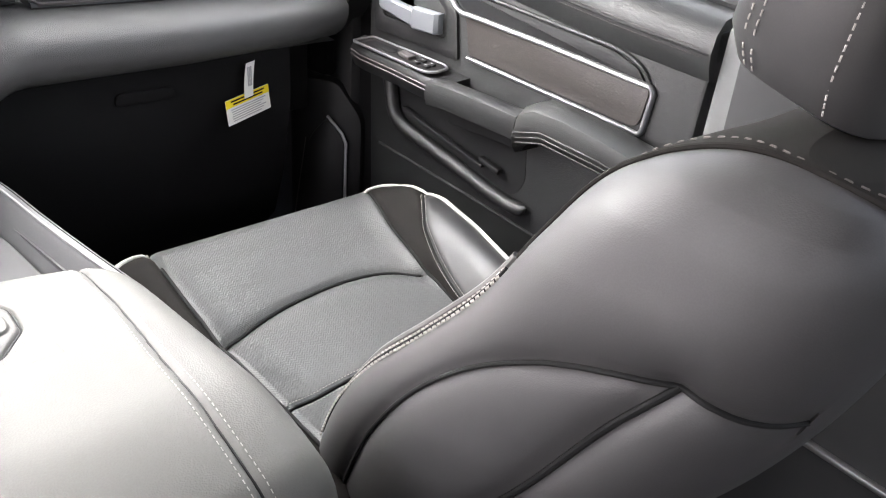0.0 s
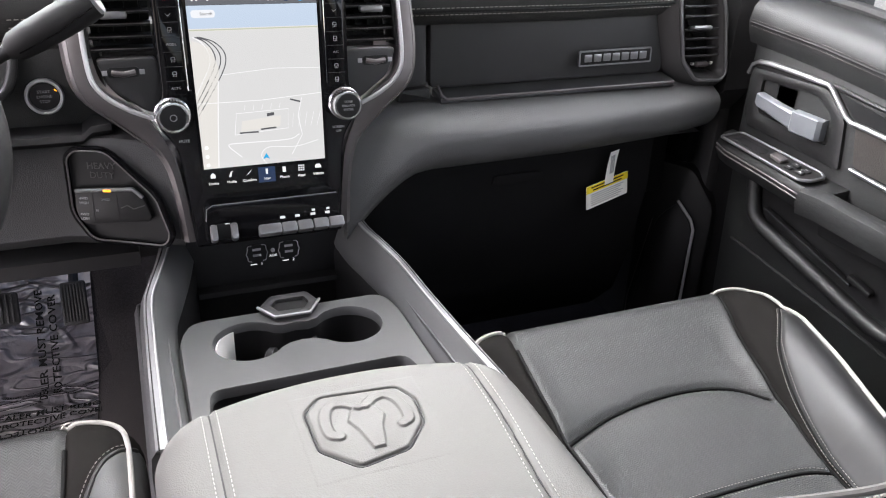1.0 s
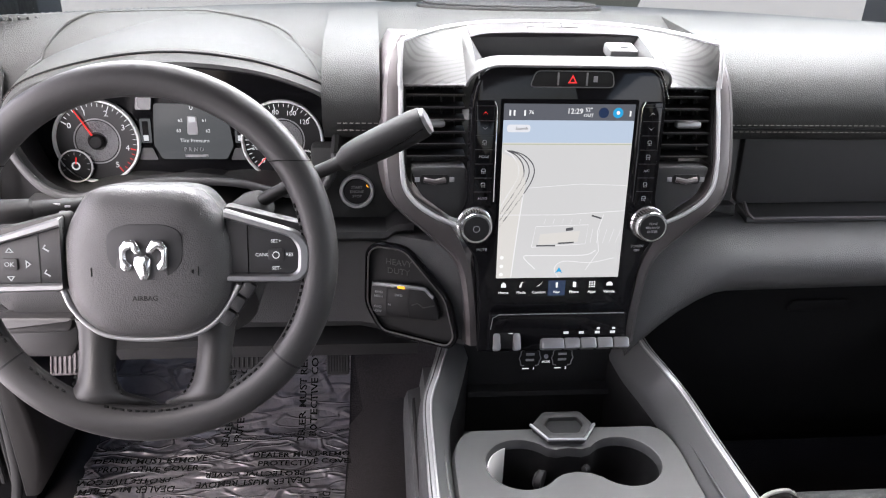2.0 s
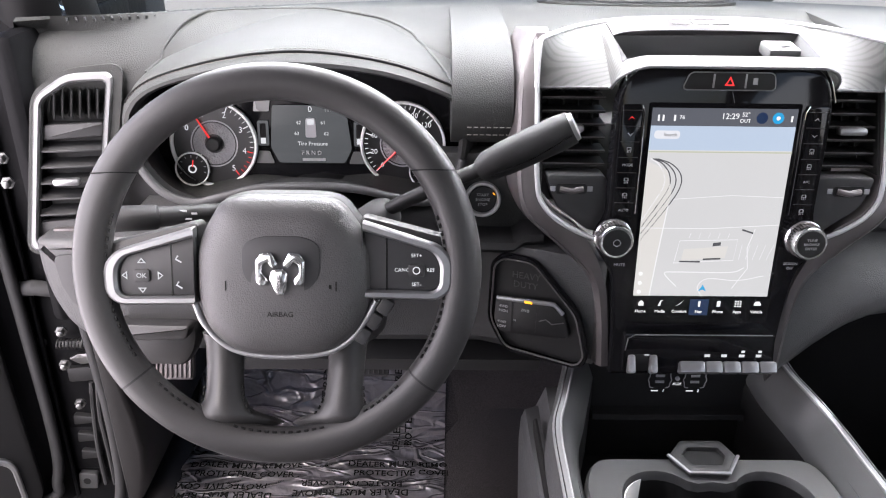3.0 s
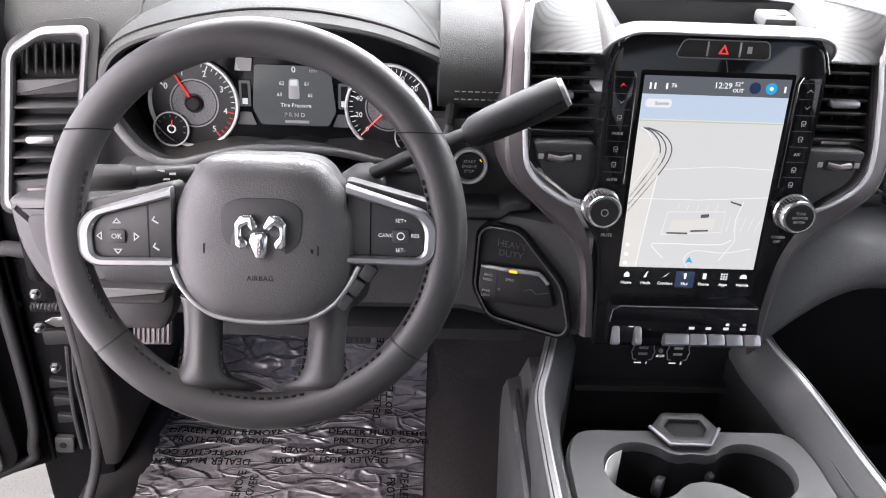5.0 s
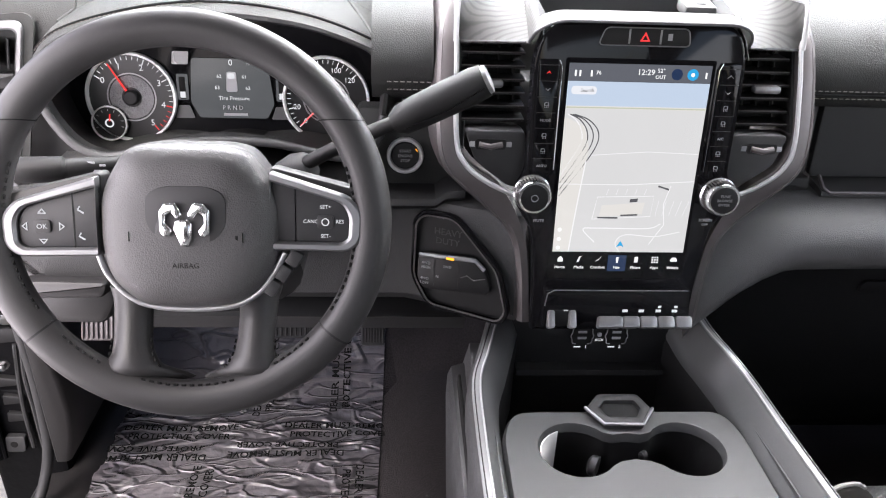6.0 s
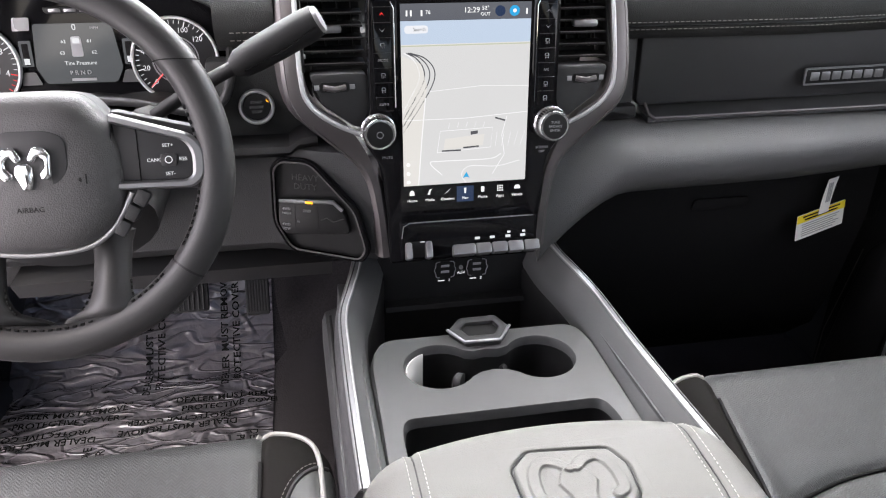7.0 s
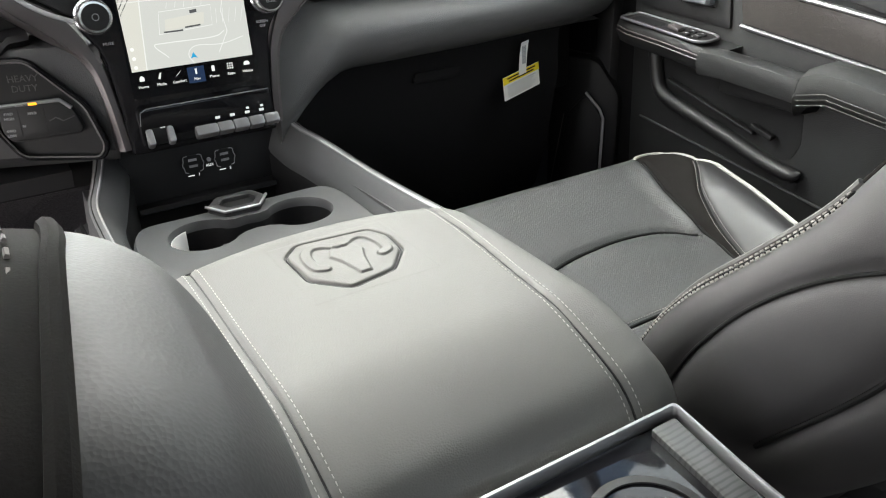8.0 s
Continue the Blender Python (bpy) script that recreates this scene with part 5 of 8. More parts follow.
words("52°", 0.0062, S @ Matrix.Translation((0.0225, 0.212, -0.0003)), SCREENWHITE, screen)
words("OUT", 0.0056, S @ Matrix.Translation((0.0225, 0.2052, -0.0003)), SCREENWHITE, screen)
words("76", 0.006, S @ Matrix.Translation((-0.046, 0.2085, -0.0003)), SCREENWHITE, screen)
for x, c in ((0.0405, NAVBLUE), (0.058, BLUE)):
    flat("status_icon", ring_of(0.0062, (x, 0.2085), 20), c, 0.0003)
flat("status_dot", ring_of(0.0022, (0.058, 0.2085), 12), SCREENWHITE, 0.0007)
for x in (-0.071, -0.066, -0.0535, 0.073):
    flat("status_mark", [(x - 0.001, 0.2045), (x + 0.001, 0.2045), (x + 0.001, 0.211), (x - 0.001, 0.211)], SCREENWHITE, 0.0003)
flat("land", [(-H, 0.0), (-0.060, 0.0), (-0.052, 0.08), (-0.048, 0.125), (-0.055, 0.15), (-H, 0.16)], TAN, 0.0002)
for k in range(4):
    o = 0.0062 * k
    pts = spline([(-0.0778, 0.092 - o * 1.3), (-0.070 + o, 0.107), (-0.058 + o, 0.130), (-0.0585 + o, 0.145), (-0.066 + o * 0.8, 0.157), (-0.075 + o * 0.4, 0.163)], 6)
    strip("route", pts, 0.0013, LINE if k else ROAD, 0.0005)
strip("horizon_line", [(-H, 0.1708), (H, 0.1708)], 0.0014, HAZE, 0.0009)
strip("road", [(-0.060, 0.0), (-0.055, 0.06), (-0.050, 0.11)], 0.0014, ROAD)
strip("road", [(-H, 0.083), (0.0, 0.083), (H, 0.088)], 0.0009, ROAD)
strip("road", [(-0.045, 0.117), (0.02, 0.122), (H, 0.120)], 0.0007, ROAD)
strip("road", [(0.035, 0.010), (0.05, 0.035), (0.046, 0.060), (0.052, 0.083)], 0.001, ROAD)
strip("road", spline([(-0.03, 0.012), (-0.045, 0.028), (-0.03, 0.03), (0.03, 0.030), (0.046, 0.036)], 5), 0.0013, ROAD)
strip("road", spline([(0.001, 0.0), (-0.005, 0.012), (0.006, 0.022), (0.04, 0.020), (0.07, 0.026)], 5), 0.001, ROAD)
strip("building_outline", [(-0.036, 0.041), (0.032, 0.045), (0.034, 0.070), (-0.032, 0.068), (-0.036, 0.041)], 0.0008, ROAD)
flat("building", [(-0.028, 0.044), (0.022, 0.048), (0.024, 0.062), (-0.026, 0.058)], TAN, 0.0004)
strip("building_edge", [(-0.030, 0.043), (-0.006, 0.043)], 0.0020, LINE, 0.0009)
strip("building_edge", [(-0.003, 0.046), (0.017, 0.047)], 0.0020, LINE, 0.0009)
flat("shed", [(0.006, 0.062), (0.015, 0.063), (0.015, 0.067), (0.006, 0.066)], LINE, 0.0009)
strip("far_mark", [(0.037, 0.082), (0.050, 0.078)], 0.002, LINE, 0.0009)
for k in range(5):
    strip("lot_line", [(-0.022 + 0.011 * k, 0.071), (-0.020 + 0.011 * k, 0.078)], 0.0005, ROAD)
    strip("plot_line", [(0.038 + 0.008 * k, 0.046), (0.040 + 0.009 * k, 0.064)], 0.0005, ROAD)
flat("position_arrow", [(0.001, 0.0145), (0.0055, 0.0065), (0.001, 0.0085), (-0.0035, 0.0065)], BLUE, 0.001)
for z in (0.005, 0.016, 0.0275):
    flat("map_button", ring_of(0.0024, (-0.0725, z), 12), SCREENWHITE, 0.0005)
for k, wd in enumerate(("Home", "Media", "Comfort", "Nav", "Phone", "Apps", "Vehicle")):
    x = -0.0685 + 0.0228 * k
    if wd == "Nav":
        flat("active_tab", [(x - 0.011, -0.0245), (x + 0.011, -0.0245), (x + 0.011, -0.004), (x - 0.011, -0.004)], NAVBLUE, 0.0005)
    words(wd, 0.0050, S @ Matrix.Translation((x, -0.0195, 0.0002)), SCREENWHITE, screen)
    if wd == "Apps":
        for a in range(9):
            flat("tab_icon", ring_of(0.0011, (x - 0.003 + 0.003 * (a % 3), -0.0125 + 0.003 * (a // 3)), 8), SCREENWHITE, 0.0008)
    else:
        shape = {"Home": [(-0.003, -0.003), (0.003, -0.003), (0.003, 0.001), (0, 0.004), (-0.003, 0.001)], "Media": [(-0.003, -0.003), (0.0, -0.003), (0.001, 0.003), (0.003, 0.004), (0.0, 0.004)],
                 "Comfort": [(-0.004, -0.003), (0.0, -0.001), (0.004, 0.004), (0.001, 0.001)], "Nav": [(-0.001, -0.004), (0.001, -0.004), (0.0015, 0.003), (-0.0015, 0.003)],
                 "Phone": [(-0.002, -0.0035), (0.002, -0.0035), (0.002, 0.0035), (-0.002, 0.0035)], "Vehicle": [(-0.004, -0.002), (0.004, -0.002), (0.004, 0.0005), (0.002, 0.003), (-0.002, 0.003), (-0.004, 0.0005)]}[wd]
        flat("tab_icon", [(x + a, -0.0095 + b) for a, b in shape], SCREENWHITE, 0.0008)

# hazard switch strip above the screen
hz = part("hazard_strip", prism(rounded([(-0.050, 0.238), (0.050, 0.238), (0.047, 0.256), (-0.043, 0.256)], 0.006), 0.002, S, 0.001, w0=-0.002), DARK, stack, "black switch strip with red triangle")
part("strip_glint", tube([S @ Vector((*p, 0.0)) for p in rounded([(-0.050, 0.238), (0.050, 0.238), (0.047, 0.2565), (-0.043, 0.2565)], 0.006)], 0.0007, 6, closed=True), SILVER, hz)
tri = [(-0.0055, 0.2425), (0.0055, 0.2425), (0.0, 0.2525)]
part("warning_triangle", frame_ring(tri, [(-0.003, 0.244), (0.003, 0.244), (0.0, 0.2495)], 0.0006, S, 0.0), RED, hz)
for x in (-0.017, 0.017):
    part("divider", box((0.0022, 0.015, 0.001), S @ Matrix.Translation((x, 0.2475, 0.0)), 0.0004), SILVER, hz)
part("switch_legend", box((0.005, 0.007, 0.0004), S @ Matrix.Translation((0.027, 0.2475, 0.0003)), 0.001), DIM_LEGEND, hz)

# key columns beside the screen
KNOB_CHROME = material("satin_chrome", (0.60, 0.60, 0.61), 0.22, metal=1.0, vary=0.03, wear=0.03)
for s in (-1, 1):
    col = part("key_column", prism(rounded([(s * 0.088, 0.094), (s * 0.112, 0.094), (s * 0.112, 0.222), (s * 0.088, 0.222)], 0.005), 0.0018, S, 0.0008, w0=-0.002), GLOSS, stack, "glossy black key column")
    part("column_glint", tube([S @ Vector((s * 0.0865, 0.100, 0.0)), S @ Vector((s * 0.0865, 0.214, 0.0)), S @ Vector((s * 0.090, 0.2215, 0.0))], 0.0008, 6), CHROME, col)
    for k in range(7):
        z = 0.104 + 0.0172 * k
        part("key_gap", box((0.021, 0.0006, 0.0005), S @ Matrix.Translation((s * 0.100, z + 0.0085, 0.0)), 0), PLASTIC, col)
        wd = ("AUTO", "", "", "MODE", "", "", "")[k] if s < 0 else ("", "", "A/C", "", "", "", "")[k]
        if wd:
            words(wd, 0.0042, S @ Matrix.Translation((s * 0.100, z, 0.0003)), DIM_LEGEND, col)
        elif k >= 5 or (k == 4 and s < 0 and False):
            u = 1 if k == 6 else -1
            c = RED if (s < 0 and k == 6) else DIM_LEGEND
            part("arrow_mark", prism([(s * 0.100 - 0.0034, z - 0.0016 * u), (s * 0.100, z + 0.0022 * u), (s * 0.100 + 0.0034, z - 0.0016 * u), (s * 0.100, z + 0.0010 * u)], 0.0004, S), c, col)
        else:
            cx = s * 0.100
            so_, si_ = rounded([(cx - 0.0028, z - 0.0010), (cx + 0.0028, z - 0.0010), (cx + 0.0022, z + 0.0028), (cx - 0.0022, z + 0.0028)], 0.0010), rounded([(cx - 0.0020, z - 0.0004), (cx + 0.0020, z - 0.0004), (cx + 0.0015, z + 0.0022), (cx - 0.0015, z + 0.0022)], 0.0007)
            part("key_symbol", frame_ring(so_, si_, 0.0003, S), DIM_LEGEND, col)
            for a in (-0.0018, 0.0, 0.0018):
                part("key_symbol", box((0.0006, 0.0018, 0.0003), S @ Matrix.Translation((cx + a, z - 0.0025, 0.0003)), 0), DIM_LEGEND, col)
    K = S @ Matrix.Translation((s * 0.1085, 0.072, -0.004))
    knob = part("knob", lathe([(0.0215, 0.0), (0.0215, 0.004), (0.0195, 0.006), (0.0195, 0.020), (0.0180, 0.0225), (0.0150, 0.0228)], K, 48), KNOB_CHROME, stack, "knurled chrome knob with black cap")
    bm = bmesh.new()
    for k in range(36):
        a = 2 * math.pi * k / 36
        box((0.0012, 0.0018, 0.011), K @ Matrix.Translation((0.0196 * math.cos(a), 0.0196 * math.sin(a), 0.012)) @ Matrix.Rotation(a, 4, "Z"), 0, bm=bm)
    part("knurl", bm, SATIN, knob)
    part("knob_cap", lathe([(0.0155, 0.0), (0.0155, 0.0012), (0.012, 0.0018)], K @ Matrix.Translation((0, 0, 0.0224)), 36), DARK, knob)
    if s < 0:
        part("power_mark", frame_ring(ring_of(0.0042, (0, 0), 20), ring_of(0.0034, (0, 0), 20), 0.0004, K, 0.0243), DIM_LEGEND, knob)
        words("MUTE", 0.0050, S @ Matrix.Translation((-0.098, 0.038, -0.001)), DIM_LEGEND, bezel)
    else:
        for k, wd in enumerate(("TUNE", "BROWSE", "ENTER")):
            words(wd, 0.0044, K @ Matrix.Translation((0, 0.005 - 0.005 * k, 0.0243)), DIM_LEGEND, knob)
        words("SCREEN", 0.0046, S @ Matrix.Translation((0.099, 0.041, -0.001)), DIM_LEGEND, bezel)
        words("OFF", 0.0046, S @ Matrix.Translation((0.099, 0.0355, -0.001)), DIM_LEGEND, bezel)

# switch row below the screen
row = part("switch_panel", prism(rounded([(-0.086, -0.096), (0.096, -0.096), (0.092, -0.044), (-0.086, -0.044)], 0.006), 0.012, S, 0.003, w0=-0.002), GLOSS, stack, "black switch panel with silver toggles")
part("panel_glint", tube([S @ Vector((-0.084, -0.066, 0.0095)), S @ Vector((-0.082, -0.050, 0.0098)), S @ Vector((-0.074, -0.0455, 0.0098)), S @ Vector((0.088, -0.0455, 0.0095))], 0.0008, 6), SILVER, row)
for k in range(5):
    x = -0.004 + 0.0215 * k
    part("toggle", box((0.0205 if k else 0.030, 0.014, 0.016), S @ Matrix.Translation((x + 0.004 - (0.004 if not k else 0), -0.087, 0.012)) @ pose(0, 0, 0, -35), 0.0025), TOGGLE, row, "satin grey toggle key")
for x in (-0.076, -0.050):
    part("lever", box((0.009, 0.022, 0.018), S @ Matrix.Translation((x, -0.084, 0.010)) @ pose(0, 0, 0, -30), 0.003), TOGGLE, row, "satin grey brake lever")
part("lever_slot", box((0.034, 0.022, 0.002), S @ Matrix.Translation((-0.063, -0.082, 0.0095)), 0.0008), DARK, row)
for x in (0.014, 0.034, 0.055, 0.075):
    part("switch_symbol", box((0.0066, 0.0036, 0.0004), S @ Matrix.Translation((x, -0.072, 0.0103)), 0.001), LEGEND, row)
    if x > 0.05:
        part("switch_symbol", box((0.0042, 0.0030, 0.0004), S @ Matrix.Translation((x + 0.001, -0.0665, 0.0103)), 0.001), LEGEND, row)
part("lever_mark", box((0.006, 0.002, 0.0004), S @ Matrix.Translation((-0.058, -0.072, 0.0103)), 0.0004), LEGEND, row)

# ---- drive mode panel beside the stack ----
dm = thing("drive_mode_panel", "dark drive mode switch panel with an amber indicator", "switch panel", (-0.18, 0.04, 0.49))
D = frame_at((-0.1840, 0.0295, 0.5612), (1, -0.36, 0), (0, 0.10, 1))
po = rounded([(-0.062, 0.056), (-0.050, 0.068), (-0.008, 0.068), (0.052, 0.006), (0.068, -0.050), (0.058, -0.066), (-0.038, -0.058), (-0.062, -0.020)], 0.014)
pi_ = rounded([(-0.057, 0.053), (-0.047, 0.063), (-0.010, 0.063), (0.047, 0.004), (0.062, -0.048), (0.054, -0.061), (-0.036, -0.053), (-0.057, -0.018)], 0.011)
part("panel_back", prism(po, 0.004, D, w0=-0.006), DARK, dm)
part("panel_rim", frame_ring(po, pi_, 0.008, D, w0=-0.004, rim=0.002), GLOSS, dm, "glossy rim")
part("rim_edge", tube([D @ Vector((*p, 0.0052)) for p in pi_], 0.0012, 6, closed=True), SATIN, dm)
words("HEAVY", 0.0115, D @ Matrix.Translation((-0.018, 0.042, -0.0012)), EMBOSS, dm)
words("DUTY", 0.0115, D @ Matrix.Translation((-0.018, 0.030, -0.0012)), EMBOSS, dm)
swo = rounded([(-0.052, 0.012), (0.020, 0.016), (0.034, 0.002), (0.042, -0.022), (0.038, -0.028), (-0.044, -0.034), (-0.053, -0.02)], 0.008)
sw = part("selector", prism(swo, 0.010, D, 0.003, w0=-0.003), DARK, dm, "black selector key block")
part("selector_top", tube([D @ Vector((-0.051, 0.011, 0.005)), D @ Vector((0.020, 0.0145, 0.005)), D @ Vector((0.032, 0.004, 0.005))], 0.0028, 8), TOGGLE, sw)
part("indicator", box((0.010, 0.0035, 0.001), D @ Matrix.Translation((-0.011, 0.0125, 0.0075)), 0.001), AMBER, sw, "lit amber lamp")
for x in (-0.030, 0.0):
    part("key_gap", box((0.0008, 0.036, 0.0006), D @ Matrix.Translation((x, -0.009, 0.0071)), 0), DARK, sw)
for (x, z), wd in (((-0.041, 0.002), "4WD"), ((-0.041, -0.004), "HIGH"), ((-0.042, -0.019), "4WD"), ((-0.042, -0.025), "LOW"), ((-0.014, 0.001), "2WD"), ((-0.026, -0.014), "N")):
    words(wd, 0.0048, D @ Matrix.Translation((x, z, 0.0073)), DIM_LEGEND, sw)
part("embossed_line", tube([D @ Vector((0.004, -0.010, 0.0072)), D @ Vector((0.012, -0.006, 0.0072)), D @ Vector((0.020, -0.011, 0.0072)), D @ Vector((0.034, -0.006, 0.0072))], 0.0008, 6), EMBOSS, sw)

# ---- steering wheel ----
wheel = thing("steering_wheel", "black leather steering wheel with silver spoke trim", "steering wheel", (-0.4555, -0.147, 0.52))
W = frame_at((-0.4555, -0.147, 0.7055), (1, 0, 0), (0, 0.285, 0.958))
PXM = 0.000514


def wq(px, py):
    return ((px - 501) * PXM, (420 - py) * PXM)


def wf(px, py):
    """The same for marks on the domed cover."""
    u, v = wq(px, py)
    return (u + 0.0050, v + 0.0132)


R0, RT = 0.1712, 0.0161


def rim_section(a0, a1, n, grip):
    rings = []
    for a in np.radians(np.linspace(a0, a1, n)):
        c, s = math.cos(a), math.sin(a)
        ring = []
        for j in range(18):
            b = 2 * math.pi * j / 18
            rr = RT * (1 - 0.05 * max(0.0, s)) * (1 + 0.10 * grip * math.cos(b - math.pi) ** 2)
            ring.append(W @ Vector(((R0 + rr * math.cos(b)) * c, (R0 + rr * math.cos(b)) * s, 0.95 * rr * math.sin(b))))
        rings.append(ring)
    return loft(rings)


for a0, a1 in ((-37.5, 217.5), (218.2, 321.8)):
    part("rim", rim_section(a0, a1, 100, 1), SMOOTH_LEATHER, wheel, "black leather rim")
for a in (217.9, 322.1):
    part("rim_joint", rim_section(a - 0.5, a + 0.5, 3, 0.6), DARK, wheel)
for a, skew in ((33.6, -2.0), (148.6, 2.0)):
    rings = []
    for da in (-0.22, 0.22):
        ring = []
        for j in range(18):
            b = 2 * math.pi * j / 18
            rr = RT * (1.03 + 0.10 * math.cos(b - math.pi) ** 2)
            g = math.radians(a + da + skew * 1.9 * math.cos(b))
            ring.append(W @ Vector(((R0 + rr * math.cos(b)) * math.cos(g), (R0 + rr * math.cos(b)) * math.sin(g), 0.95 * rr * math.sin(b))))
        rings.append(ring)
    part("rim_joint", loft(rings), INK, wheel, "stitched joint in the leather rim")
for a0, a1 in ((327, 381), (159, 213), (222, 241), (252, 288), (299, 318)):
    path = [W @ Vector((0.1556 * math.cos(a), 0.1556 * math.sin(a), 0.0080)) for a in np.radians(np.linspace(a0, a1, 30))]
    part("rim_stitching", stitches(path, W.to_3x3() @ Vector((-0, 0, 1)), 0.0075, 0.0045, 0.0011), INK, wheel, "black cross stitching")

hub_o = rounded([wq(*p) for p in ((402, 291), (442, 283), (573, 283), (616, 292), (670, 366), (675, 462), (656, 528), (596, 574), (506, 580), (418, 574), (367, 524), (355, 462), (358, 366))], 0.018)
part("hub_back", prism(hub_o, 0.036, W, 0.008, 3, w0=-0.045), PLASTIC, wheel)
# domed airbag cover


def shrink(pts, k):
    c = np.array([0.003, -0.012])
    return [c + (np.array(p) - c) * k for p in pts]


dome = [[W @ Vector((*p, w)) for p in shrink(hub_o, k)] for k, w in ((0.985, -0.012), (0.985, 0.0), (0.97, 0.006), (0.93, 0.0118), (0.84, 0.0180), (0.70, 0.0225), (0.5, 0.0250), (0.25, 0.0262), (0.05, 0.0265))]
cover = part("airbag_cover", loft(dome), HUB_LEATHER, wheel, "black grained airbag cover")
# a plain horned badge in a dished recess
em_o = rounded([wf(*p) for p in ((438, 392), (470, 378), (545, 378), (574, 392), (574, 450), (548, 478), (470, 478), (438, 450))], 0.010)
part("badge_recess", prism(em_o, 0.0012, W, 0.0008, w0=0.0248), PLASTIC, cover)
bx, by = wf(506, 435)
PX3 = PXM / 3
head = [(-18, 5), (-50, -5), (-60, -48), (-22, -138), (18, -138), (34, -100), (38, -18), (14, 5)]
badge = part("badge", prism([(bx + x * PX3, by + y * PX3) for x, y in head], 0.0070, W, 0.0030, 3, w0=0.0255), BADGE_CHROME, cover, "plain chrome horned badge")
part("badge_ridge", tube([W @ Vector((bx - 4 * PX3, by - 8 * PX3, 0.0318)), W @ Vector((bx, by - 70 * PX3, 0.0325)), W @ Vector((bx, by - 130 * PX3, 0.0300))], [0.0022, 0.0030, 0.0014], 6), BADGE_CHROME, badge)
horn = [(-14, 36), (-45, 90), (-100, 86), (-130, 45), (-128, -66), (-104, -90), (-74, -84), (-64, -54), (-96, -18), (-94, 20), (-68, 38), (-44, 6), (-14, 18)]
for s in (1, -1):
    pts = [(bx + s * x * PX3, by + y * PX3) for x, y in horn]
    part("badge_horn", prism(rounded(pts, 0.0012, 2), 0.0060, W, 0.0022, 3, w0=0.0255), BADGE_CHROME, badge)
words("AIRBAG", 0.0068, W @ Matrix.Translation((*wf(503, 517), 0.0256)), INK, cover)
for x in (418, 591):
    sx = 1 if x < 500 else -1
    h = [wf(x - 2 * sx, 464), wf(x + 8 * sx, 463), wf(x + 8 * sx, 467), wf(x - 2 * sx, 472)]
    part("horn_mark", prism(h if sx > 0 else h[::-1], 0.0006, W, w0=0.0238), INK, cover)
    part("horn_mark", prism([wf(x - 10 - 1, 475), wf(x - 10 + 1, 475), wf(x - 10 + 1, 458), wf(x - 10 - 1, 458)] if sx > 0 else [wf(x + 10 - 1, 475), wf(x + 10 + 1, 475), wf(x + 10 + 1, 458), wf(x + 10 - 1, 458)], 0.0006, W, w0=0.0238), INK, cover)

# silver spoke trim, button pads
trim_l = rounded([wq(*p) for p in ((357, 341), (216, 385), (194, 412), (196, 463), (218, 483), (356, 481))], [0.002, 0.02, 0.01, 0.012, 0.008, 0.002])
trim_li = rounded([wq(*p) for p in ((357, 359), (232, 395), (218, 419), (220, 459), (232, 468), (356, 466))], [0.002, 0.016, 0.008, 0.008, 0.006, 0.002])
for s in (1, -1):
    f = (lambda p: p) if s > 0 else (lambda p: (0.0050 - p[0], p[1] + 0.0070))
    o, i2 = [f(p) for p in trim_l], [f(p) for p in trim_li]
    spoke = part("spoke", prism(rounded([f(wq(*p)) for p in ((362, 332), (204, 372), (154, 387), (154, 457), (199, 489), (362, 484))], 0.008), 0.022, W, 0.006, w0=-0.022), SMOOTH_LEATHER, wheel, "black spoke")
    part("spoke_trim", frame_ring(o, i2, 0.010, W, 0.0, rim=0.0025), SILVER, spoke, "satin silver spoke trim")
    bpad = part("button_pad", prism(i2, 0.007, W, 0.002, w0=0.0), PLASTIC, spoke, "dark grey button pad")
    part("pad_split", box((0.0009, 0.052, 0.0006), W @ Matrix.Translation((*f(wq(314, 421)), 0.0072)), 0), GLOSS, bpad)
    c = f(wq(261, 430))
    key = part("centre_key", prism(rounded([(c[0] + a, c[1] + b) for a, b in ((-0.0075, -0.006), (0.0075, -0.006), (0.0075, 0.006), (-0.0075, 0.006))], 0.003), 0.0022, W, 0.0008, w0=0.007), PLASTIC, bpad)
    if s > 0:
        words("OK", 0.0065, W @ Matrix.Translation((*c, 0.0094)), LEGEND, key)
        for dx, dy in ((-0.0155, 0), (0.0165, 0), (0, 0.0135), (0, -0.0135)):
            t = np.array([dx, dy]) / math.hypot(dx, dy)
            n = np.array([-t[1], t[0]])
            q0 = np.array(c) + (dx, dy)
            part("arrow_mark", frame_ring([q0 + t * 0.003, q0 - t * 0.002 + n * 0.004, q0 - t * 0.002 - n * 0.004], [q0 + t * 0.0016, q0 - t * 0.0012 + n * 0.0023, q0 - t * 0.0012 - n * 0.0023], 0.0005, W, 0.0073), LEGEND, bpad)
        for yy in (400, 447):
            part("phone_mark", tube([W @ Vector((*wq(326, yy - 6), 0.0075)), W @ Vector((*wq(322, yy), 0.0075)), W @ Vector((*wq(332, yy + 6), 0.0075))], 0.0008, 6), LEGEND, bpad)
    else:
        part("cruise_mark", frame_ring(ring_of(0.0036, c, 16), ring_of(0.0027, c, 16), 0.0005, W, 0.0093), LEGEND, key)
        for wd, dx, dy in (("SET+", 0.0, 0.0135), ("SET-", 0.0, -0.0135), ("CANC", -0.0135, 0), ("RES", 0.0130, 0)):
            words(wd, 0.0048, W @ Matrix.Translation((c[0] + dx, c[1] + dy, 0.0073)), LEGEND, bpad)
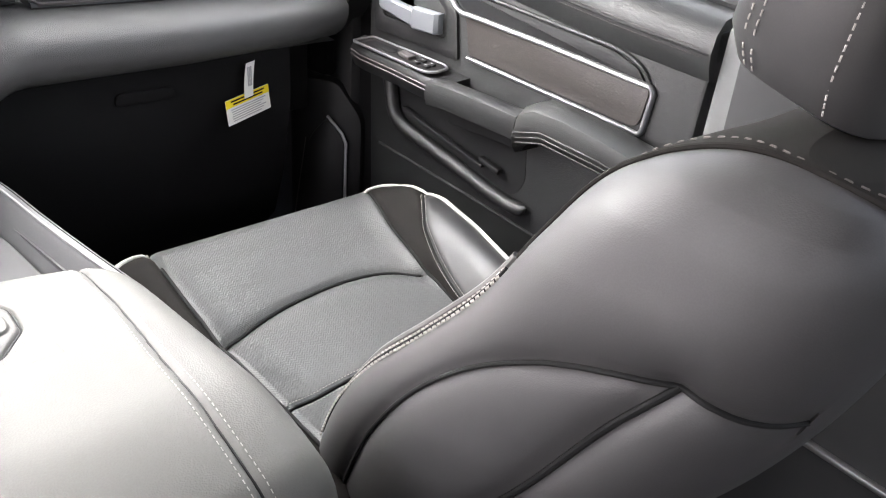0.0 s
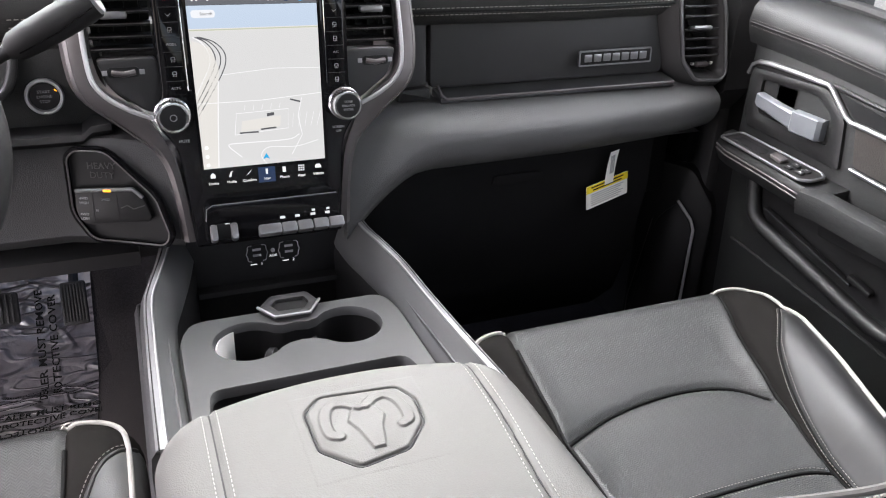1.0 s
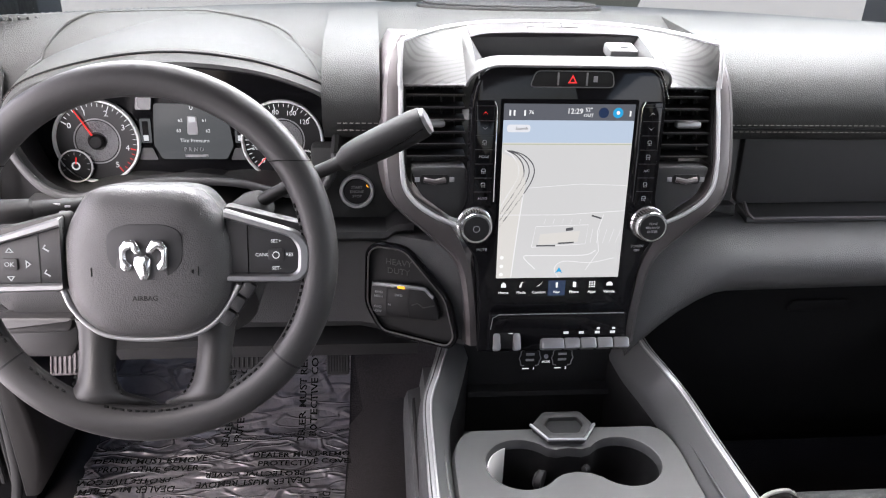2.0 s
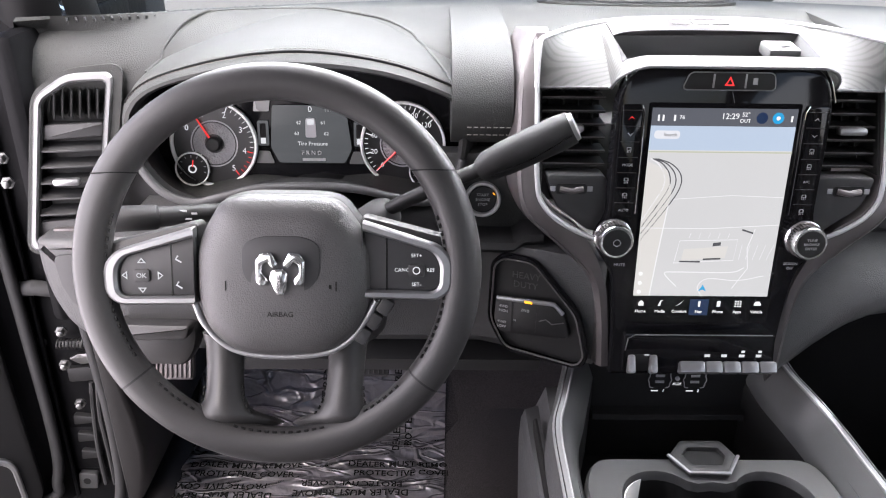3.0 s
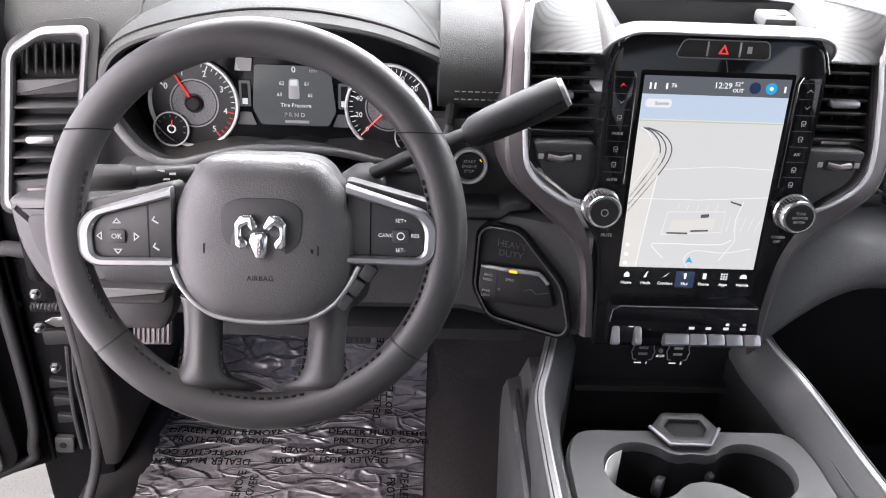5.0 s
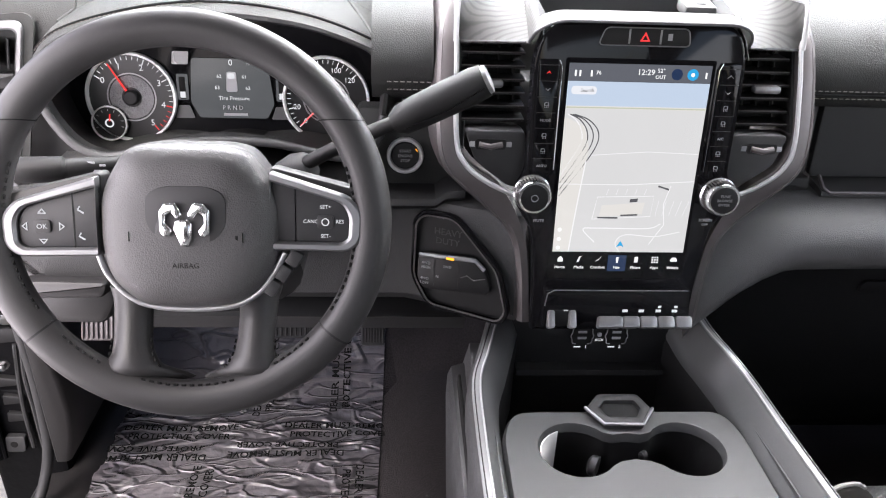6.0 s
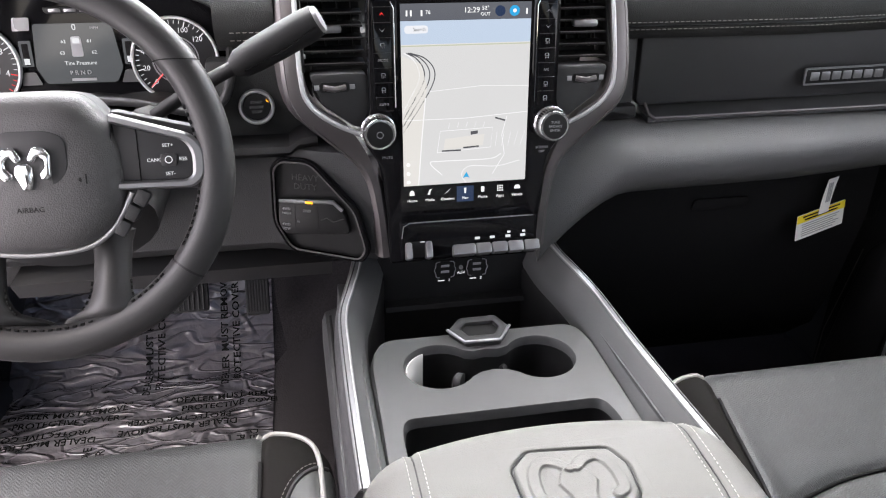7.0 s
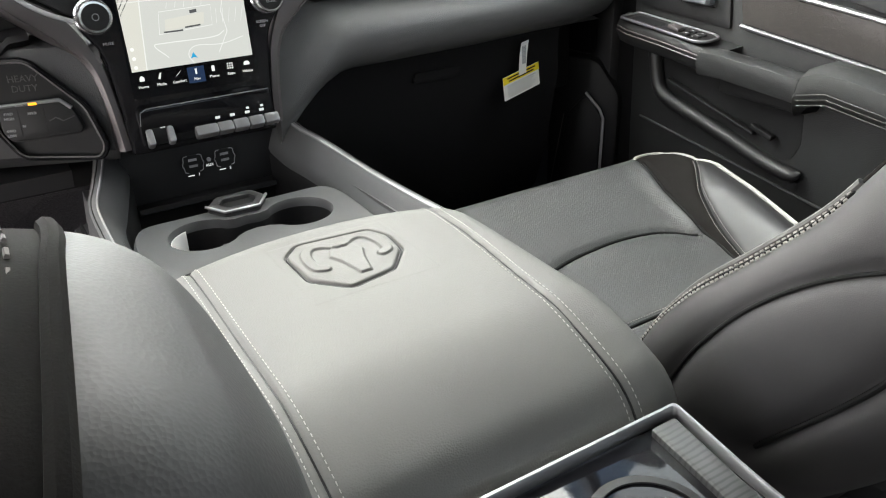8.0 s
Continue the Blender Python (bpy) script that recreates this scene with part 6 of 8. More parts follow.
u_line = spline([wq(*p) for p in ((352, 480), (366, 516), (397, 552), (436, 572), (507, 579), (584, 572), (628, 549), (656, 514), (678, 474))], 6)
part("lower_trim", tube([W @ Vector((*p, 0.005)) for p in u_line], 0.0032, 10, flat=0.9), SILVER, wheel, "satin silver lower trim line")
for k in range(3):
    t = k / 2
    part("side_key", box((0.0160, 0.0135, 0.012), W @ Matrix.Translation((*wq(694 - 41 * t, 485 + 54 * t), 0.001)) @ pose(0, 0, 0, 0, 0, 57), 0.003), PLASTIC, wheel, "grey side key")
# twin lower spokes
for s in (-1, 1):
    c0 = (0.0005 + s * 0.0600, wq(0, 575)[1])
    c1 = (0.0020 + s * 0.0560, wq(0, 716)[1])
    secs = []
    for t, wd, w in ((-0.15, 0.022, -0.034), (0.0, 0.0190, -0.031), (0.25, 0.0180, -0.024), (0.5, 0.0178, -0.015), (0.66, 0.0195, -0.009), (0.78, 0.0240, -0.005), (0.86, 0.0290, -0.006), (0.93, 0.0370, -0.011), (1.01, 0.047, -0.018), (1.08, 0.052, -0.024)):
        x, y = c0[0] + (c1[0] - c0[0]) * t, c0[1] + (c1[1] - c0[1]) * t
        sec = []
        for a in np.linspace(0, 2 * math.pi, 20, endpoint=False):
            u = x + wd * math.cos(a)
            k = min(1.0, (R0 - 0.004) / math.hypot(u, y))
            sec.append(W @ Vector((u * k, y * k, w + 0.015 * math.sin(a) + 0.003 * math.sin(a) ** 3)))
        secs.append(sec)
    part("lower_spoke", loft(secs), SMOOTH_LEATHER, wheel, "black lower spoke")
    for edge in (-1, 1):
        path = [W @ Vector((c0[0] + (c1[0] - c0[0]) * t + edge * wd, c0[1] + (c1[1] - c0[1]) * t, w + 0.006)) for t, wd, w in ((0.45, 0.0180, -0.017), (0.66, 0.0195, -0.009), (0.78, 0.0240, -0.005), (0.86, 0.0290, -0.006))]
        part("rim_stitching", stitches(path, W.to_3x3() @ Vector((0, 0, 1)), 0.0065, 0.0040, 0.0010), INK, wheel, "black cross stitching")
part("column_collar", lathe([(0.055, -0.13), (0.055, -0.05), (0.045, -0.04)], W, 32), DARK, wheel)

# ---- stalks ----
shifter = thing("gear_selector", "black column gear selector with ribbed grip and chrome end", "gear lever", (-0.36, 0.0, 0.68))
p0, p1, p2 = Vector((-0.372, 0.015, 0.695)), Vector((-0.258, -0.038, 0.770)), Vector((-0.174, -0.047, 0.816))
part("lever", tube(spline([p0, p0.lerp(p1, 0.5) + Vector((0, -0.006, 0.004)), p1, p1.lerp(p2, 0.2)], 6), 0.0078, 12), DARK, shifter, "black metal lever")
ax = (p2 - p1)
gp = [p1 - ax * 0.10, p1, p1 + ax * 0.2, p1 + ax * 0.55, p1 + ax * 0.85, p1 + ax * 0.98]
part("grip", tube(gp, [0.010, 0.0155, 0.0175, 0.0182, 0.0180, 0.0165], 20), DARK, shifter, "black grip")
part("end_cap", tube([p1 + ax * 0.97, p1 + ax * 1.02], [0.0150, 0.0140], 20), SILVER, shifter, "silver end button")
part("grip_seam", tube([p1 + Vector((0.004, -0.0172, -0.004)), p1 + ax * 0.5 + Vector((0.002, -0.0182, -0.006)), p1 + ax * 0.9 + Vector((0.004, -0.0175, 0.0))], 0.0008, 6), GLOSS, shifter)
boot = lathe([(0.024, -0.02), (0.022, 0.0), (0.016, 0.012), (0.009, 0.016)], frame_at((-0.368, 0.015, 0.692), (1, 0, -1), (0, 1, 0.3)), 24)
part("boot", boot, RUBBER, shifter)
stalk = thing("turn_signal_stalk", "black turn signal stalk with printed symbols", "stalk", (-0.52, -0.02, 0.72))
part("arm", tube([(-0.50, -0.01, 0.708), (-0.555, -0.035, 0.714), (-0.595, -0.048, 0.715)], [0.009, 0.010, 0.0105], 14), DARK, stalk)
part("end", tube([(-0.595, -0.048, 0.715), (-0.598, -0.049, 0.715), (-0.640, -0.060, 0.717), (-0.643, -0.061, 0.717)], [0.010, 0.0128, 0.0135, 0.0115], 16), DARK, stalk, "twist end")
for dx, dzz, w in ((0.0, 0.005, 0.010), (0.014, 0.004, 0.006), (0.006, -0.003, 0.008), (-0.018, 0.002, 0.006)):
    part("symbol", box((w, 0.001, 0.0022), pose(-0.572 + dx, -0.0475 + 0.30 * -dx, 0.7165 + dzz, -10), 0.0004), DIM_LEGEND, stalk)

# ---- pedals ----


def pedal(name, label, m, w, h, n, mat=RUBBER):
    p = thing(name, label, "pedal", m.translation)
    part("pad", box((w, h, 0.014), m, 0.005), mat, p)
    for k in range(n):
        part("rib", box((0.0035, h * 0.86, 0.004), m @ Matrix.Translation((-w * 0.42 + w * 0.84 * k / (n - 1), 0, 0.0085)), 0.001), mat, p)
    part("arm", tube([m @ Vector((0, h * 0.2, -0.01)), m @ Vector((0, h * 0.8, -0.05)), m @ Vector((0, h * 1.6, -0.03))], 0.009, 8), DARK, p)


pedal("parking_brake_pedal", "ribbed parking brake pedal", frame_at((-0.718, 0.246, 0.342), (1, 0, 0), (0, 0.45, 1)), 0.062, 0.062, 8, SATIN)
pedal("accelerator_pedal", "black ribbed accelerator pedal", frame_at((-0.305, 0.50, 0.172), (1, 0, 0), (0, 0.65, 1)), 0.046, 0.085, 8)
pedal("brake_pedal", "black ribbed brake pedal", frame_at((-0.455, 0.47, 0.195), (1, 0, 0), (0, 0.6, 1)), 0.12, 0.06, 12)

# ---- centre console ----
console = thing("centre_console", "dark grey centre console with silver rails and twin cup holders", "console", (0, -0.35, 0.05))
side_prof = [(-0.145, 0.03), (-0.172, 0.10), (-0.168, 0.34), (-0.166, 0.43), (-0.150, 0.43), (-0.146, 0.05), (0.146, 0.05), (0.150, 0.43), (0.166, 0.43), (0.168, 0.34), (0.172, 0.10), (0.145, 0.03)]
part("body", loft([[(x, y, z if z < 0.35 else z + dz) for x, z in side_prof] for y, dz in ((0.13, -0.10), (0.03, 0.02), (-0.05, 0.005), (-0.36, 0.02), (-0.72, 0.0), (-0.80, -0.05))]), CONSOLE_SKIN, console, "dark grey console body")
low_side = [[(x, y, z) for x, z in ((-0.168, 0.386), (-0.184, 0.380), (-0.189, 0.366), (-0.190, 0.330), (-0.182, 0.14), (-0.166, 0.05), (-0.150, 0.05), (-0.150, 0.386))] for y in (0.075, 0.03, -0.2, -0.45, -0.62)]
part("side_panel", loft(low_side), CONSOLE_SKIN, console, "dark lower console panel")
part("side_slot", prism(rounded([(-0.40, 0.388), (0.010, 0.390), (0.022, 0.402), (0.010, 0.416), (-0.40, 0.418)], 0.006), 0.003, frame_at((-0.1775, 0, 0), (0, 1, 0), (0, 0, 1)) @ pose(0, 0, 0, 0, 180, 0) @ Matrix.Diagonal((-1, 1, 1, 1)), 0.001), INK, console, "black slot along the console side")
for s in (-1, 1):
    rp = spline([(s * 0.128, 0.060, 0.497), (s * 0.140, 0.022, 0.480), (s * 0.153, -0.022, 0.472), (s * 0.166, -0.068, 0.462), (s * 0.169, -0.16, 0.461), (s * 0.170, -0.27, 0.466), (s * 0.170, -0.375, 0.474)], 6)
    inner_r, outer_r, cap_r, bin_r = [], [], [], []
    for x, y, z in rp:
        inner_r.append([(x - s * 0.006, y, z - 0.0005), (x - s * 0.012, y, z - 0.008), (x - s * 0.024, y, z - 0.034), (x - s * 0.029, y, z - 0.048), (x - s * 0.026, y, z - 0.060), (x - s * 0.004, y, z - 0.060)])
        outer_r.append([(x + s * 0.010, y, z - 0.20), (x + s * 0.012, y, z - 0.03), (x + s * 0.0105, y, z - 0.008), (x + s * 0.006, y, z - 0.0008), (x + s * 0.0025, y, z - 0.0008), (x + s * 0.0025, y, z - 0.20)])
        cap_r.append([(x + s * 0.0060, y, z - 0.003), (x + s * 0.0058, y, z + 0.0004), (x + s * 0.0046, y, z + 0.0014), (x - s * 0.0026, y, z + 0.0018), (x - s * 0.0050, y, z + 0.0006), (x - s * 0.0060, y, z - 0.003)])
        if y > -0.10:
            bin_r.append([(x - s * 0.026, y, z - 0.052), (x - s * 0.030, y, z - 0.060), (x - s * 0.030, y, 0.30), (x - s * 0.010, y, 0.30), (x - s * 0.010, y, z - 0.052)])
    rail = part("rail", loft(inner_r), RAIL_GREY, console, "grey console rail")
    part("rail_side", loft(outer_r), CONSOLE_SKIN, rail, "dark outer face")
    part("rail_cap", loft(cap_r), SILVER, rail, "bright silver rail cap")
    part("rail_line", tube([(x + s * 0.0026, y, z + 0.0014) for x, y, z in rp], 0.0008, 6), DARK, rail, "dark line in the rail cap")
    part("rail_edge", tube([(x - s * 0.0040, y, z + 0.0012) for x, y, z in rp], 0.0012, 6), LIT_SILVER, rail, "bright inner edge")
    part("bin_side", loft(bin_r), DARK, console, "black bin side")

# bin wall with charging ports
back_y = 0.048
part("bin_wall", box((0.27, 0.012, 0.24), pose(0.0, back_y + 0.010, 0.40, -3), 0.004), DARK, console, "black bin wall")
part("bin_ledge", loft([[(x, back_y + 0.006, 0.404), (x, back_y - 0.012, 0.402), (x, back_y - 0.014, 0.395), (x, back_y + 0.006, 0.385)] for x in np.linspace(-0.10, 0.10, 5)]), DARK, console)
part("bin_floor", box((0.27, 0.14, 0.01), pose(0, -0.01, 0.32), 0.003), DARK, console)
PT = frame_at((0.0, back_y + 0.0035, 0.448), (1, 0, 0), (0, 0.05, 1))
for k, x in ((1, -0.014), (2, 0.032)):
    po = rounded([(x - 0.013, -0.011), (x + 0.013, -0.011), (x + 0.015, 0.0), (x + 0.013, 0.013), (x - 0.013, 0.013), (x - 0.015, 0.0)], 0.004)
    port = part("charging_port", prism(po, 0.002, PT), DARK, console, "charging port outlined in white")
    for e in (-1, 1):
        pth = spline([(x + e * 0.007, 0.013), (x + e * 0.0125, 0.0115), (x + e * 0.0135, 0.005), (x + e * 0.0152, 0.0), (x + e * 0.0135, -0.005), (x + e * 0.0125, -0.0105), (x + e * 0.008, -0.012)], 4)
        part("port_outline", tube([PT @ Vector((*p, 0.0026)) for p in pth], 0.0007, 6), DIM_LEGEND, port)
    for z in (-0.003, 0.006):
        part("socket", box((0.012, 0.0038, 0.001), PT @ Matrix.Translation((x, z, 0.0023)), 0.0006), DIM_LEGEND, port)
    words(str(k), 0.006, PT @ Matrix.Translation((x + 0.006, -0.0165, 0.0025)), LEGEND, port)
    part("port_mark", tube([PT @ Vector((x - 0.010, -0.0165, 0.0025)), PT @ Vector((x - 0.001, -0.0165, 0.0025))], 0.0008, 6), LEGEND, port)
words("AUX", 0.0055, PT @ Matrix.Translation((0.009, -0.006, 0.0025)), LEGEND, console)
part("aux_socket", lathe([(0.003, 0), (0.003, 0.002), (0.002, 0.0022)], PT @ Matrix.Translation((0.009, 0.002, 0.001)), 16), DIM_LEGEND, console)

# cup holder plate with one figure-of-eight opening and a bin behind it
plate_o = rounded([(-0.122, -0.080), (0.130, -0.080), (0.140, -0.12), (0.141, -0.40), (-0.141, -0.40), (-0.137, -0.12)], [0.02, 0.02, 0.03, 0.001, 0.001, 0.03], 4)
cupL, cupR, rc = (-0.058, -0.143), (0.067, -0.143), 0.044


def cup_edge(n):
    """The outline of the twin opening, anticlockwise."""
    pts = []
    for a in np.radians(np.linspace(-142, 142, n)):
        pts.append((cupR[0] + rc * math.cos(a), cupR[1] + rc * math.sin(a)))
    pts += [(0.020, -0.120), (0.004, -0.117), (-0.012, -0.120)]
    for a in np.radians(np.linspace(38, 322, n)):
        pts.append((cupL[0] + rc * math.cos(a), cupL[1] + rc * math.sin(a)))
    pts += [(-0.012, -0.163), (0.004, -0.160), (0.020, -0.163)]
    return pts


hole = cup_edge(26)
bin_hole = rounded([(-0.115, -0.232), (0.112, -0.232), (0.120, -0.26), (0.120, -0.36), (-0.120, -0.36), (-0.120, -0.26)], [0.02, 0.02, 0.015, 0.01, 0.01, 0.015])


def holed_plate(outer, holes, z, depth, lip):
    """A plate with holes, its hole edges rounded over by lip."""
    bm = bmesh.new()

    def add(pts, zz):
        vs = [bm.verts.new((p[0], p[1], zz)) for p in pts]
        es = [bm.edges.new((vs[i], vs[(i + 1) % len(vs)])) for i in range(len(vs))]
        return vs, es

    def wall(a, b):
        for i in range(len(a)):
            bm.faces.new((a[i], a[(i + 1) % len(a)], b[(i + 1) % len(b)], b[i]))

    vo, eo = add(outer, z)
    loops = [add(h, z) for h in holes]
    bmesh.ops.triangle_fill(bm, use_beauty=True, use_dissolve=False, edges=eo + [e for _, es in loops for e in es])
    c = np.mean(np.array(outer), 0)
    low = [bm.verts.new((c[0] + (p[0] - c[0]) * 1.02, c[1] + (p[1] - c[1]) * 1.02, z - 0.006)) for p in outer]
    lower_v = [bm.verts.new((c[0] + (p[0] - c[0]) * 1.03, c[1] + (p[1] - c[1]) * 1.02, z - depth)) for p in outer]
    wall(vo, low)
    wall(low, lower_v)
    for (vh, _), h in zip(loops, holes):
        hc = np.mean(np.array(h), 0)
        a = [bm.verts.new((p[0] + (hc[0] - p[0]) * 0.012, p[1] + (hc[1] - p[1]) * 0.03, z - lip)) for p in h]
        b = [bm.verts.new((p[0] + (hc[0] - p[0]) * 0.02, p[1] + (hc[1] - p[1]) * 0.05, z - depth)) for p in h]
        wall(vh, a)
        wall(a, b)
    return bm


cups = part("cup_holder_plate", holed_plate(plate_o, [hole, bin_hole], 0.4265, 0.012, 0.003), PLATE, console, "grey cup holder plate with twin opening")
cup_in = []
for z, k in ((0.418, 1.0), (0.36, 0.98), (0.335, 0.96)):
    c = np.array((0.0045, -0.143))
    cup_in.append([(*(c + (np.array(p) - c) * k), z) for p in cup_edge(26)])
bm = loft(cup_in, cap=False)
bm.faces.new([v for v in bm.verts][-len(hole):])
part("cup_liner", bm, DARK, cups, "black cup liner")
bm = loft([[(x, y, z) for x, y in bin_hole] for z in (0.42, 0.30)], cap=False)
bm.faces.new([v for v in bm.verts][-len(bin_hole):])
part("bin_liner", bm, DARK, cups, "black storage bin")
part("cup_grip", lathe([(0.013, 0.0), (0.012, 0.008), (0.008, 0.011)], frame_at((-0.0265, -0.128, 0.385), (-0.6, -1, 0), (0, 0, 1)), 20), RUBBER, cups)
part("cup_grip", lathe([(0.006, 0.0), (0.005, 0.006), (0.003, 0.007)], frame_at((0.030, -0.118, 0.395), (0.7, -1, 0), (0, 0, 1)), 16), RUBBER, cups)
slip = [[(cupL[0] + 0.041 * math.cos(a), cupL[1] + 0.041 * math.sin(a), z) for z in (0.419, 0.345)] for a in np.radians(np.linspace(112, 176, 9))]
vs = [p for r in slip for p in r] + [(p[0] * 0.985 - 0.0009, p[1], p[2]) for r in slip for p in r]
bm = bmesh.new()
rows = [[bm.verts.new(p) for p in (r[0], r[1], (r[1][0] + 0.0012, r[1][1], r[1][2]), (r[0][0] + 0.0012, r[0][1], r[0][2]))] for r in slip]
for a, b in zip(rows, rows[1:]):
    for j in range(4):
        bm.faces.new((a[j], a[(j + 1) % 4], b[(j + 1) % 4], b[j]))
bm.faces.new(rows[0])
bm.faces.new(rows[-1])
tagged(part("paper_slip", bm, PAPER), "white paper slip standing in the cup holder", "paper")
# silver-edged latch in front of the cups
lo = rounded([(-0.036, -0.082), (-0.016, -0.055), (0.032, -0.055), (0.043, -0.084), (0.025, -0.111), (-0.019, -0.110)], 0.005)
li = rounded([(-0.020, -0.080), (-0.011, -0.067), (0.026, -0.067), (0.030, -0.082), (0.021, -0.098), (-0.013, -0.097)], 0.003)
LT = pose(0, 0, 0.4262)
latch = part("tray_latch", frame_ring(lo, li, 0.0075, LT, rim=0.0015), PLASTIC, console, "grey latch loop with silver edge")
part("latch_edge", tube([(-0.037, -0.081, 0.4345), (-0.020, -0.1105, 0.4340), (0.025, -0.1115, 0.4340), (0.044, -0.083, 0.4345)], 0.0021, 8), SILVER, latch)
part("latch_pad", prism(li, 0.002, LT), DARK, latch)

# padded lid with embossed badge


def lid_top(x, y):
    return 0.506 - 0.9 * np.abs(x) ** 2.6 * 1.0 - 1.3 * np.maximum(0, -(y + 0.585)) ** 1.65 - 0.25 * np.maximum(0, y + 0.44) ** 1.7


EM = rounded([(-0.047, -0.405), (-0.029, -0.386), (0.045, -0.393), (0.056, -0.416), (0.053, -0.450), (0.028, -0.481), (-0.018, -0.490), (-0.046, -0.459)], 0.006)


def inside(x, y, poly):
    p = np.array(poly)
    r = np.zeros(np.shape(x), bool)
    j = len(p) - 1
    for i in range(len(p)):
        c = ((p[i, 1] > y) != (p[j, 1] > y)) & (x < (p[j, 0] - p[i, 0]) * (y - p[i, 1]) / (p[j, 1] - p[i, 1] + 1e-12) + p[i, 0])
        r ^= c
        j = i
    return r


HORN_R = spline([(0.007, -0.416), (0.016, -0.407), (0.028, -0.404), (0.037, -0.412), (0.041, -0.428), (0.040, -0.444), (0.033, -0.449)], 5)
HORN_L = [(0.008 - p[0], p[1]) for p in HORN_R]
SNOUT = [(-0.008, -0.418), (0.004, -0.412), (0.016, -0.418), (0.022, -0.432), (0.016, -0.446), (0.010, -0.474), (-0.002, -0.474), (-0.008, -0.446), (-0.014, -0.432)]


def emboss(x, y):
    ring = near(x, y, list(EM) + [EM[0]])
    z = -0.0040 * np.exp(-((ring / 0.0015) ** 2)) + np.where(inside(x, y, EM), 0.0010 * np.clip(ring / 0.004, 0, 1), 0)
    horn = np.minimum(near(x, y, HORN_R), near(x, y, HORN_L))
    z = z + 0.0022 * np.clip((0.0058 - horn) / 0.0013, 0, 1)
    sn = inside(x, y, SNOUT)
    z = z + np.where(sn, 0.0022 * np.clip(near(x, y, SNOUT + [SNOUT[0]]) / 0.0014, 0, 1), 0)
    return z


SEAM_L = [(-0.127, -0.34), (-0.127, -0.52), (-0.126, -0.74)]
SEAM_R = [tuple(p) for p in spline([(0.131, -0.34), (0.128, -0.45), (0.118, -0.55), (0.113, -0.64), (0.114, -0.74)], 6)]
lid_pads, lid_at = pad(-0.180, 0.180, -0.714, -0.353, lid_top, 0.038, 0.43, corner=0.045, step=0.0027, seams=[(SEAM_L, 0.0022, 0.0035), (SEAM_R, 0.0022, 0.0035)])


def bow(x, y):
    """The lid's front edge bows forward in its middle."""
    return 0.024 * np.maximum(0.0, 1 - (x / 0.172) ** 2) * np.clip((y + 0.50) / 0.12, 0.0, 1.0)


def lid_skin(x, y):
    """Height of the bowed lid."""
    y0 = y
    for _ in range(8):
        y0 = y - bow(x, y0)
    return lid_top(x, y0)


for key in lid_pads:
    for v in lid_pads[key][0]:
        v.y += float(bow(v.x, v.y))
lid_v, lid_f = lid_pads[0]
lid_pads[0] = (lid_v, [f for f in lid_f if not all(-0.056 < lid_v[k].x < 0.064 and -0.498 < lid_v[k].y < -0.382 for k in f)])
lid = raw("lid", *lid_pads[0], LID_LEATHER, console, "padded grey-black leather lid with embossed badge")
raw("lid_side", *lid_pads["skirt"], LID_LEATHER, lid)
gx, gy = np.meshgrid(np.linspace(-0.060, 0.068, 160), np.linspace(-0.502, -0.378, 150), indexing="ij")
edge_d = np.minimum(np.minimum(gx + 0.060, 0.068 - gx), np.minimum(gy + 0.502, -0.378 - gy))
gz = lid_skin(gx, gy) + emboss(gx, gy) + 0.0003 - 0.0006 * np.clip(1 - edge_d / 0.004, 0, 1)
bv = np.stack([gx, gy, gz], -1).reshape(-1, 3)
bf = [(i * 150 + j, (i + 1) * 150 + j, (i + 1) * 150 + j + 1, i * 150 + j + 1) for i in range(159) for j in range(149)]
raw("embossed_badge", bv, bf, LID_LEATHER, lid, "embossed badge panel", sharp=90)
for s in (-1, 1):
    seam = SEAM_L if s < 0 else SEAM_R
    seam_y, seam_x = [-p[1] for p in seam], [p[0] for p in seam]
    for off in (-0.0068, 0.0068):
        pts = [lid_at(float(np.interp(0.356 + 0.356 * t, seam_y, seam_x)) + off, -0.356 - 0.356 * t) + Vector((0, 0, 0.0002)) for t in np.linspace(0, 1, 60)]
        pts = [p + Vector((0, float(bow(p.x, p.y)), 0)) for p in pts]
        part("stitching", stitches(pts, (0, 0, 1), 0.0056, 0.0033, 0.0004), THREAD, lid, "pale double stitching")

    pts = [lid_at(float(np.interp(0.356 + 0.352 * t, seam_y, seam_x)), -0.356 - 0.352 * t) + Vector((0, 0, 0.0001)) for t in np.linspace(0, 1, 60)]
    part("lid_seam", tube([p + Vector((0, float(bow(p.x, p.y)), 0)) for p in pts], 0.0013, 6), DARK, lid)
# A dark rod in the groove stands in for the shadow there.
ring_pts = [(float(p[0]), float(p[1]), float(lid_skin(np.array(p[0]), np.array(p[1]))) - 0.0020) for p in EM]
part("badge_groove", tube(ring_pts, 0.0011, 6, closed=True), DARK, lid, "dark groove round the embossed badge")

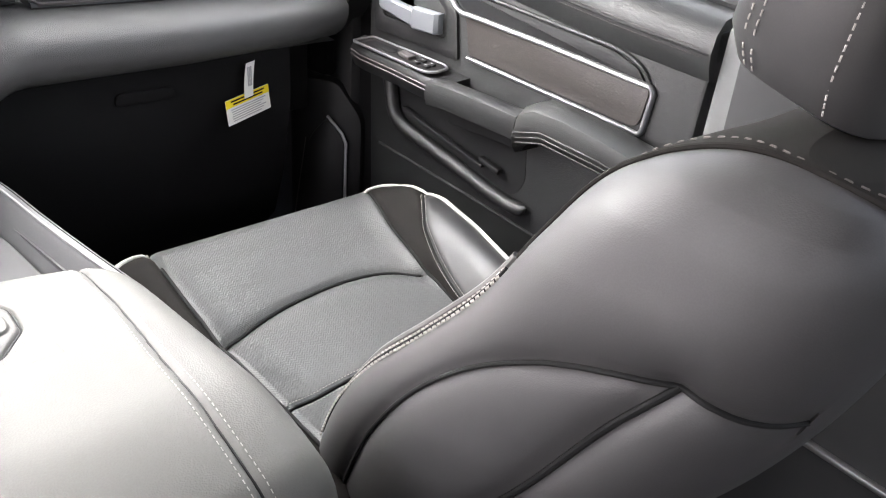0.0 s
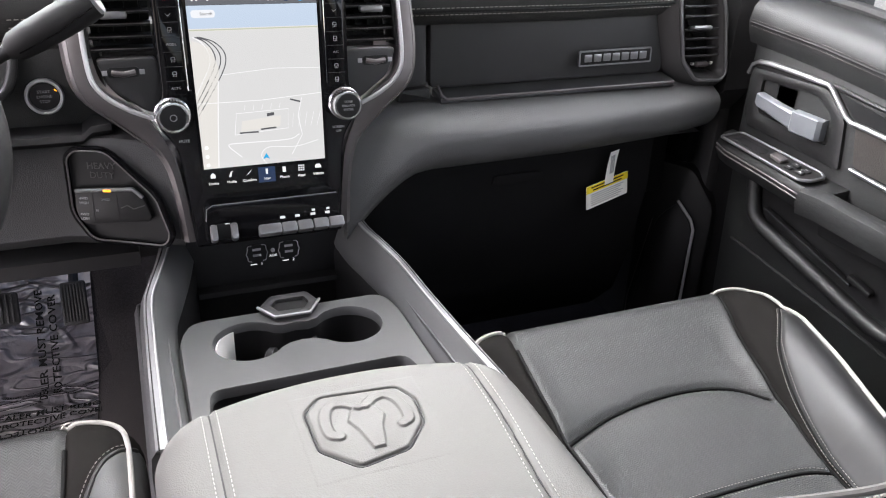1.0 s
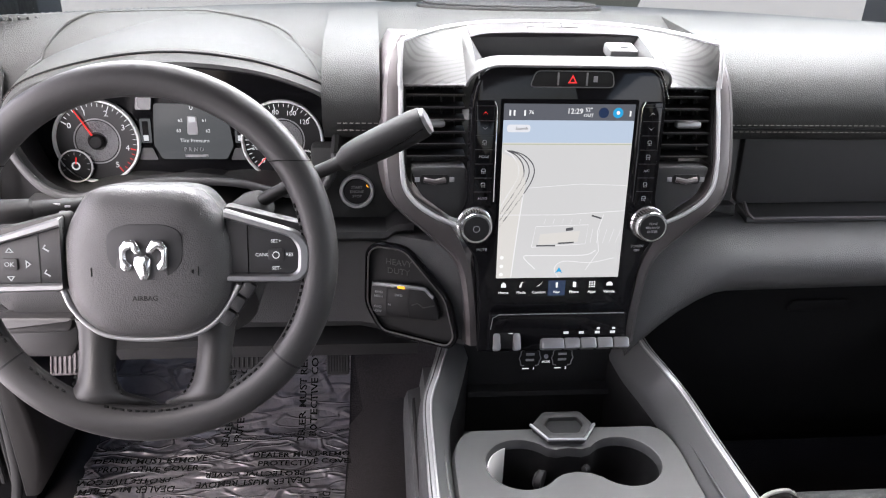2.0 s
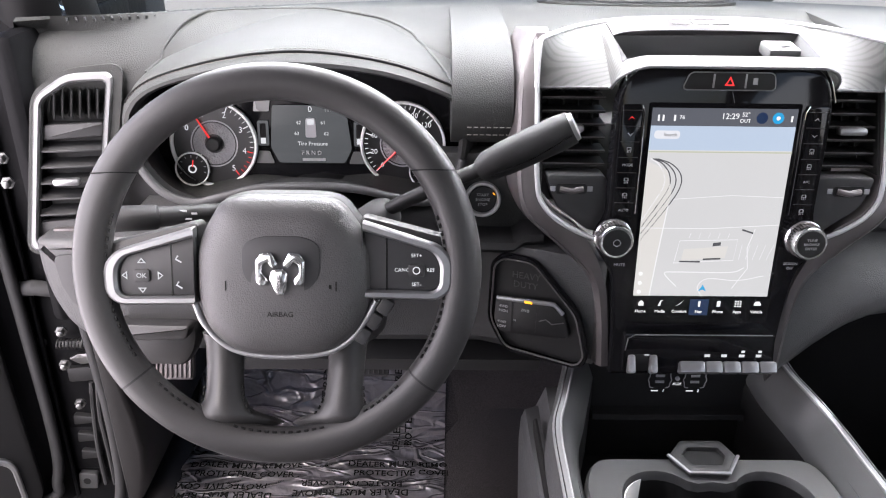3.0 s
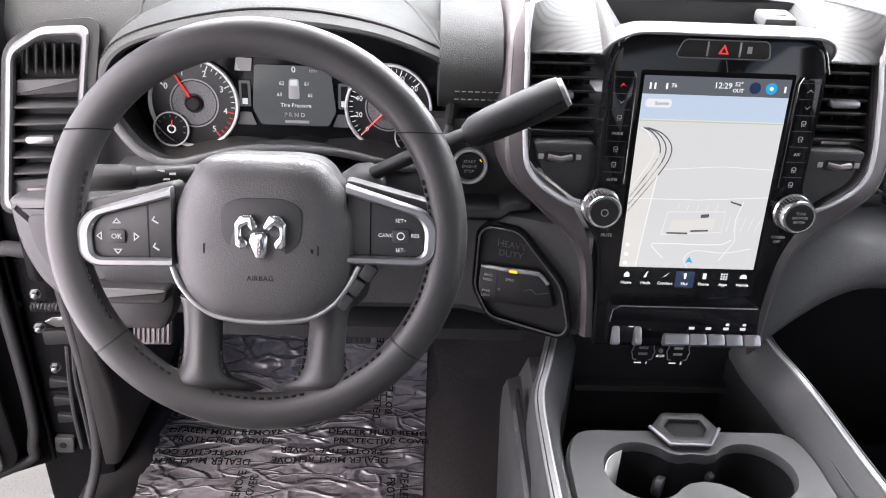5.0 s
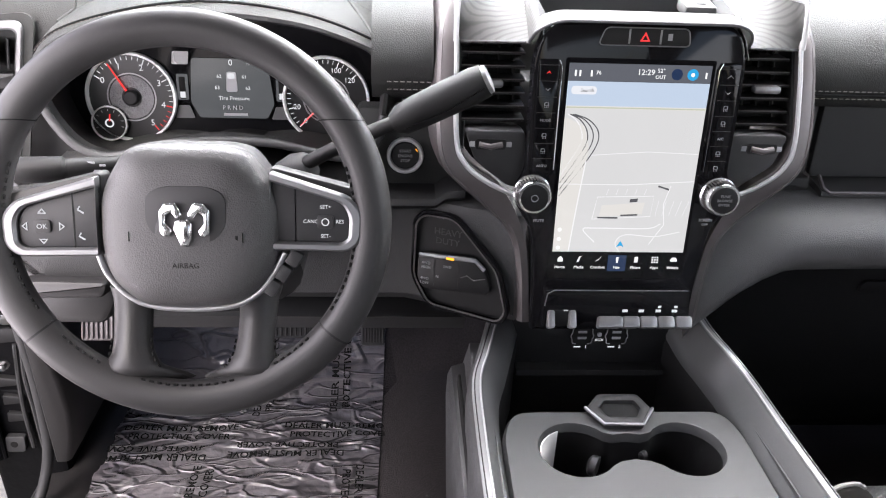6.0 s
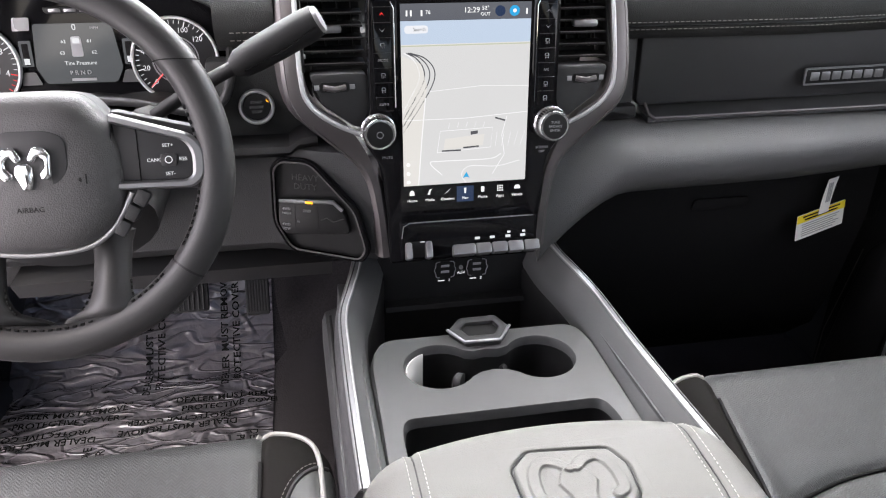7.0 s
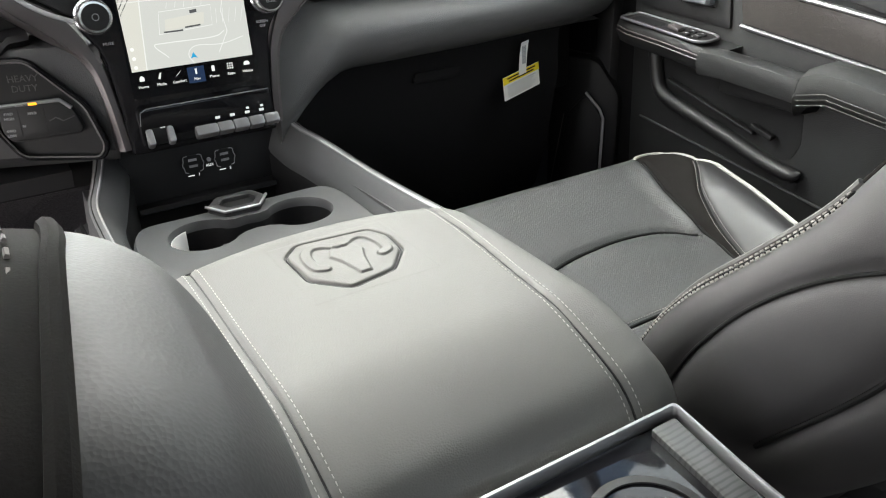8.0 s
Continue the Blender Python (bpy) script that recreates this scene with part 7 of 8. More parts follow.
# rear end of the console: silver frame, wood strip, second pair of cups
RC = pose(0, 0, 0.447)
part("rear_deck", box((0.256, 0.180, 0.03), pose(0, -0.810, 0.4405), 0.006), GLOSS, console, "glossy black rear console deck")
ro = rounded([(-0.140, -0.716), (0.140, -0.716), (0.128, -0.80), (0.120, -0.90), (-0.120, -0.90), (-0.128, -0.80)], [0.006, 0.006, 0.02, 0.01, 0.01, 0.02])
ri = rounded([(-0.136, -0.7205), (0.136, -0.7205), (0.124, -0.80), (0.116, -0.8955), (-0.116, -0.8955), (-0.124, -0.80)], [0.005, 0.005, 0.02, 0.008, 0.008, 0.02])
part("rear_frame", frame_ring(ro, ri, 0.020, RC, w0=-0.005, rim=0.002), SILVER, console, "satin silver rear frame")
part("rear_wood", prism(rounded([(0.104, -0.727), (0.129, -0.727), (0.118, -0.80), (0.110, -0.885), (0.086, -0.885)], 0.004), 0.008, RC, 0.002, w0=0.006), WOOD_DARK, console, "dark striped wood strip")
for cx in (-0.058, 0.052):
    part("rear_cup", lathe([(0.042, -0.06), (0.043, 0.0005), (0.036, 0.0012), (0.035, -0.05)], pose(cx * 0.85, -0.790, 0.4558), 32), DARK, console, "black rear cup holder")

# ---- front seats ----


def seat(name, label, m, group, back, band):
    """A bucket seat, drawn for the passenger side with its inboard edge at x = 0.215; m mirrors it for the driver."""
    st = thing(name, label, "car seat", (m @ Vector((0.487, -0.40, 0.0))), group)
    up = (0, 0, 1)

    def top(x, y):
        u = (x - 0.487) / 0.27
        wing = np.where(u > 0, np.clip((u - 0.40) / 0.42, 0, 1), np.clip((-u - 0.62) / 0.30, 0, 1))
        wing = wing * wing * (3 - 2 * wing)
        rear = np.clip((-0.16 - y) / 0.12, 0, 1)
        side = np.where(u > 0, 0.040, 0.012)
        return 0.373 + wing * side * rear - 0.10 * np.maximum(0, -(y + 0.20)) - 0.02 * np.clip(1 - u * u, 0, 1) * rear

    fore = 0.020 if m.determinant() > 0 else 0.0
    in_seam = [(0.300, -0.11), (0.268, -0.36), (0.262, -0.62)]
    out_seam = [(0.675, -0.11), (0.640, -0.26), (0.622, -0.37), (0.600, -0.48), (0.575, -0.62)]
    if m.determinant() < 0:
        in_seam = [(0.293, -0.13), (0.297, -0.36), (0.298, -0.62)]
    wing_y, wing_x = [0.216, 0.221, 0.250, 0.306, 0.355, 0.62], [0.214, 0.228, 0.258, 0.275, 0.277, 0.277]
    arc = spline([(0.262, -0.374), (0.290, -0.354), (0.334, -0.333), (0.392, -0.316), (0.458, -0.308), (0.513, -0.312), (0.563, -0.328), (0.612, -0.362)], 6)
    arc2 = spline([(0.262, -0.515), (0.34, -0.500), (0.44, -0.495), (0.53, -0.500), (0.596, -0.515)], 5)
    arc = [(p[0], p[1]) for p in arc]
    arc2 = [(p[0], p[1] + fore) for p in arc2]
    arc_pts, arc2_pts = [tuple(p) for p in arc], [tuple(p) for p in arc2]
    ax_, ay_ = np.array([p[0] for p in arc]), np.array([p[1] for p in arc])

    ow = spline([(0.744, -0.238), (0.728, -0.246), (0.710, -0.268), (0.688, -0.295), (0.668, -0.322), (0.640, -0.385), (0.618, -0.465), (0.607, -0.53), (0.600, -0.64)], 6)
    ow_y, ow_x = np.array([-p[1] for p in ow]), np.array([p[0] for p in ow])

    def out_wing(y):
        return np.interp(-y, ow_y, ow_x)

    def zones(x, y):
        xi = np.interp(-y, [-p[1] for p in in_seam], [p[0] for p in in_seam])
        xo = np.interp(-y, [-p[1] for p in out_seam], [p[0] for p in out_seam])
        z = np.full(np.shape(x), 0)
        z[(x < xi)] = 1
        z[(x < xi - 0.012) & (x < np.interp(-y, wing_y, wing_x)) & (y < -0.216)] = 5
        z[(x > xo)] = 2
        mid = (x >= xi) & (x <= xo)
        z[mid & (y < np.interp(x, ax_, ay_))] = 3
        z[(x > out_wing(y)) & (y < -0.238)] = 4
        return z

    cuts = [lambda x, y: x - np.interp(-y, [-p[1] for p in in_seam], [p[0] for p in in_seam]), lambda x, y: x - np.interp(-y, [-p[1] for p in out_seam], [p[0] for p in out_seam]),
            lambda x, y: y - np.interp(x, ax_, ay_), lambda x, y: np.where(y > -0.20, -1.0, x - out_wing(y)), lambda x, y: x - np.interp(-y, wing_y, wing_x)]

    seams = [(in_seam, 0.005, 0.006), (out_seam, 0.005, 0.006), (arc_pts, 0.0055, 0.008), (arc_pts, 0.022, 0.005), (arc2_pts, 0.004, 0.003)]
    pads, at = pad(0.215, 0.757, -0.66, -0.143 + fore, top, 0.045, 0.20, m, corner=0.07, step=0.0042, seams=seams + [([tuple(p) for p in ow], 0.0045, 0.005)], zones=zones, cuts=cuts)

    inv = m.inverted()

    def taper(v):
        """The cushion narrows rearwards on its outboard side."""
        q = inv @ v
        f = min(1.0, max(0.0, (q.x - 0.50) / 0.24))
        q.x -= float(np.interp(-q.y, [0.15, 0.245, 0.37, 0.48, 0.65], [0.0, 0.034, 0.06, 0.095, 0.115])) * f * f * (3 - 2 * f)
        return m @ q

    for key in pads:
        pads[key] = ([taper(v) for v in pads[key][0]], pads[key][1])
    flat_at = at

    def at(x, y):
        return taper(flat_at(x, y))

    def on(x, y, h):
        """A point h above the cushion's skin."""
        d = 0.002
        a, b = at(x + d, y) - at(x - d, y), at(x, y + d) - at(x, y - d)
        nn = a.cross(b).normalized()
        return at(x, y) + nn * h * (1 if m.determinant() > 0 else -1)

    cushion = raw("cushion", *pads[0], SEAT_LEATHER, st, "black leather seat cushion")
    raw("cushion_bolster", *pads[1], SUEDE, cushion, "charcoal suede bolster")
    raw("cushion_bolster", *pads[2], SUEDE, cushion, "charcoal suede bolster")
    raw("cushion_insert", *pads[3], SEAT_LEATHER, cushion, "embossed leather insert")
    if 4 in pads:
        raw("wing", *pads[4], WING_LEATHER, cushion, "smooth leather side wing")
    if 5 in pads and m.determinant() < 0:
        raw("wing", *pads[5], LEATHER, cushion, "grained leather side wing")
        edge_pts = [tuple(p) for p in spline([(0.222, -0.219), (0.240, -0.231), (0.258, -0.250), (0.270, -0.278), (0.276, -0.306), (0.278, -0.355), (0.278, -0.44)], 6)]
        part("wing_seam", tube([on(*p, 0.0002) for p in edge_pts], 0.0024, 8), SMOOTH_LEATHER, cushion)
        part("stitching", stitches([on(px + 0.006, py + 0.004, 0.0004) for px, py in edge_pts], up, 0.006, 0.004, 0.0005), SEAM_THREAD, cushion, "pale stitching")
    elif 5 in pads:
        raw("cushion_bolster", *pads[5], SUEDE, cushion, "charcoal suede bolster")
    raw("cushion_skirt", *pads["skirt"], SMOOTH_LEATHER, cushion)
    # Ink rods laid in the seams stand in for the shade of their grooves.
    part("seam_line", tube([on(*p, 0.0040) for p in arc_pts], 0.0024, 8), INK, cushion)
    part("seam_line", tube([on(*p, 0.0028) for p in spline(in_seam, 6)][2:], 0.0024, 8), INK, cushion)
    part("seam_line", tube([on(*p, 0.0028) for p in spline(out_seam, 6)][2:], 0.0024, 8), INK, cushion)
    # pale piping along the front corners and sides
    for pts in (
        [(0.231, -0.36), (0.230, -0.26), (0.233, -0.205), (0.246, -0.175), (0.268, -0.162), (0.300, -0.159)],
        [(0.664, -0.159), (0.695, -0.161), (0.722, -0.175), (0.738, -0.205), (0.741, -0.26), (0.740, -0.36), (0.738, -0.48)],
    ):
        path = [on(x, y + fore * min(1.0, max(0.0, (y + 0.30) / 0.08)), 0.0022) for x, y in spline(pts, 6)]
        part("piping", tube(path, 0.0030, 8), WHITE_PIPING, cushion, "pale grey piping")
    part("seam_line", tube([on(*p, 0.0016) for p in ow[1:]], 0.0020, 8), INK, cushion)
    for off in (-0.0072, 0.0062):
        part("stitching", stitches([on(p[0] + off, p[1] + off * 0.3, 0.0006) for p in ow[2:]], up, 0.0048, 0.0030, 0.0005), SEAM_THREAD, cushion, "pale double stitching")
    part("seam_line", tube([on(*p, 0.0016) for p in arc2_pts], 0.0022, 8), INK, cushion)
    for off in (0.006, -0.006):
        part("stitching", stitches([at(x, y + off) + Vector((0, 0, 0.0004)) for x, y in arc2_pts], up, 0.0048, 0.003, 0.0005), SEAM_THREAD, cushion)

    # backrest: rings from the cushion up to the shoulders
    F = spline([(-0.492, 0.27), (-0.506, 0.335), (-0.532, 0.397), (-0.578, 0.462), (-0.638, 0.522), (-0.694, 0.580), (-0.735, 0.640), (-0.772, 0.690), (-0.810, 0.717), (-0.850, 0.731), (-0.885, 0.735)], 15)
    B = spline([(-0.720, 0.24), (-0.800, 0.34), (-0.855, 0.42), (-0.908, 0.49), (-0.940, 0.55), (-0.961, 0.61), (-0.976, 0.66), (-0.980, 0.688), (-0.976, 0.706), (-0.962, 0.718), (-0.935, 0.725)], 15)
    n = len(F)
    T = np.linspace(0, 1, n)
    hw = np.interp(T, [0, 0.1, 0.3, 0.5, 0.6, 0.7, 0.8, 0.9, 1.0], [0.225, 0.245, 0.255, 0.253, 0.248, 0.240, 0.228, 0.210, 0.180])
    K = 220
    ph = np.linspace(0, 2 * math.pi, K, endpoint=False)
    e = 2 / 3.6
    Pc = np.sign(np.cos(ph)) * np.abs(np.cos(ph)) ** e
    Qc = 0.5 + 0.5 * np.sign(np.sin(ph)) * np.abs(np.sin(ph)) ** e
    V = np.zeros((n, K, 3))
    for i in range(n):
        dish = 0.34 * np.clip(1.15 - T[i], 0.2, 1)
        Q = Qc - np.where(np.sin(ph) > 0, dish * np.exp(-((Pc / 0.62) ** 4)), 0)
        V[i, :, 0] = 0.487 + hw[i] * Pc
        V[i, :, 1] = B[i][0] + (F[i][0] - B[i][0]) * Q
        V[i, :, 2] = B[i][1] + (F[i][1] - B[i][1]) * Q
    V += np.array(back) * np.clip(T * 1.6, 0, 1)[:, None, None]
    inner = V[:, :, 0] < 0.30
    outer = V[:, :, 0] > 0.675
    Y, Z = V[:, :, 1], V[:, :, 2]
    arc_s = [tuple(p) for p in spline([(-0.600, 0.325), (-0.626, 0.390), (-0.651, 0.438), (-0.693, 0.497), (-0.746, 0.548), (-0.803, 0.584), (-0.850, 0.601), (-0.884, 0.606), (-0.902, 0.605), (-0.918, 0.600), (-0.940, 0.590)], 6)]
    tail = [(-0.884, 0.606), (-0.850, 0.560), (-0.795, 0.470), (-0.720, 0.367)]
    g = 0.0035 * np.exp(-((near(Y, Z, arc_s) / 0.007) ** 2)) + 0.005 * np.exp(-((near(Y, Z, arc_s) / 0.020) ** 2)) + 0.005 * np.exp(-((near(Y, Z, tail) / 0.008) ** 2)) + 0.006 * np.exp(-((near(Y, Z, tail) / 0.022) ** 2))
    V[:, :, 0] += np.where(inner, g, 0) - np.where(outer, g, 0)
    # which faces are suede band, front insert, or leather
    deg = np.degrees(ph)
    front = (deg >= 76) & (deg <= 104)
    flip = m.determinant() < 0
    groups = {}

    def lim(i, k):
        """Half the width of the suede band, which narrows over the shoulder towards the rear."""
        return float(np.interp(T[i], band[0], band[1])) - band[2] * max(0.0, -0.866 - V[i, k, 1])

    def off_at(i, k):
        return abs(V[i, k, 0] - back[0] * min(1, T[i] * 1.6) - 0.487)

    def band_edge(i, side, rear):
        """The first ring point inside the suede band, counted from the side, on the front or the rear half."""
        a0 = 180.0 if side < 0 else 0.0
        step = (-1 if not rear else 1) if side < 0 else (1 if not rear else -1)
        k0 = int(round(a0 / 360 * K))
        for j in range(K // 4):
            k = (k0 + step * j) % K
            if off_at(i, k) < lim(i, k):
                return k, j
        return None, None

    for i in range(n - 1):
        for k in range(K):
            key = "leather"
            k2 = (k + 1) % K
            if T[i] > 0.545 and max(off_at(i, k), off_at(i, k2)) < lim(i, k) + 0.0012 and (deg[k] < 180 or T[i] > 0.66) and (T[i] > 0.72 or not front[k]):
                key = "suede" if V[i, k, 0] < 0.487 + back[0] else "suede_out"
            elif front[k] or (T[i] <= 0.545 and 60 < deg[k] < 120):
                key = "front"
            k2 = (k + 1) % K
            f = (i * K + k, i * K + k2, (i + 1) * K + k2, (i + 1) * K + k)
            groups.setdefault(key, []).append(f[::-1] if flip else f)
    allv = V.reshape(-1, 3)
    mats = {"leather": (SEAT_SIDE, "backrest", "smooth black leather backrest"), "suede": (SUEDE, "shoulder_band", "charcoal suede shoulder band"), "suede_out": (SUEDE, "shoulder_band", "charcoal suede shoulder band"), "front": (PERF, "backrest_insert", "perforated backrest insert")}
    made = {}
    for key, fs in groups.items():
        used = sorted({v for f in fs for v in f})
        ix = {v: a for a, v in enumerate(used)}
        made[key] = ([m @ Vector(allv[v]) for v in used], [tuple(ix[v] for v in f) for f in fs])
    mt, nm, lb = mats["leather"]
    rest = raw(nm, *made["leather"], mt, st, lb)
    for key in ("suede", "suede_out", "front"):
        mt, nm, lb = mats[key]
        raw(nm, *made[key], mt, rest, lb)
    capv = [m @ Vector(p) for p in V[-1]]
    raw("top_cover", capv, [tuple(range(K)) if not flip else tuple(range(K - 1, -1, -1))], SUEDE, rest)
    # dark rods for the shade in the inboard side's grooves, laid onto the skin
    tree = BVHTree.FromPolygons([Vector(q) for q in allv], [f for fs in groups.values() for f in fs])

    def skin(y, z):
        """The inboard skin at a height and depth of the backrest."""
        hit = tree.ray_cast(Vector((0.05, y, z)), Vector((1, 0, 0)), 0.4)
        return hit[0]

    for cord, rad in ((arc_s, 0.0020), ([tuple(q) for q in spline(tail, 10)], 0.0026)):
        line = []
        for y, z in cord:
            hit = skin(y + back[1], z + back[2] * min(1.0, max(0.0, (z - 0.3) / 0.2)))
            if hit is not None and hit.x < 0.32:
                line.append(m @ (hit + Vector((-0.0008, 0, 0))))
        if len(line) > 3:
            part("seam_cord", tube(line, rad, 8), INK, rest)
    # piping with double stitching up the front of the inboard and outboard wings
    for side, kk in ((-1, 128), (1, 52)):
        j = int(np.argmin(np.abs(deg - kk)))
        line = [m @ (Vector(V[i, j]) + Vector((side * 0.002, 0.002, 0.002))) for i in range(6, int(n * 0.55))]
        part("piping", tube(line, 0.0034, 8), PIPE_GREY, rest, "grey piping")
        j9 = int(np.argmin(np.abs(deg - (kk + side * -9))))
        part("seam_line", tube([m @ (Vector(V[i, j9]) + Vector((side * 0.0006, 0.0004, 0.0004))) for i in range(6, int(n * 0.55))], 0.0016, 6), INK, rest)
        for d in (6, 12):
            j2 = int(np.argmin(np.abs(deg - (kk + side * -d))))
            line = [m @ (Vector(V[i, j2]) + Vector((side * 0.0018, 0.0008, 0.0008))) for i in range(6, int(n * 0.55))]
            part("stitching", stitches(line, (side if m.determinant() > 0 else -side, 0.3, 0.3), 0.0064, 0.0044, 0.0012), SEAM_THREAD, rest, "pale double stitching")
        # rolled edge and coarse stitching where suede meets leather
        edge, inside_row = [], []
        for rear in (False, True):
            span = list(range(int(n * (0.55 if not rear else 0.66)), n - 1))
            for i in (span if not rear else span[::-1]):
                k, j = band_edge(i, side, rear)
                if k is None or j == 0:
                    continue
                sg = (-1 if not rear else 1) if side < 0 else (1 if not rear else -1)
                edge.append(Vector(V[i, k]) + Vector((side * 0.0006, 0.0, 0.0008)))
                inside_row.append(Vector(V[i, (k + sg * 6) % K]) + Vector((side * 0.0004, 0.0, 0.0012)))

        def soft_line(pts):
            q = np.array(pts)
            for _ in range(6):
                q[1:-1] = 0.25 * q[:-2] + 0.5 * q[1:-1] + 0.25 * q[2:]
            return [m @ Vector(v) for v in q]

        part("band_cord", tube(soft_line(edge), 0.0024, 8), SUEDE, rest, "rolled suede edge")
        part("stitching", stitches(soft_line(inside_row), (side * 0.4 if m.determinant() > 0 else -side * 0.4, 0, 1), 0.0085, 0.0046, 0.0006), BAND_THREAD, rest, "grey-brown stitching")
    # headrest on two posts
    ho = []
    for t, dy, k in ((0.0, 0, 0.80), (0.03, 0, 0.93), (0.12, 0.004, 1.0), (0.5, 0.006, 1.0), (0.85, 0, 0.97), (0.96, -0.004, 0.88), (1.0, -0.006, 0.74)):
        zc, yc = 0.742 + 0.22 * t + back[2], -0.862 - 0.03 * t + dy
        ring = []
        for a in np.linspace(0, 2 * math.pi, 48, endpoint=False):
            x = 0.487 + 0.142 * k * np.sign(math.cos(a)) * abs(math.cos(a)) ** 0.5
            y = yc + (0.058 * k + 0.0) * np.sign(math.sin(a)) * abs(math.sin(a)) ** 0.55
            ring.append(m @ Vector((x, y, zc + 0.35 * (1 - t) * (y - yc))))
        ho.append(ring)
    hd = part("headrest", loft(ho), SMOOTH_LEATHER, st, "black leather headrest")
    sgn = 1 if m.determinant() > 0 else -1
    for adeg in (161, 168, 191, 19, 12, -11):
        a = math.radians(adeg)
        line = []
        for t in np.linspace(0.03, 0.95, 16):
            k = float(np.interp(t, [0, 0.03, 0.12, 0.85, 0.96], [0.80, 0.93, 1.0, 0.97, 0.88])) + 0.004
            yc = -0.862 - 0.03 * t + float(np.interp(t, [0, 0.12, 0.5, 0.85], [0, 0.004, 0.006, 0]))
            dy = 0.058 * k * np.sign(math.sin(a)) * abs(math.sin(a)) ** 0.55
            line.append(m @ Vector((0.487 + 0.142 * k * np.sign(math.cos(a)) * abs(math.cos(a)) ** 0.5, yc + dy, 0.742 + 0.22 * t + back[2] + 0.35 * (1 - t) * dy)))
        part("stitching", stitches(line, (-sgn if adeg > 90 else sgn, -0.4 if adeg in (191, -11) else 0.2, 0), 0.0056, 0.0037, 0.00055), SEAM_THREAD, hd, "pale stitching")
    for x in (0.44, 0.535):
        part("post", tube([m @ Vector((x, -0.88, 0.70)), m @ Vector((x, -0.872, 0.80))], 0.006, 12), CHROME, hd, "chrome post")
    base = box((0.46, 0.46, 0.16), m @ pose(0.487, -0.42, 0.13), 0.02)
    part("seat_base", base, DARK, st, "black seat base")
    part("track", box((0.04, 0.50, 0.05), m @ pose(0.30, -0.42, 0.03), 0.005), DARK, st)
    part("track", box((0.04, 0.50, 0.05), m @ pose(0.67, -0.42, 0.03), 0.005), DARK, st)
    return st


seat("passenger_seat", "black leather passenger bucket seat with pale piping beside the console", Matrix(), "front seats", (0, 0, 0), ((0.6, 0.72, 0.87), (0.199, 0.193, 0.186), 0.0))
seat("driver_seat", "black leather driver bucket seat with pale piping behind the wheel", Matrix.Translation((0.022, 0, 0)) @ Matrix.Diagonal((-1, 1, 1, 1)), "front seats", (-0.010, 0.0, 0.048), ((0.60, 1.0), (0.210, 0.210), 0.14))

# ---- passenger door ----
door = thing("passenger_door", "closed black passenger door panel with silver trim and armrest", "car door", (0.85, -0.25, 0.05))
DP = frame_at((0.82, 0.0, 0.0), (0, -1, 0), (0, 0, 1))


def dz(y, z, w=0.0):
    return DP @ Vector((-y, z, w))


outl = rounded([(-0.02, 0.05), (0.58, 0.05), (0.585, 0.40), (0.60, 0.695), (-0.05, 0.775), (-0.05, 0.56)], [0.04, 0.03, 0.01, 0.01, 0.02, 0.02])
part("panel", prism(outl, 0.05, DP, 0.006, w0=-0.06), DOOR_SKIN, door, "black grained door panel")
# padded sill under the window, with two stitched seams
def belt(y):
    """Height of the sill's seam: the belt line falls towards the rear."""
    return float(np.interp(y, [-0.60, -0.47, -0.36, -0.22, -0.10, 0.06], [0.665, 0.680, 0.696, 0.720, 0.735, 0.747]))


sill = []
for y in np.linspace(0.06, -0.598, 24):
    h = belt(y) - 0.698
    sill.append([(x, y, z + h) for x, z in ((0.86, 0.66), (0.828, 0.664), (0.819, 0.682), (0.8155, 0.700), (0.821, 0.722), (0.836, 0.738), (0.875, 0.746), (0.90, 0.742), (0.90, 0.66))])
part("sill_pad", loft(sill), DOOR_SKIN, door, "padded leather sill")
for dzs, x in ((-0.005, 0.8158), (0.005, 0.8152)):
    part("stitching", stitches([(x - 0.0006, y, belt(y) + dzs) for y in np.linspace(0.055, -0.59, 40)], (-1, 0, 0.2), 0.0055, 0.0042, 0.0005), DARK_THREAD, door)
part("sill_seam", tube([(0.8155, y, belt(y)) for y in np.linspace(0.055, -0.595, 20)], 0.0016, 6), DARK, door)
pane = box((0.006, 0.76, 0.50), pose(0.885, -0.25, 0.95), 0.001)
glass_ob = part("window_pane", pane, GLASS, door, "clear side window glass")
glass_ob.visible_shadow = False
part("window_seal", tube([(0.886, y, belt(y) + 0.053) for y in np.linspace(0.10, -0.60, 12)], 0.009, 8), RUBBER, door)
# dark groove above the trim
part("groove", prism(rounded([(0.138, 0.679), (0.241, 0.667), (0.390, 0.650), (0.459, 0.641), (0.498, 0.626), (0.512, 0.610), (0.350, 0.629), (0.178, 0.647)], 0.004), 0.004, DP, 0.001, w0=-0.0095), DARK, door, "black groove")
part("groove_lip", tube(spline([dz(-0.128, 0.685, -0.008), dz(-0.241, 0.671, -0.005), dz(-0.39, 0.654, -0.005), dz(-0.462, 0.645, -0.005), dz(-0.502, 0.629, -0.006), dz(-0.519, 0.609, -0.008)], 4), 0.0034, 8), DOOR_SKIN, door)
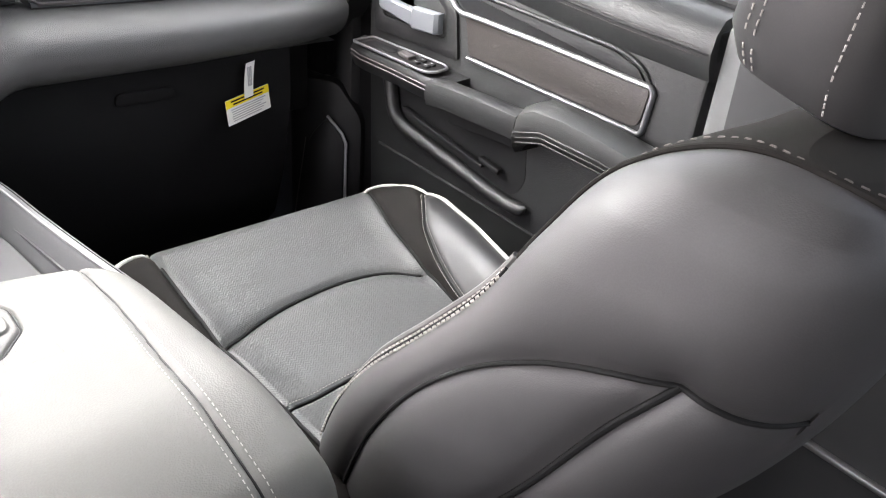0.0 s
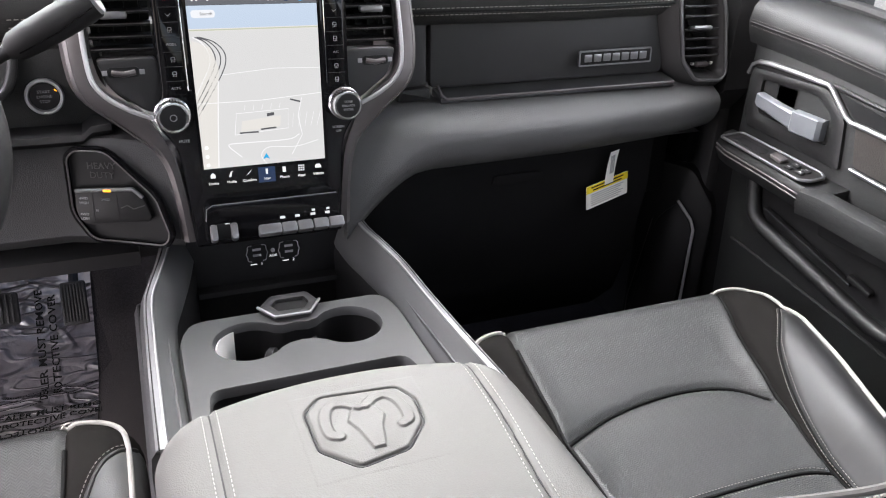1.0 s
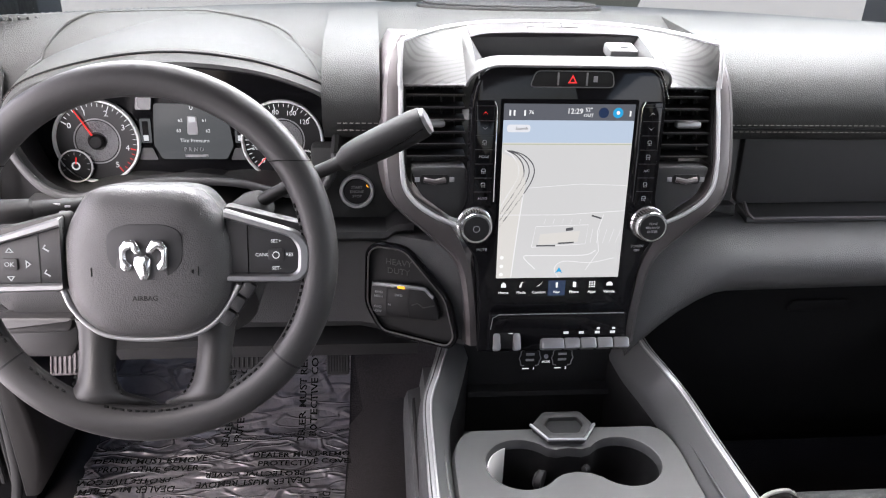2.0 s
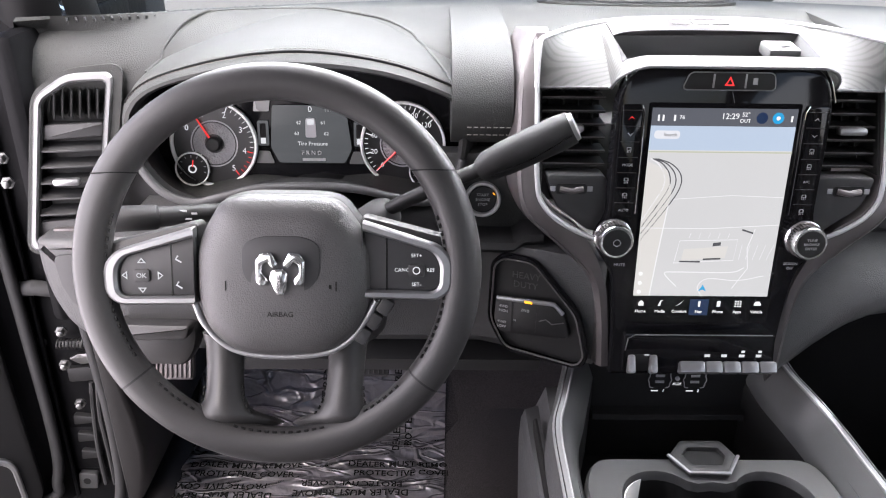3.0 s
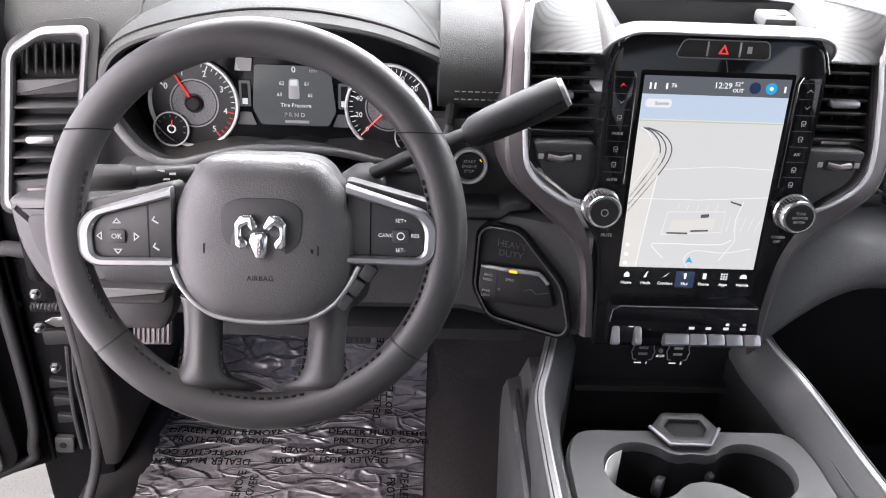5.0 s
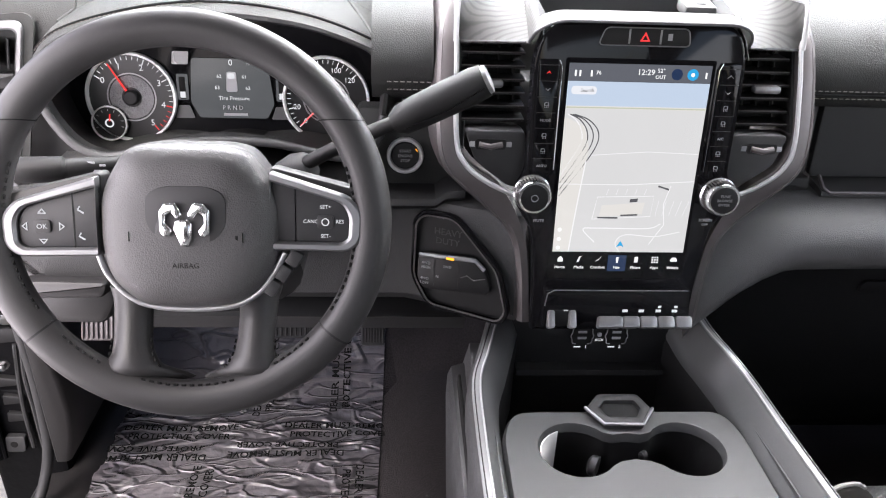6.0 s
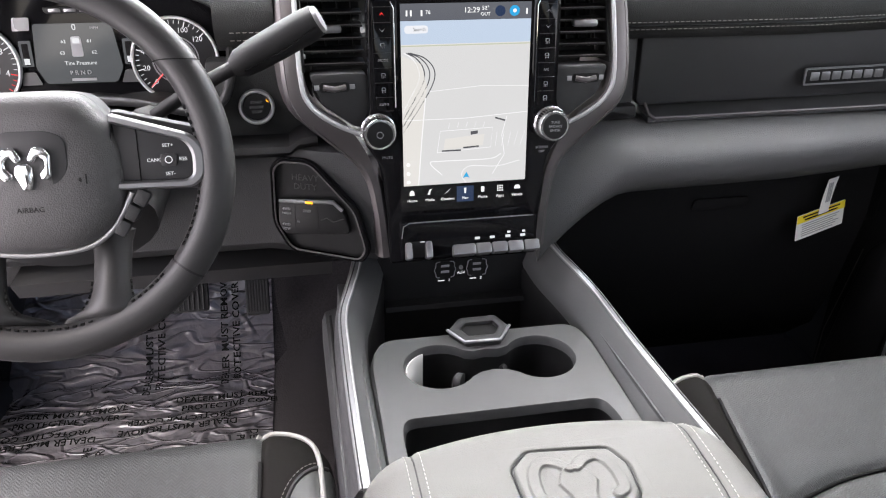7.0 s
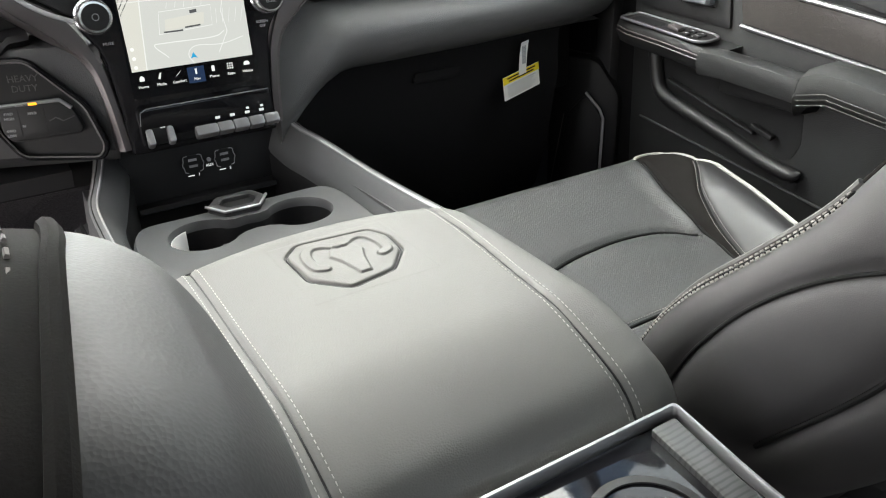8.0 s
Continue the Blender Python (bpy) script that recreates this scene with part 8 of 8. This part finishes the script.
# inlay panel within a silver line
ins = rounded([(0.182, 0.640), (0.522, 0.606), (0.514, 0.548), (0.196, 0.580)], [0.004, 0.012, 0.016, 0.004])
part("inlay", prism(ins, 0.004, DP, 0.001, w0=-0.0095), material("brown_grey_wood_inlay", (0.032, 0.028, 0.026), 0.5, bump=0.3, scale=350, vary=0.2), door, "brown-grey wood inlay")
tl = [(-0.046, 0.664), (-0.040, 0.680), (-0.026, 0.687), (0.0, 0.689), (0.060, 0.687), (0.120, 0.684), (0.128, 0.680), (0.164, 0.647), (0.176, 0.641)] + spline([(0.20, 0.640), (0.35, 0.626), (0.505, 0.609)], 6)
tl += rounded([(0.505, 0.611), (0.529, 0.606), (0.521, 0.540), (0.50, 0.543)], [0.0, 0.014, 0.018, 0.0])[6:-6]
tl += spline([(0.495, 0.544), (0.35, 0.559), (0.195, 0.575)], 6)
part("silver_trim", tube([DP @ Vector((*p, -0.004)) for p in tl], 0.0046, 10, flat=0.8), SILVER, door, "satin silver trim line")
# pull handle in its recess
hc = rounded([(-0.042, 0.676), (0.120, 0.678), (0.164, 0.640), (0.174, 0.566), (-0.030, 0.580)], [0.014, 0.010, 0.010, 0.006, 0.010])
hi = rounded([(-0.012, 0.662), (0.104, 0.664), (0.140, 0.640), (0.146, 0.594), (-0.008, 0.606)], [0.008, 0.010, 0.010, 0.012, 0.008])
hand = part("handle_recess", frame_ring(hc, hi, 0.008, DP, w0=-0.012, rim=0.002), DOOR_PLASTIC, door, "black door handle recess")
part("recess_back", prism(hi, 0.002, DP, w0=-0.016), DARK, hand)
part("recess_step", prism(rounded([(0.02, 0.660), (0.062, 0.660), (0.062, 0.630), (0.02, 0.632)], 0.003), 0.004, DP, 0.001, w0=-0.014), PLASTIC, hand)
lev = [[dz(-u, z + h * c, w0 + 0.010 * w) for c, w in ((1.0, 0.0), (0.92, 0.9), (0.7, 1.2), (-0.7, 1.2), (-0.92, 0.9), (-1.0, 0.0))] for u, z, h, w0 in ((-0.008, 0.631, 0.010, -0.006), (-0.002, 0.630, 0.0125, -0.003), (0.040, 0.623, 0.0135, -0.001), (0.080, 0.617, 0.0150, 0.000))]
lever = part("door_lever", loft(lev), LEVER_SILVER, hand, "satin silver door lever")
pad_l = [[dz(-u, z + h * c, w0 + 0.010 * w) for c, w in ((1.0, 0.0), (0.94, 0.9), (0.8, 1.2), (-0.8, 1.2), (-0.94, 0.9), (-1.0, 0.0))] for u, z, h, w0 in ((0.079, 0.618, 0.0175, 0.001), (0.083, 0.6185, 0.0185, 0.004), (0.132, 0.617, 0.0180, 0.002), (0.137, 0.617, 0.0165, -0.004))]
part("lever_paddle", loft(pad_l), LEVER_SILVER, lever)
# armrest: switch pod, grab bar, padded rest
ARM_LEATHER = material("arm_pad_leather", (0.024, 0.0248, 0.024), 0.42, bump=0.25, scale=700, cells=True, vary=0.2)
pod = [[(x0, y, z1 - 0.045), (x0 - dx * 0.8, y, z1 - 0.040), (x0 - dx, y, z1 - 0.022), (x0 - dx, y, z1 - 0.008), (x0 - dx * 0.9, y, z1), (x0, y, z1 + 0.004)] for y, x0, dx, z1 in ((0.062, 0.83, 0.020, 0.556), (0.045, 0.83, 0.045, 0.556), (0.01, 0.83, 0.056, 0.554), (-0.08, 0.83, 0.060, 0.549), (-0.17, 0.83, 0.062, 0.541), (-0.20, 0.83, 0.055, 0.539))]
arm = part("armrest_pod", loft(pod), DOOR_PLASTIC, door, "black armrest pod")
for dzz, dxx in ((-0.012, 0.0008), (-0.019, 0.0006)):
    part("pod_line", tube([(0.83 - dx - dxx, y, z1 + dzz) for y, dx, z1 in ((0.045, 0.045, 0.556), (0.01, 0.056, 0.554), (-0.08, 0.060, 0.549), (-0.17, 0.062, 0.541))], 0.0014, 6), SATIN, arm)
SWF = frame_at((0.797, -0.045, 0.5565), (0, -1, -0.065), (1, 0, 0.08))
so = rounded([(-0.078, -0.022), (0.108, -0.027), (0.122, -0.012), (0.122, 0.018), (0.106, 0.027), (-0.074, 0.025)], 0.008)
si = rounded([(-0.073, -0.0185), (0.105, -0.0235), (0.117, -0.0105), (0.117, 0.0155), (0.103, 0.0235), (-0.070, 0.0215)], 0.006)
swp = part("switch_plate", frame_ring(so, si, 0.003, SWF, rim=0.001), SILVER, arm, "switch plate with silver rim")
part("switch_bed", prism(si, 0.0015, SWF), DOOR_PLASTIC, swp)
part("pull_slot", prism(rounded([(-0.058, -0.010), (0.008, -0.011), (0.014, 0.0), (0.006, 0.011), (-0.056, 0.012)], 0.004), 0.0006, SWF, w0=0.0015), DARK, swp)
part("window_switch", box((0.026, 0.018, 0.008), SWF @ Matrix.Translation((0.040, 0.0, 0.005)) @ pose(0, 0, 0, 0, 8), 0.003), SATIN, swp)
for a, b in ((0.070, -0.008), (0.070, 0.008), (0.092, -0.006), (0.092, 0.007)):
    part("lock_switch", box((0.014, 0.009, 0.004), SWF @ Matrix.Translation((a, b, 0.003)), 0.0015), PLASTIC, swp)
    part("switch_mark", box((0.005, 0.0025, 0.0004), SWF @ Matrix.Translation((a, b, 0.0052)), 0.0005), DIM_LEGEND, swp)
bar = [[(0.772 + dx, y, z + b) for dx, b in ((0.022, 0.006), (0.006, 0.008), (-0.006, 0.002), (-0.010, -0.014), (-0.004, -0.034), (0.020, -0.042), (0.036, -0.02))] for y, z in ((-0.165, 0.534), (-0.20, 0.536), (-0.26, 0.533), (-0.32, 0.530), (-0.352, 0.528))]
part("grab_bar", loft(bar), DOOR_SKIN, arm, "padded grab bar")
part("grab_well", box((0.05, 0.16, 0.05), pose(0.812, -0.275, 0.497), 0.008), DARK, arm)
rest_r = [[(0.835, y, z - 0.062), (0.775, y, z - 0.058), (0.766, y, z - 0.046), (0.762, y, z - 0.030), (0.766, y, z - 0.010), (0.782, y, z), (0.81, y, z + 0.001), (0.835, y, z - 0.01)] for y, z in ((-0.350, 0.532), (-0.356, 0.545), (-0.38, 0.556), (-0.43, 0.555), (-0.50, 0.545), (-0.575, 0.530))]
part("arm_pad", loft(rest_r), ARM_LEATHER, arm, "padded leather arm pad")
for k in range(3):
    part("pad_piping", tube([(0.7625 + 0.002 * k, y, z - 0.036 - 0.008 * k) for y, z in ((-0.356, 0.545), (-0.40, 0.556), (-0.50, 0.545), (-0.575, 0.530))], 0.0013, 6), DOOR_SKIN, arm)
# map pocket with a raised rim
pk_i = rounded([(0.030, 0.512), (0.046, 0.440), (0.318, 0.376), (0.336, 0.41), (0.330, 0.468)], [0.010, 0.022, 0.022, 0.012, 0.010])
rim_p = [(0.020, 0.530), (0.024, 0.500)] + rounded([(0.024, 0.500), (0.040, 0.432), (0.330, 0.362)], [0.0, 0.030, 0.0])[6:-6] + spline([(0.10, 0.4175), (0.20, 0.3935), (0.290, 0.3715), (0.335, 0.366), (0.352, 0.374)], 4)
part("pocket_wall", tube([DP @ Vector((*p, 0.002)) for p in rim_p], [0.011] * (len(rim_p) - 4) + [0.010, 0.008, 0.005, 0.002], 12, flat=1.1), DOOR_PLASTIC, door, "raised map pocket rim")
part("pocket_back", prism(pk_i, 0.002, DP, w0=-0.011), DARK, door)
part("pocket_step", box((0.012, 0.20, 0.006), pose(0.817, -0.16, 0.437, 14), 0.002), DARK, door)
part("pocket_step", box((0.012, 0.045, 0.010), pose(0.816, -0.272, 0.420, 14), 0.003), DARK, door)
part("lower_crease", tube([dz(0.01, 0.372, -0.009), dz(-0.22, 0.345, -0.009), dz(-0.52, 0.306, -0.009)], 0.0030, 8), DOOR_SKIN, door)
part("door_end", prism(rounded([(0.585, 0.05), (0.64, 0.05), (0.66, 0.715), (0.606, 0.705)], 0.012), 0.05, DP, 0.008, w0=-0.06), GREY_TRIM, door, "grey door end")

# ---- passenger kick panel with its trim line ----
KF = frame_at((0.845, 0.16, 0.0), (0.55, -1, 0), (0, 0, 1))
kick = part("trim_kick_panel_right", prism(rounded([(-0.10, 0.02), (0.055, 0.02), (0.055, 0.38), (0.0, 0.45), (-0.10, 0.45)], 0.02), 0.03, KF, 0.006, w0=-0.03), DARK)
structure(kick, "black kick panel beside the passenger footwell", "trim")
line_k = thing("kick_panel_speaker", "black speaker cover outlined by a silver edge", "speaker", (0.83, 0.13, 0.05))
so2 = rounded([(-0.085, 0.05), (0.010, 0.06), (0.028, 0.328), (-0.014, 0.380), (-0.055, 0.33)], 0.02)
part("cover", prism(so2, 0.012, KF, 0.004, w0=0.0), DARK, line_k)
part("silver_edge", tube([KF @ Vector((*p, 0.012)) for p in ((0.027, 0.06), (0.027, 0.330), (0.018, 0.350), (-0.014, 0.382))], 0.0030, 8), LIT_SILVER, line_k, "satin silver edge")
part("outline", tube([KF @ Vector((*p, 0.012)) for p in ((-0.088, 0.06), (-0.088, 0.14), (-0.060, 0.330))], 0.0012, 6), SATIN, line_k)

# ---- hanging tag on the glove box ----
tag = thing("warning_tag", "white paper tag with yellow header hanging from the glove box", "tag", (0.60, 0.10, 0.43))
TG = frame_at((0.603, 0.094, 0.468), (1, 0.30, 0.09), (-0.06, 0.05, 1)) @ Matrix.Scale(0.93, 4)
part("strap", loft([[TG @ Vector((x + 0.006 * t + 0.010 * t * t, 0.004 + 0.060 * t, 0.004 + w)) for x, w in ((-0.012, 0), (0.012, 0), (0.012, 0.0006), (-0.012, 0.0006))] for t in np.linspace(0, 1, 8)]), PAPER, tag, "white paper strap")
part("card", prism(rounded([(-0.058, -0.034), (0.058, -0.034), (0.058, 0.012), (-0.058, 0.012)], 0.002), 0.0008, TG), PAPER, tag)
part("yellow_header", prism([(-0.058, -0.003), (0.058, -0.003), (0.058, 0.0115), (-0.058, 0.0115)], 0.0004, TG, w0=0.0009), YELLOW, tag, "yellow header")
part("print_bar", box((0.09, 0.0028, 0.0003), TG @ Matrix.Translation((0, 0.0070, 0.0014)), 0), INK, tag)
part("print_bar", box((0.08, 0.0028, 0.0003), TG @ Matrix.Translation((0, 0.0015, 0.0014)), 0), INK, tag)
for k in range(6):
    part("print_bar", box((0.092 - 0.008 * (k % 3), 0.0016, 0.0003), TG @ Matrix.Translation((-0.003 * (k % 3), -0.0075 - 0.0042 * k, 0.0011)), 0), GREY_INK, tag)
for k in range(3):
    part("print_bar", box((0.003, 0.034, 0.0003), TG @ Matrix.Translation((0.004 + 0.004 * k, 0.040, 0.0052)) @ pose(0, 0, 0, 0, 0, -8), 0), GREY_INK, tag)

# ---- protective film on the driver's mat ----
mat_top = thing("floor_mat", "dark driver mat under crumpled clear protective film", "floor mat", (-0.53, 0.35, 0.0))


def film_h(x, y):
    z = 0.012 + max(0.0, y - 0.47) * 0.76
    a = noise.noise(Vector((x * 9 + 3 * y, y * 16, 0.3)))
    b = noise.noise(Vector((x * 34 - 9 * y, y * 30, 1.7)))
    c = noise.noise(Vector((x * 15 + 12 * y, y * 42 - 10 * x, 4.1)))
    return z + 0.004 * (1 - abs(a)) ** 3 + 0.0015 * (1 - abs(b)) ** 5 + 0.002 * (1 - abs(c)) ** 5 - 0.002


fx, fy = np.linspace(-0.80, -0.288, 150), np.linspace(-0.02, 0.74, 220)
bm = bmesh.new()
grid = [[bm.verts.new((x + (0.02 * (y - 0.3)), y, film_h(x, y))) for y in fy] for x in fx]
for a, b in zip(grid, grid[1:]):
    for j in range(len(fy) - 1):
        bm.faces.new((a[j], b[j], b[j + 1], a[j + 1]))
bmesh.ops.solidify(bm, geom=bm.faces[:], thickness=0.0008)
film = part("film", bm, FILM, mat_top, "crumpled clear film", sharp=80)
part("mat", box((0.50, 0.50, 0.006), pose(-0.54, 0.21, 0.003), 0.002), RUBBER, mat_top)


def film_words(x, y, rot, size=0.0205):
    m2 = pose(x, y, 0.0, 0, 0, rot)
    for k, wd in enumerate(("DEALER MUST REMOVE", "PROTECTIVE COVER")):
        ob = words(wd, size, m2 @ Matrix.Translation((0, (0.5 - k) * size * 1.15, 0)), FILM_INK, film, depth=0.0001, bold=0.0003)
        for v in ob.data.vertices:
            v.co.z += film_h(v.co.x - 0.02 * (v.co.y - 0.3), v.co.y) + 0.0016


for x, y, r in ((-0.665, 0.365, 0), (-0.365, 0.370, 0), (-0.46, 0.318, 180), (-0.71, 0.310, 180), (-0.60, 0.17, 90), (-0.335, 0.17, -90), (-0.52, 0.52, 90), (-0.37, 0.53, 90)):
    film_words(x, y, r)

# ---- driver door, swung open ----
ddoor = thing("driver_door", "black driver door swung open on its hinges", "car door", (-0.92, 0.26, 0.0))
DD = frame_at((-0.905, 0.225, 0.0), (0.86, 0.51, 0), (0, 0, 1))
part("door_shell", prism(rounded([(0.0, 0.06), (-0.95, 0.06), (-0.97, 0.74), (-0.02, 0.76)], 0.02), 0.09, DD, 0.01, w0=-0.11), PAINT, ddoor, "black painted door shell")
part("door_trim", prism(rounded([(-0.05, 0.09), (-0.90, 0.09), (-0.92, 0.72), (-0.07, 0.73)], 0.04), 0.03, DD, 0.008, w0=-0.022), DARK, ddoor, "black door trim")
part("door_seal", tube(spline([DD @ Vector((*p, -0.010)) for p in ((-0.03, 0.75), (-0.022, 0.4), (-0.02, 0.2), (-0.03, 0.12), (-0.06, 0.085), (-0.3, 0.075))], 6), 0.009, 10), RUBBER, ddoor, "rubber seal")
part("door_edge_bead", tube([DD @ Vector((*p, -0.02)) for p in ((-0.004, 0.72), (-0.004, 0.3), (-0.004, 0.07))], 0.004, 8), PAINT, ddoor)
sp_o = rounded([(-0.075, 0.10), (-0.26, 0.10), (-0.27, 0.16), (-0.12, 0.22), (-0.08, 0.20)], 0.02)
sp_i = rounded([(-0.083, 0.108), (-0.252, 0.108), (-0.262, 0.154), (-0.12, 0.210), (-0.088, 0.193)], 0.016)
spk = part("speaker_grille", prism(sp_i, 0.004, DD, w0=0.008), DARK, ddoor, "black speaker grille")
part("grille_edge", frame_ring(sp_o, sp_i, 0.006, DD, w0=0.008, rim=0.002), SILVER, spk)
for z in (0.16, 0.60):
    part("hinge", box((0.09, 0.05, 0.09), pose(-0.885, 0.275, z), 0.006), PAINT, ddoor, "black door hinge")
part("door_check", box((0.13, 0.022, 0.014), pose(-0.90, 0.27, 0.37, 0, 0, 20), 0.003), STEEL, ddoor, "door check strap")
helix = [(-0.840 - 0.048 * t, 0.226 + 0.0075 * math.cos(2 * math.pi * 9 * t), 0.384 + 0.0075 * math.sin(2 * math.pi * 9 * t)) for t in np.linspace(0, 1, 110)]
part("spring", tube(helix, 0.0013, 6), STEEL, ddoor, "coil spring")
for p in ((-0.877, 0.228, 0.406), (-0.89, 0.205, 0.655), (-0.89, 0.205, 0.69), (-0.873, 0.228, 0.272), (-0.883, 0.228, 0.346)):
    part("bolt", lathe([(0.009, 0.0), (0.009, 0.003), (0.0055, 0.0035), (0.0055, 0.012), (0.004, 0.013)], frame_at(p, (1, 0.2, 0), (0, 0, 1)), 6), STEEL, ddoor, "zinc-plated bolt")
part("cable_boot", tube([(-0.88, 0.24, 0.470), (-0.905, 0.232, 0.478), (-0.935, 0.24, 0.47)], 0.012, 12), RUBBER, ddoor, "rubber cable boot")
arm_o = [(-0.886, 0.343), (-0.872, 0.352), (-0.858, 0.353), (-0.845, 0.368), (-0.836, 0.366), (-0.838, 0.346), (-0.850, 0.336), (-0.868, 0.333)]
HP = frame_at((0, 0.2515, 0), (1, 0, 0), (0, 0, 1))
arm = part("latch_arm", prism(rounded(arm_o, 0.003, 3), 0.007, HP, 0.0015), STEEL, ddoor, "worn steel latch arm")
part("arm_plate", prism(rounded([(-0.892, 0.300), (-0.842, 0.305), (-0.838, 0.322), (-0.860, 0.330), (-0.892, 0.326)], 0.005), 0.009, HP, 0.002), DARK, ddoor)
for z in (0.226, 0.190, 0.154):
    part("post_rib", prism(rounded([(-0.900, z - 0.010), (-0.868, z - 0.006), (-0.866, z + 0.006), (-0.898, z + 0.010)], 0.004), 0.010, HP, 0.002), DARK, ddoor)
tab = part("post_tab", prism(rounded([(-0.916, 0.080), (-0.884, 0.080), (-0.880, 0.112), (-0.912, 0.114)], 0.006), 0.010, HP, 0.002), PLASTIC, ddoor, "grey body tab")
part("tab_hole", prism(ring_of(0.006, (-0.900, 0.097), 16), 0.001, HP, w0=0.010), INK, tab)
for x0, x1 in ((-0.858, -0.868), (-0.848, -0.852)):
    part("cable", tube(spline([(x0, 0.244, 0.30), (x0 - 0.004, 0.238, 0.24), (x1, 0.240, 0.17), (x1 - 0.002, 0.244, 0.09)], 6), 0.004, 8), RUBBER, ddoor, "black cable")
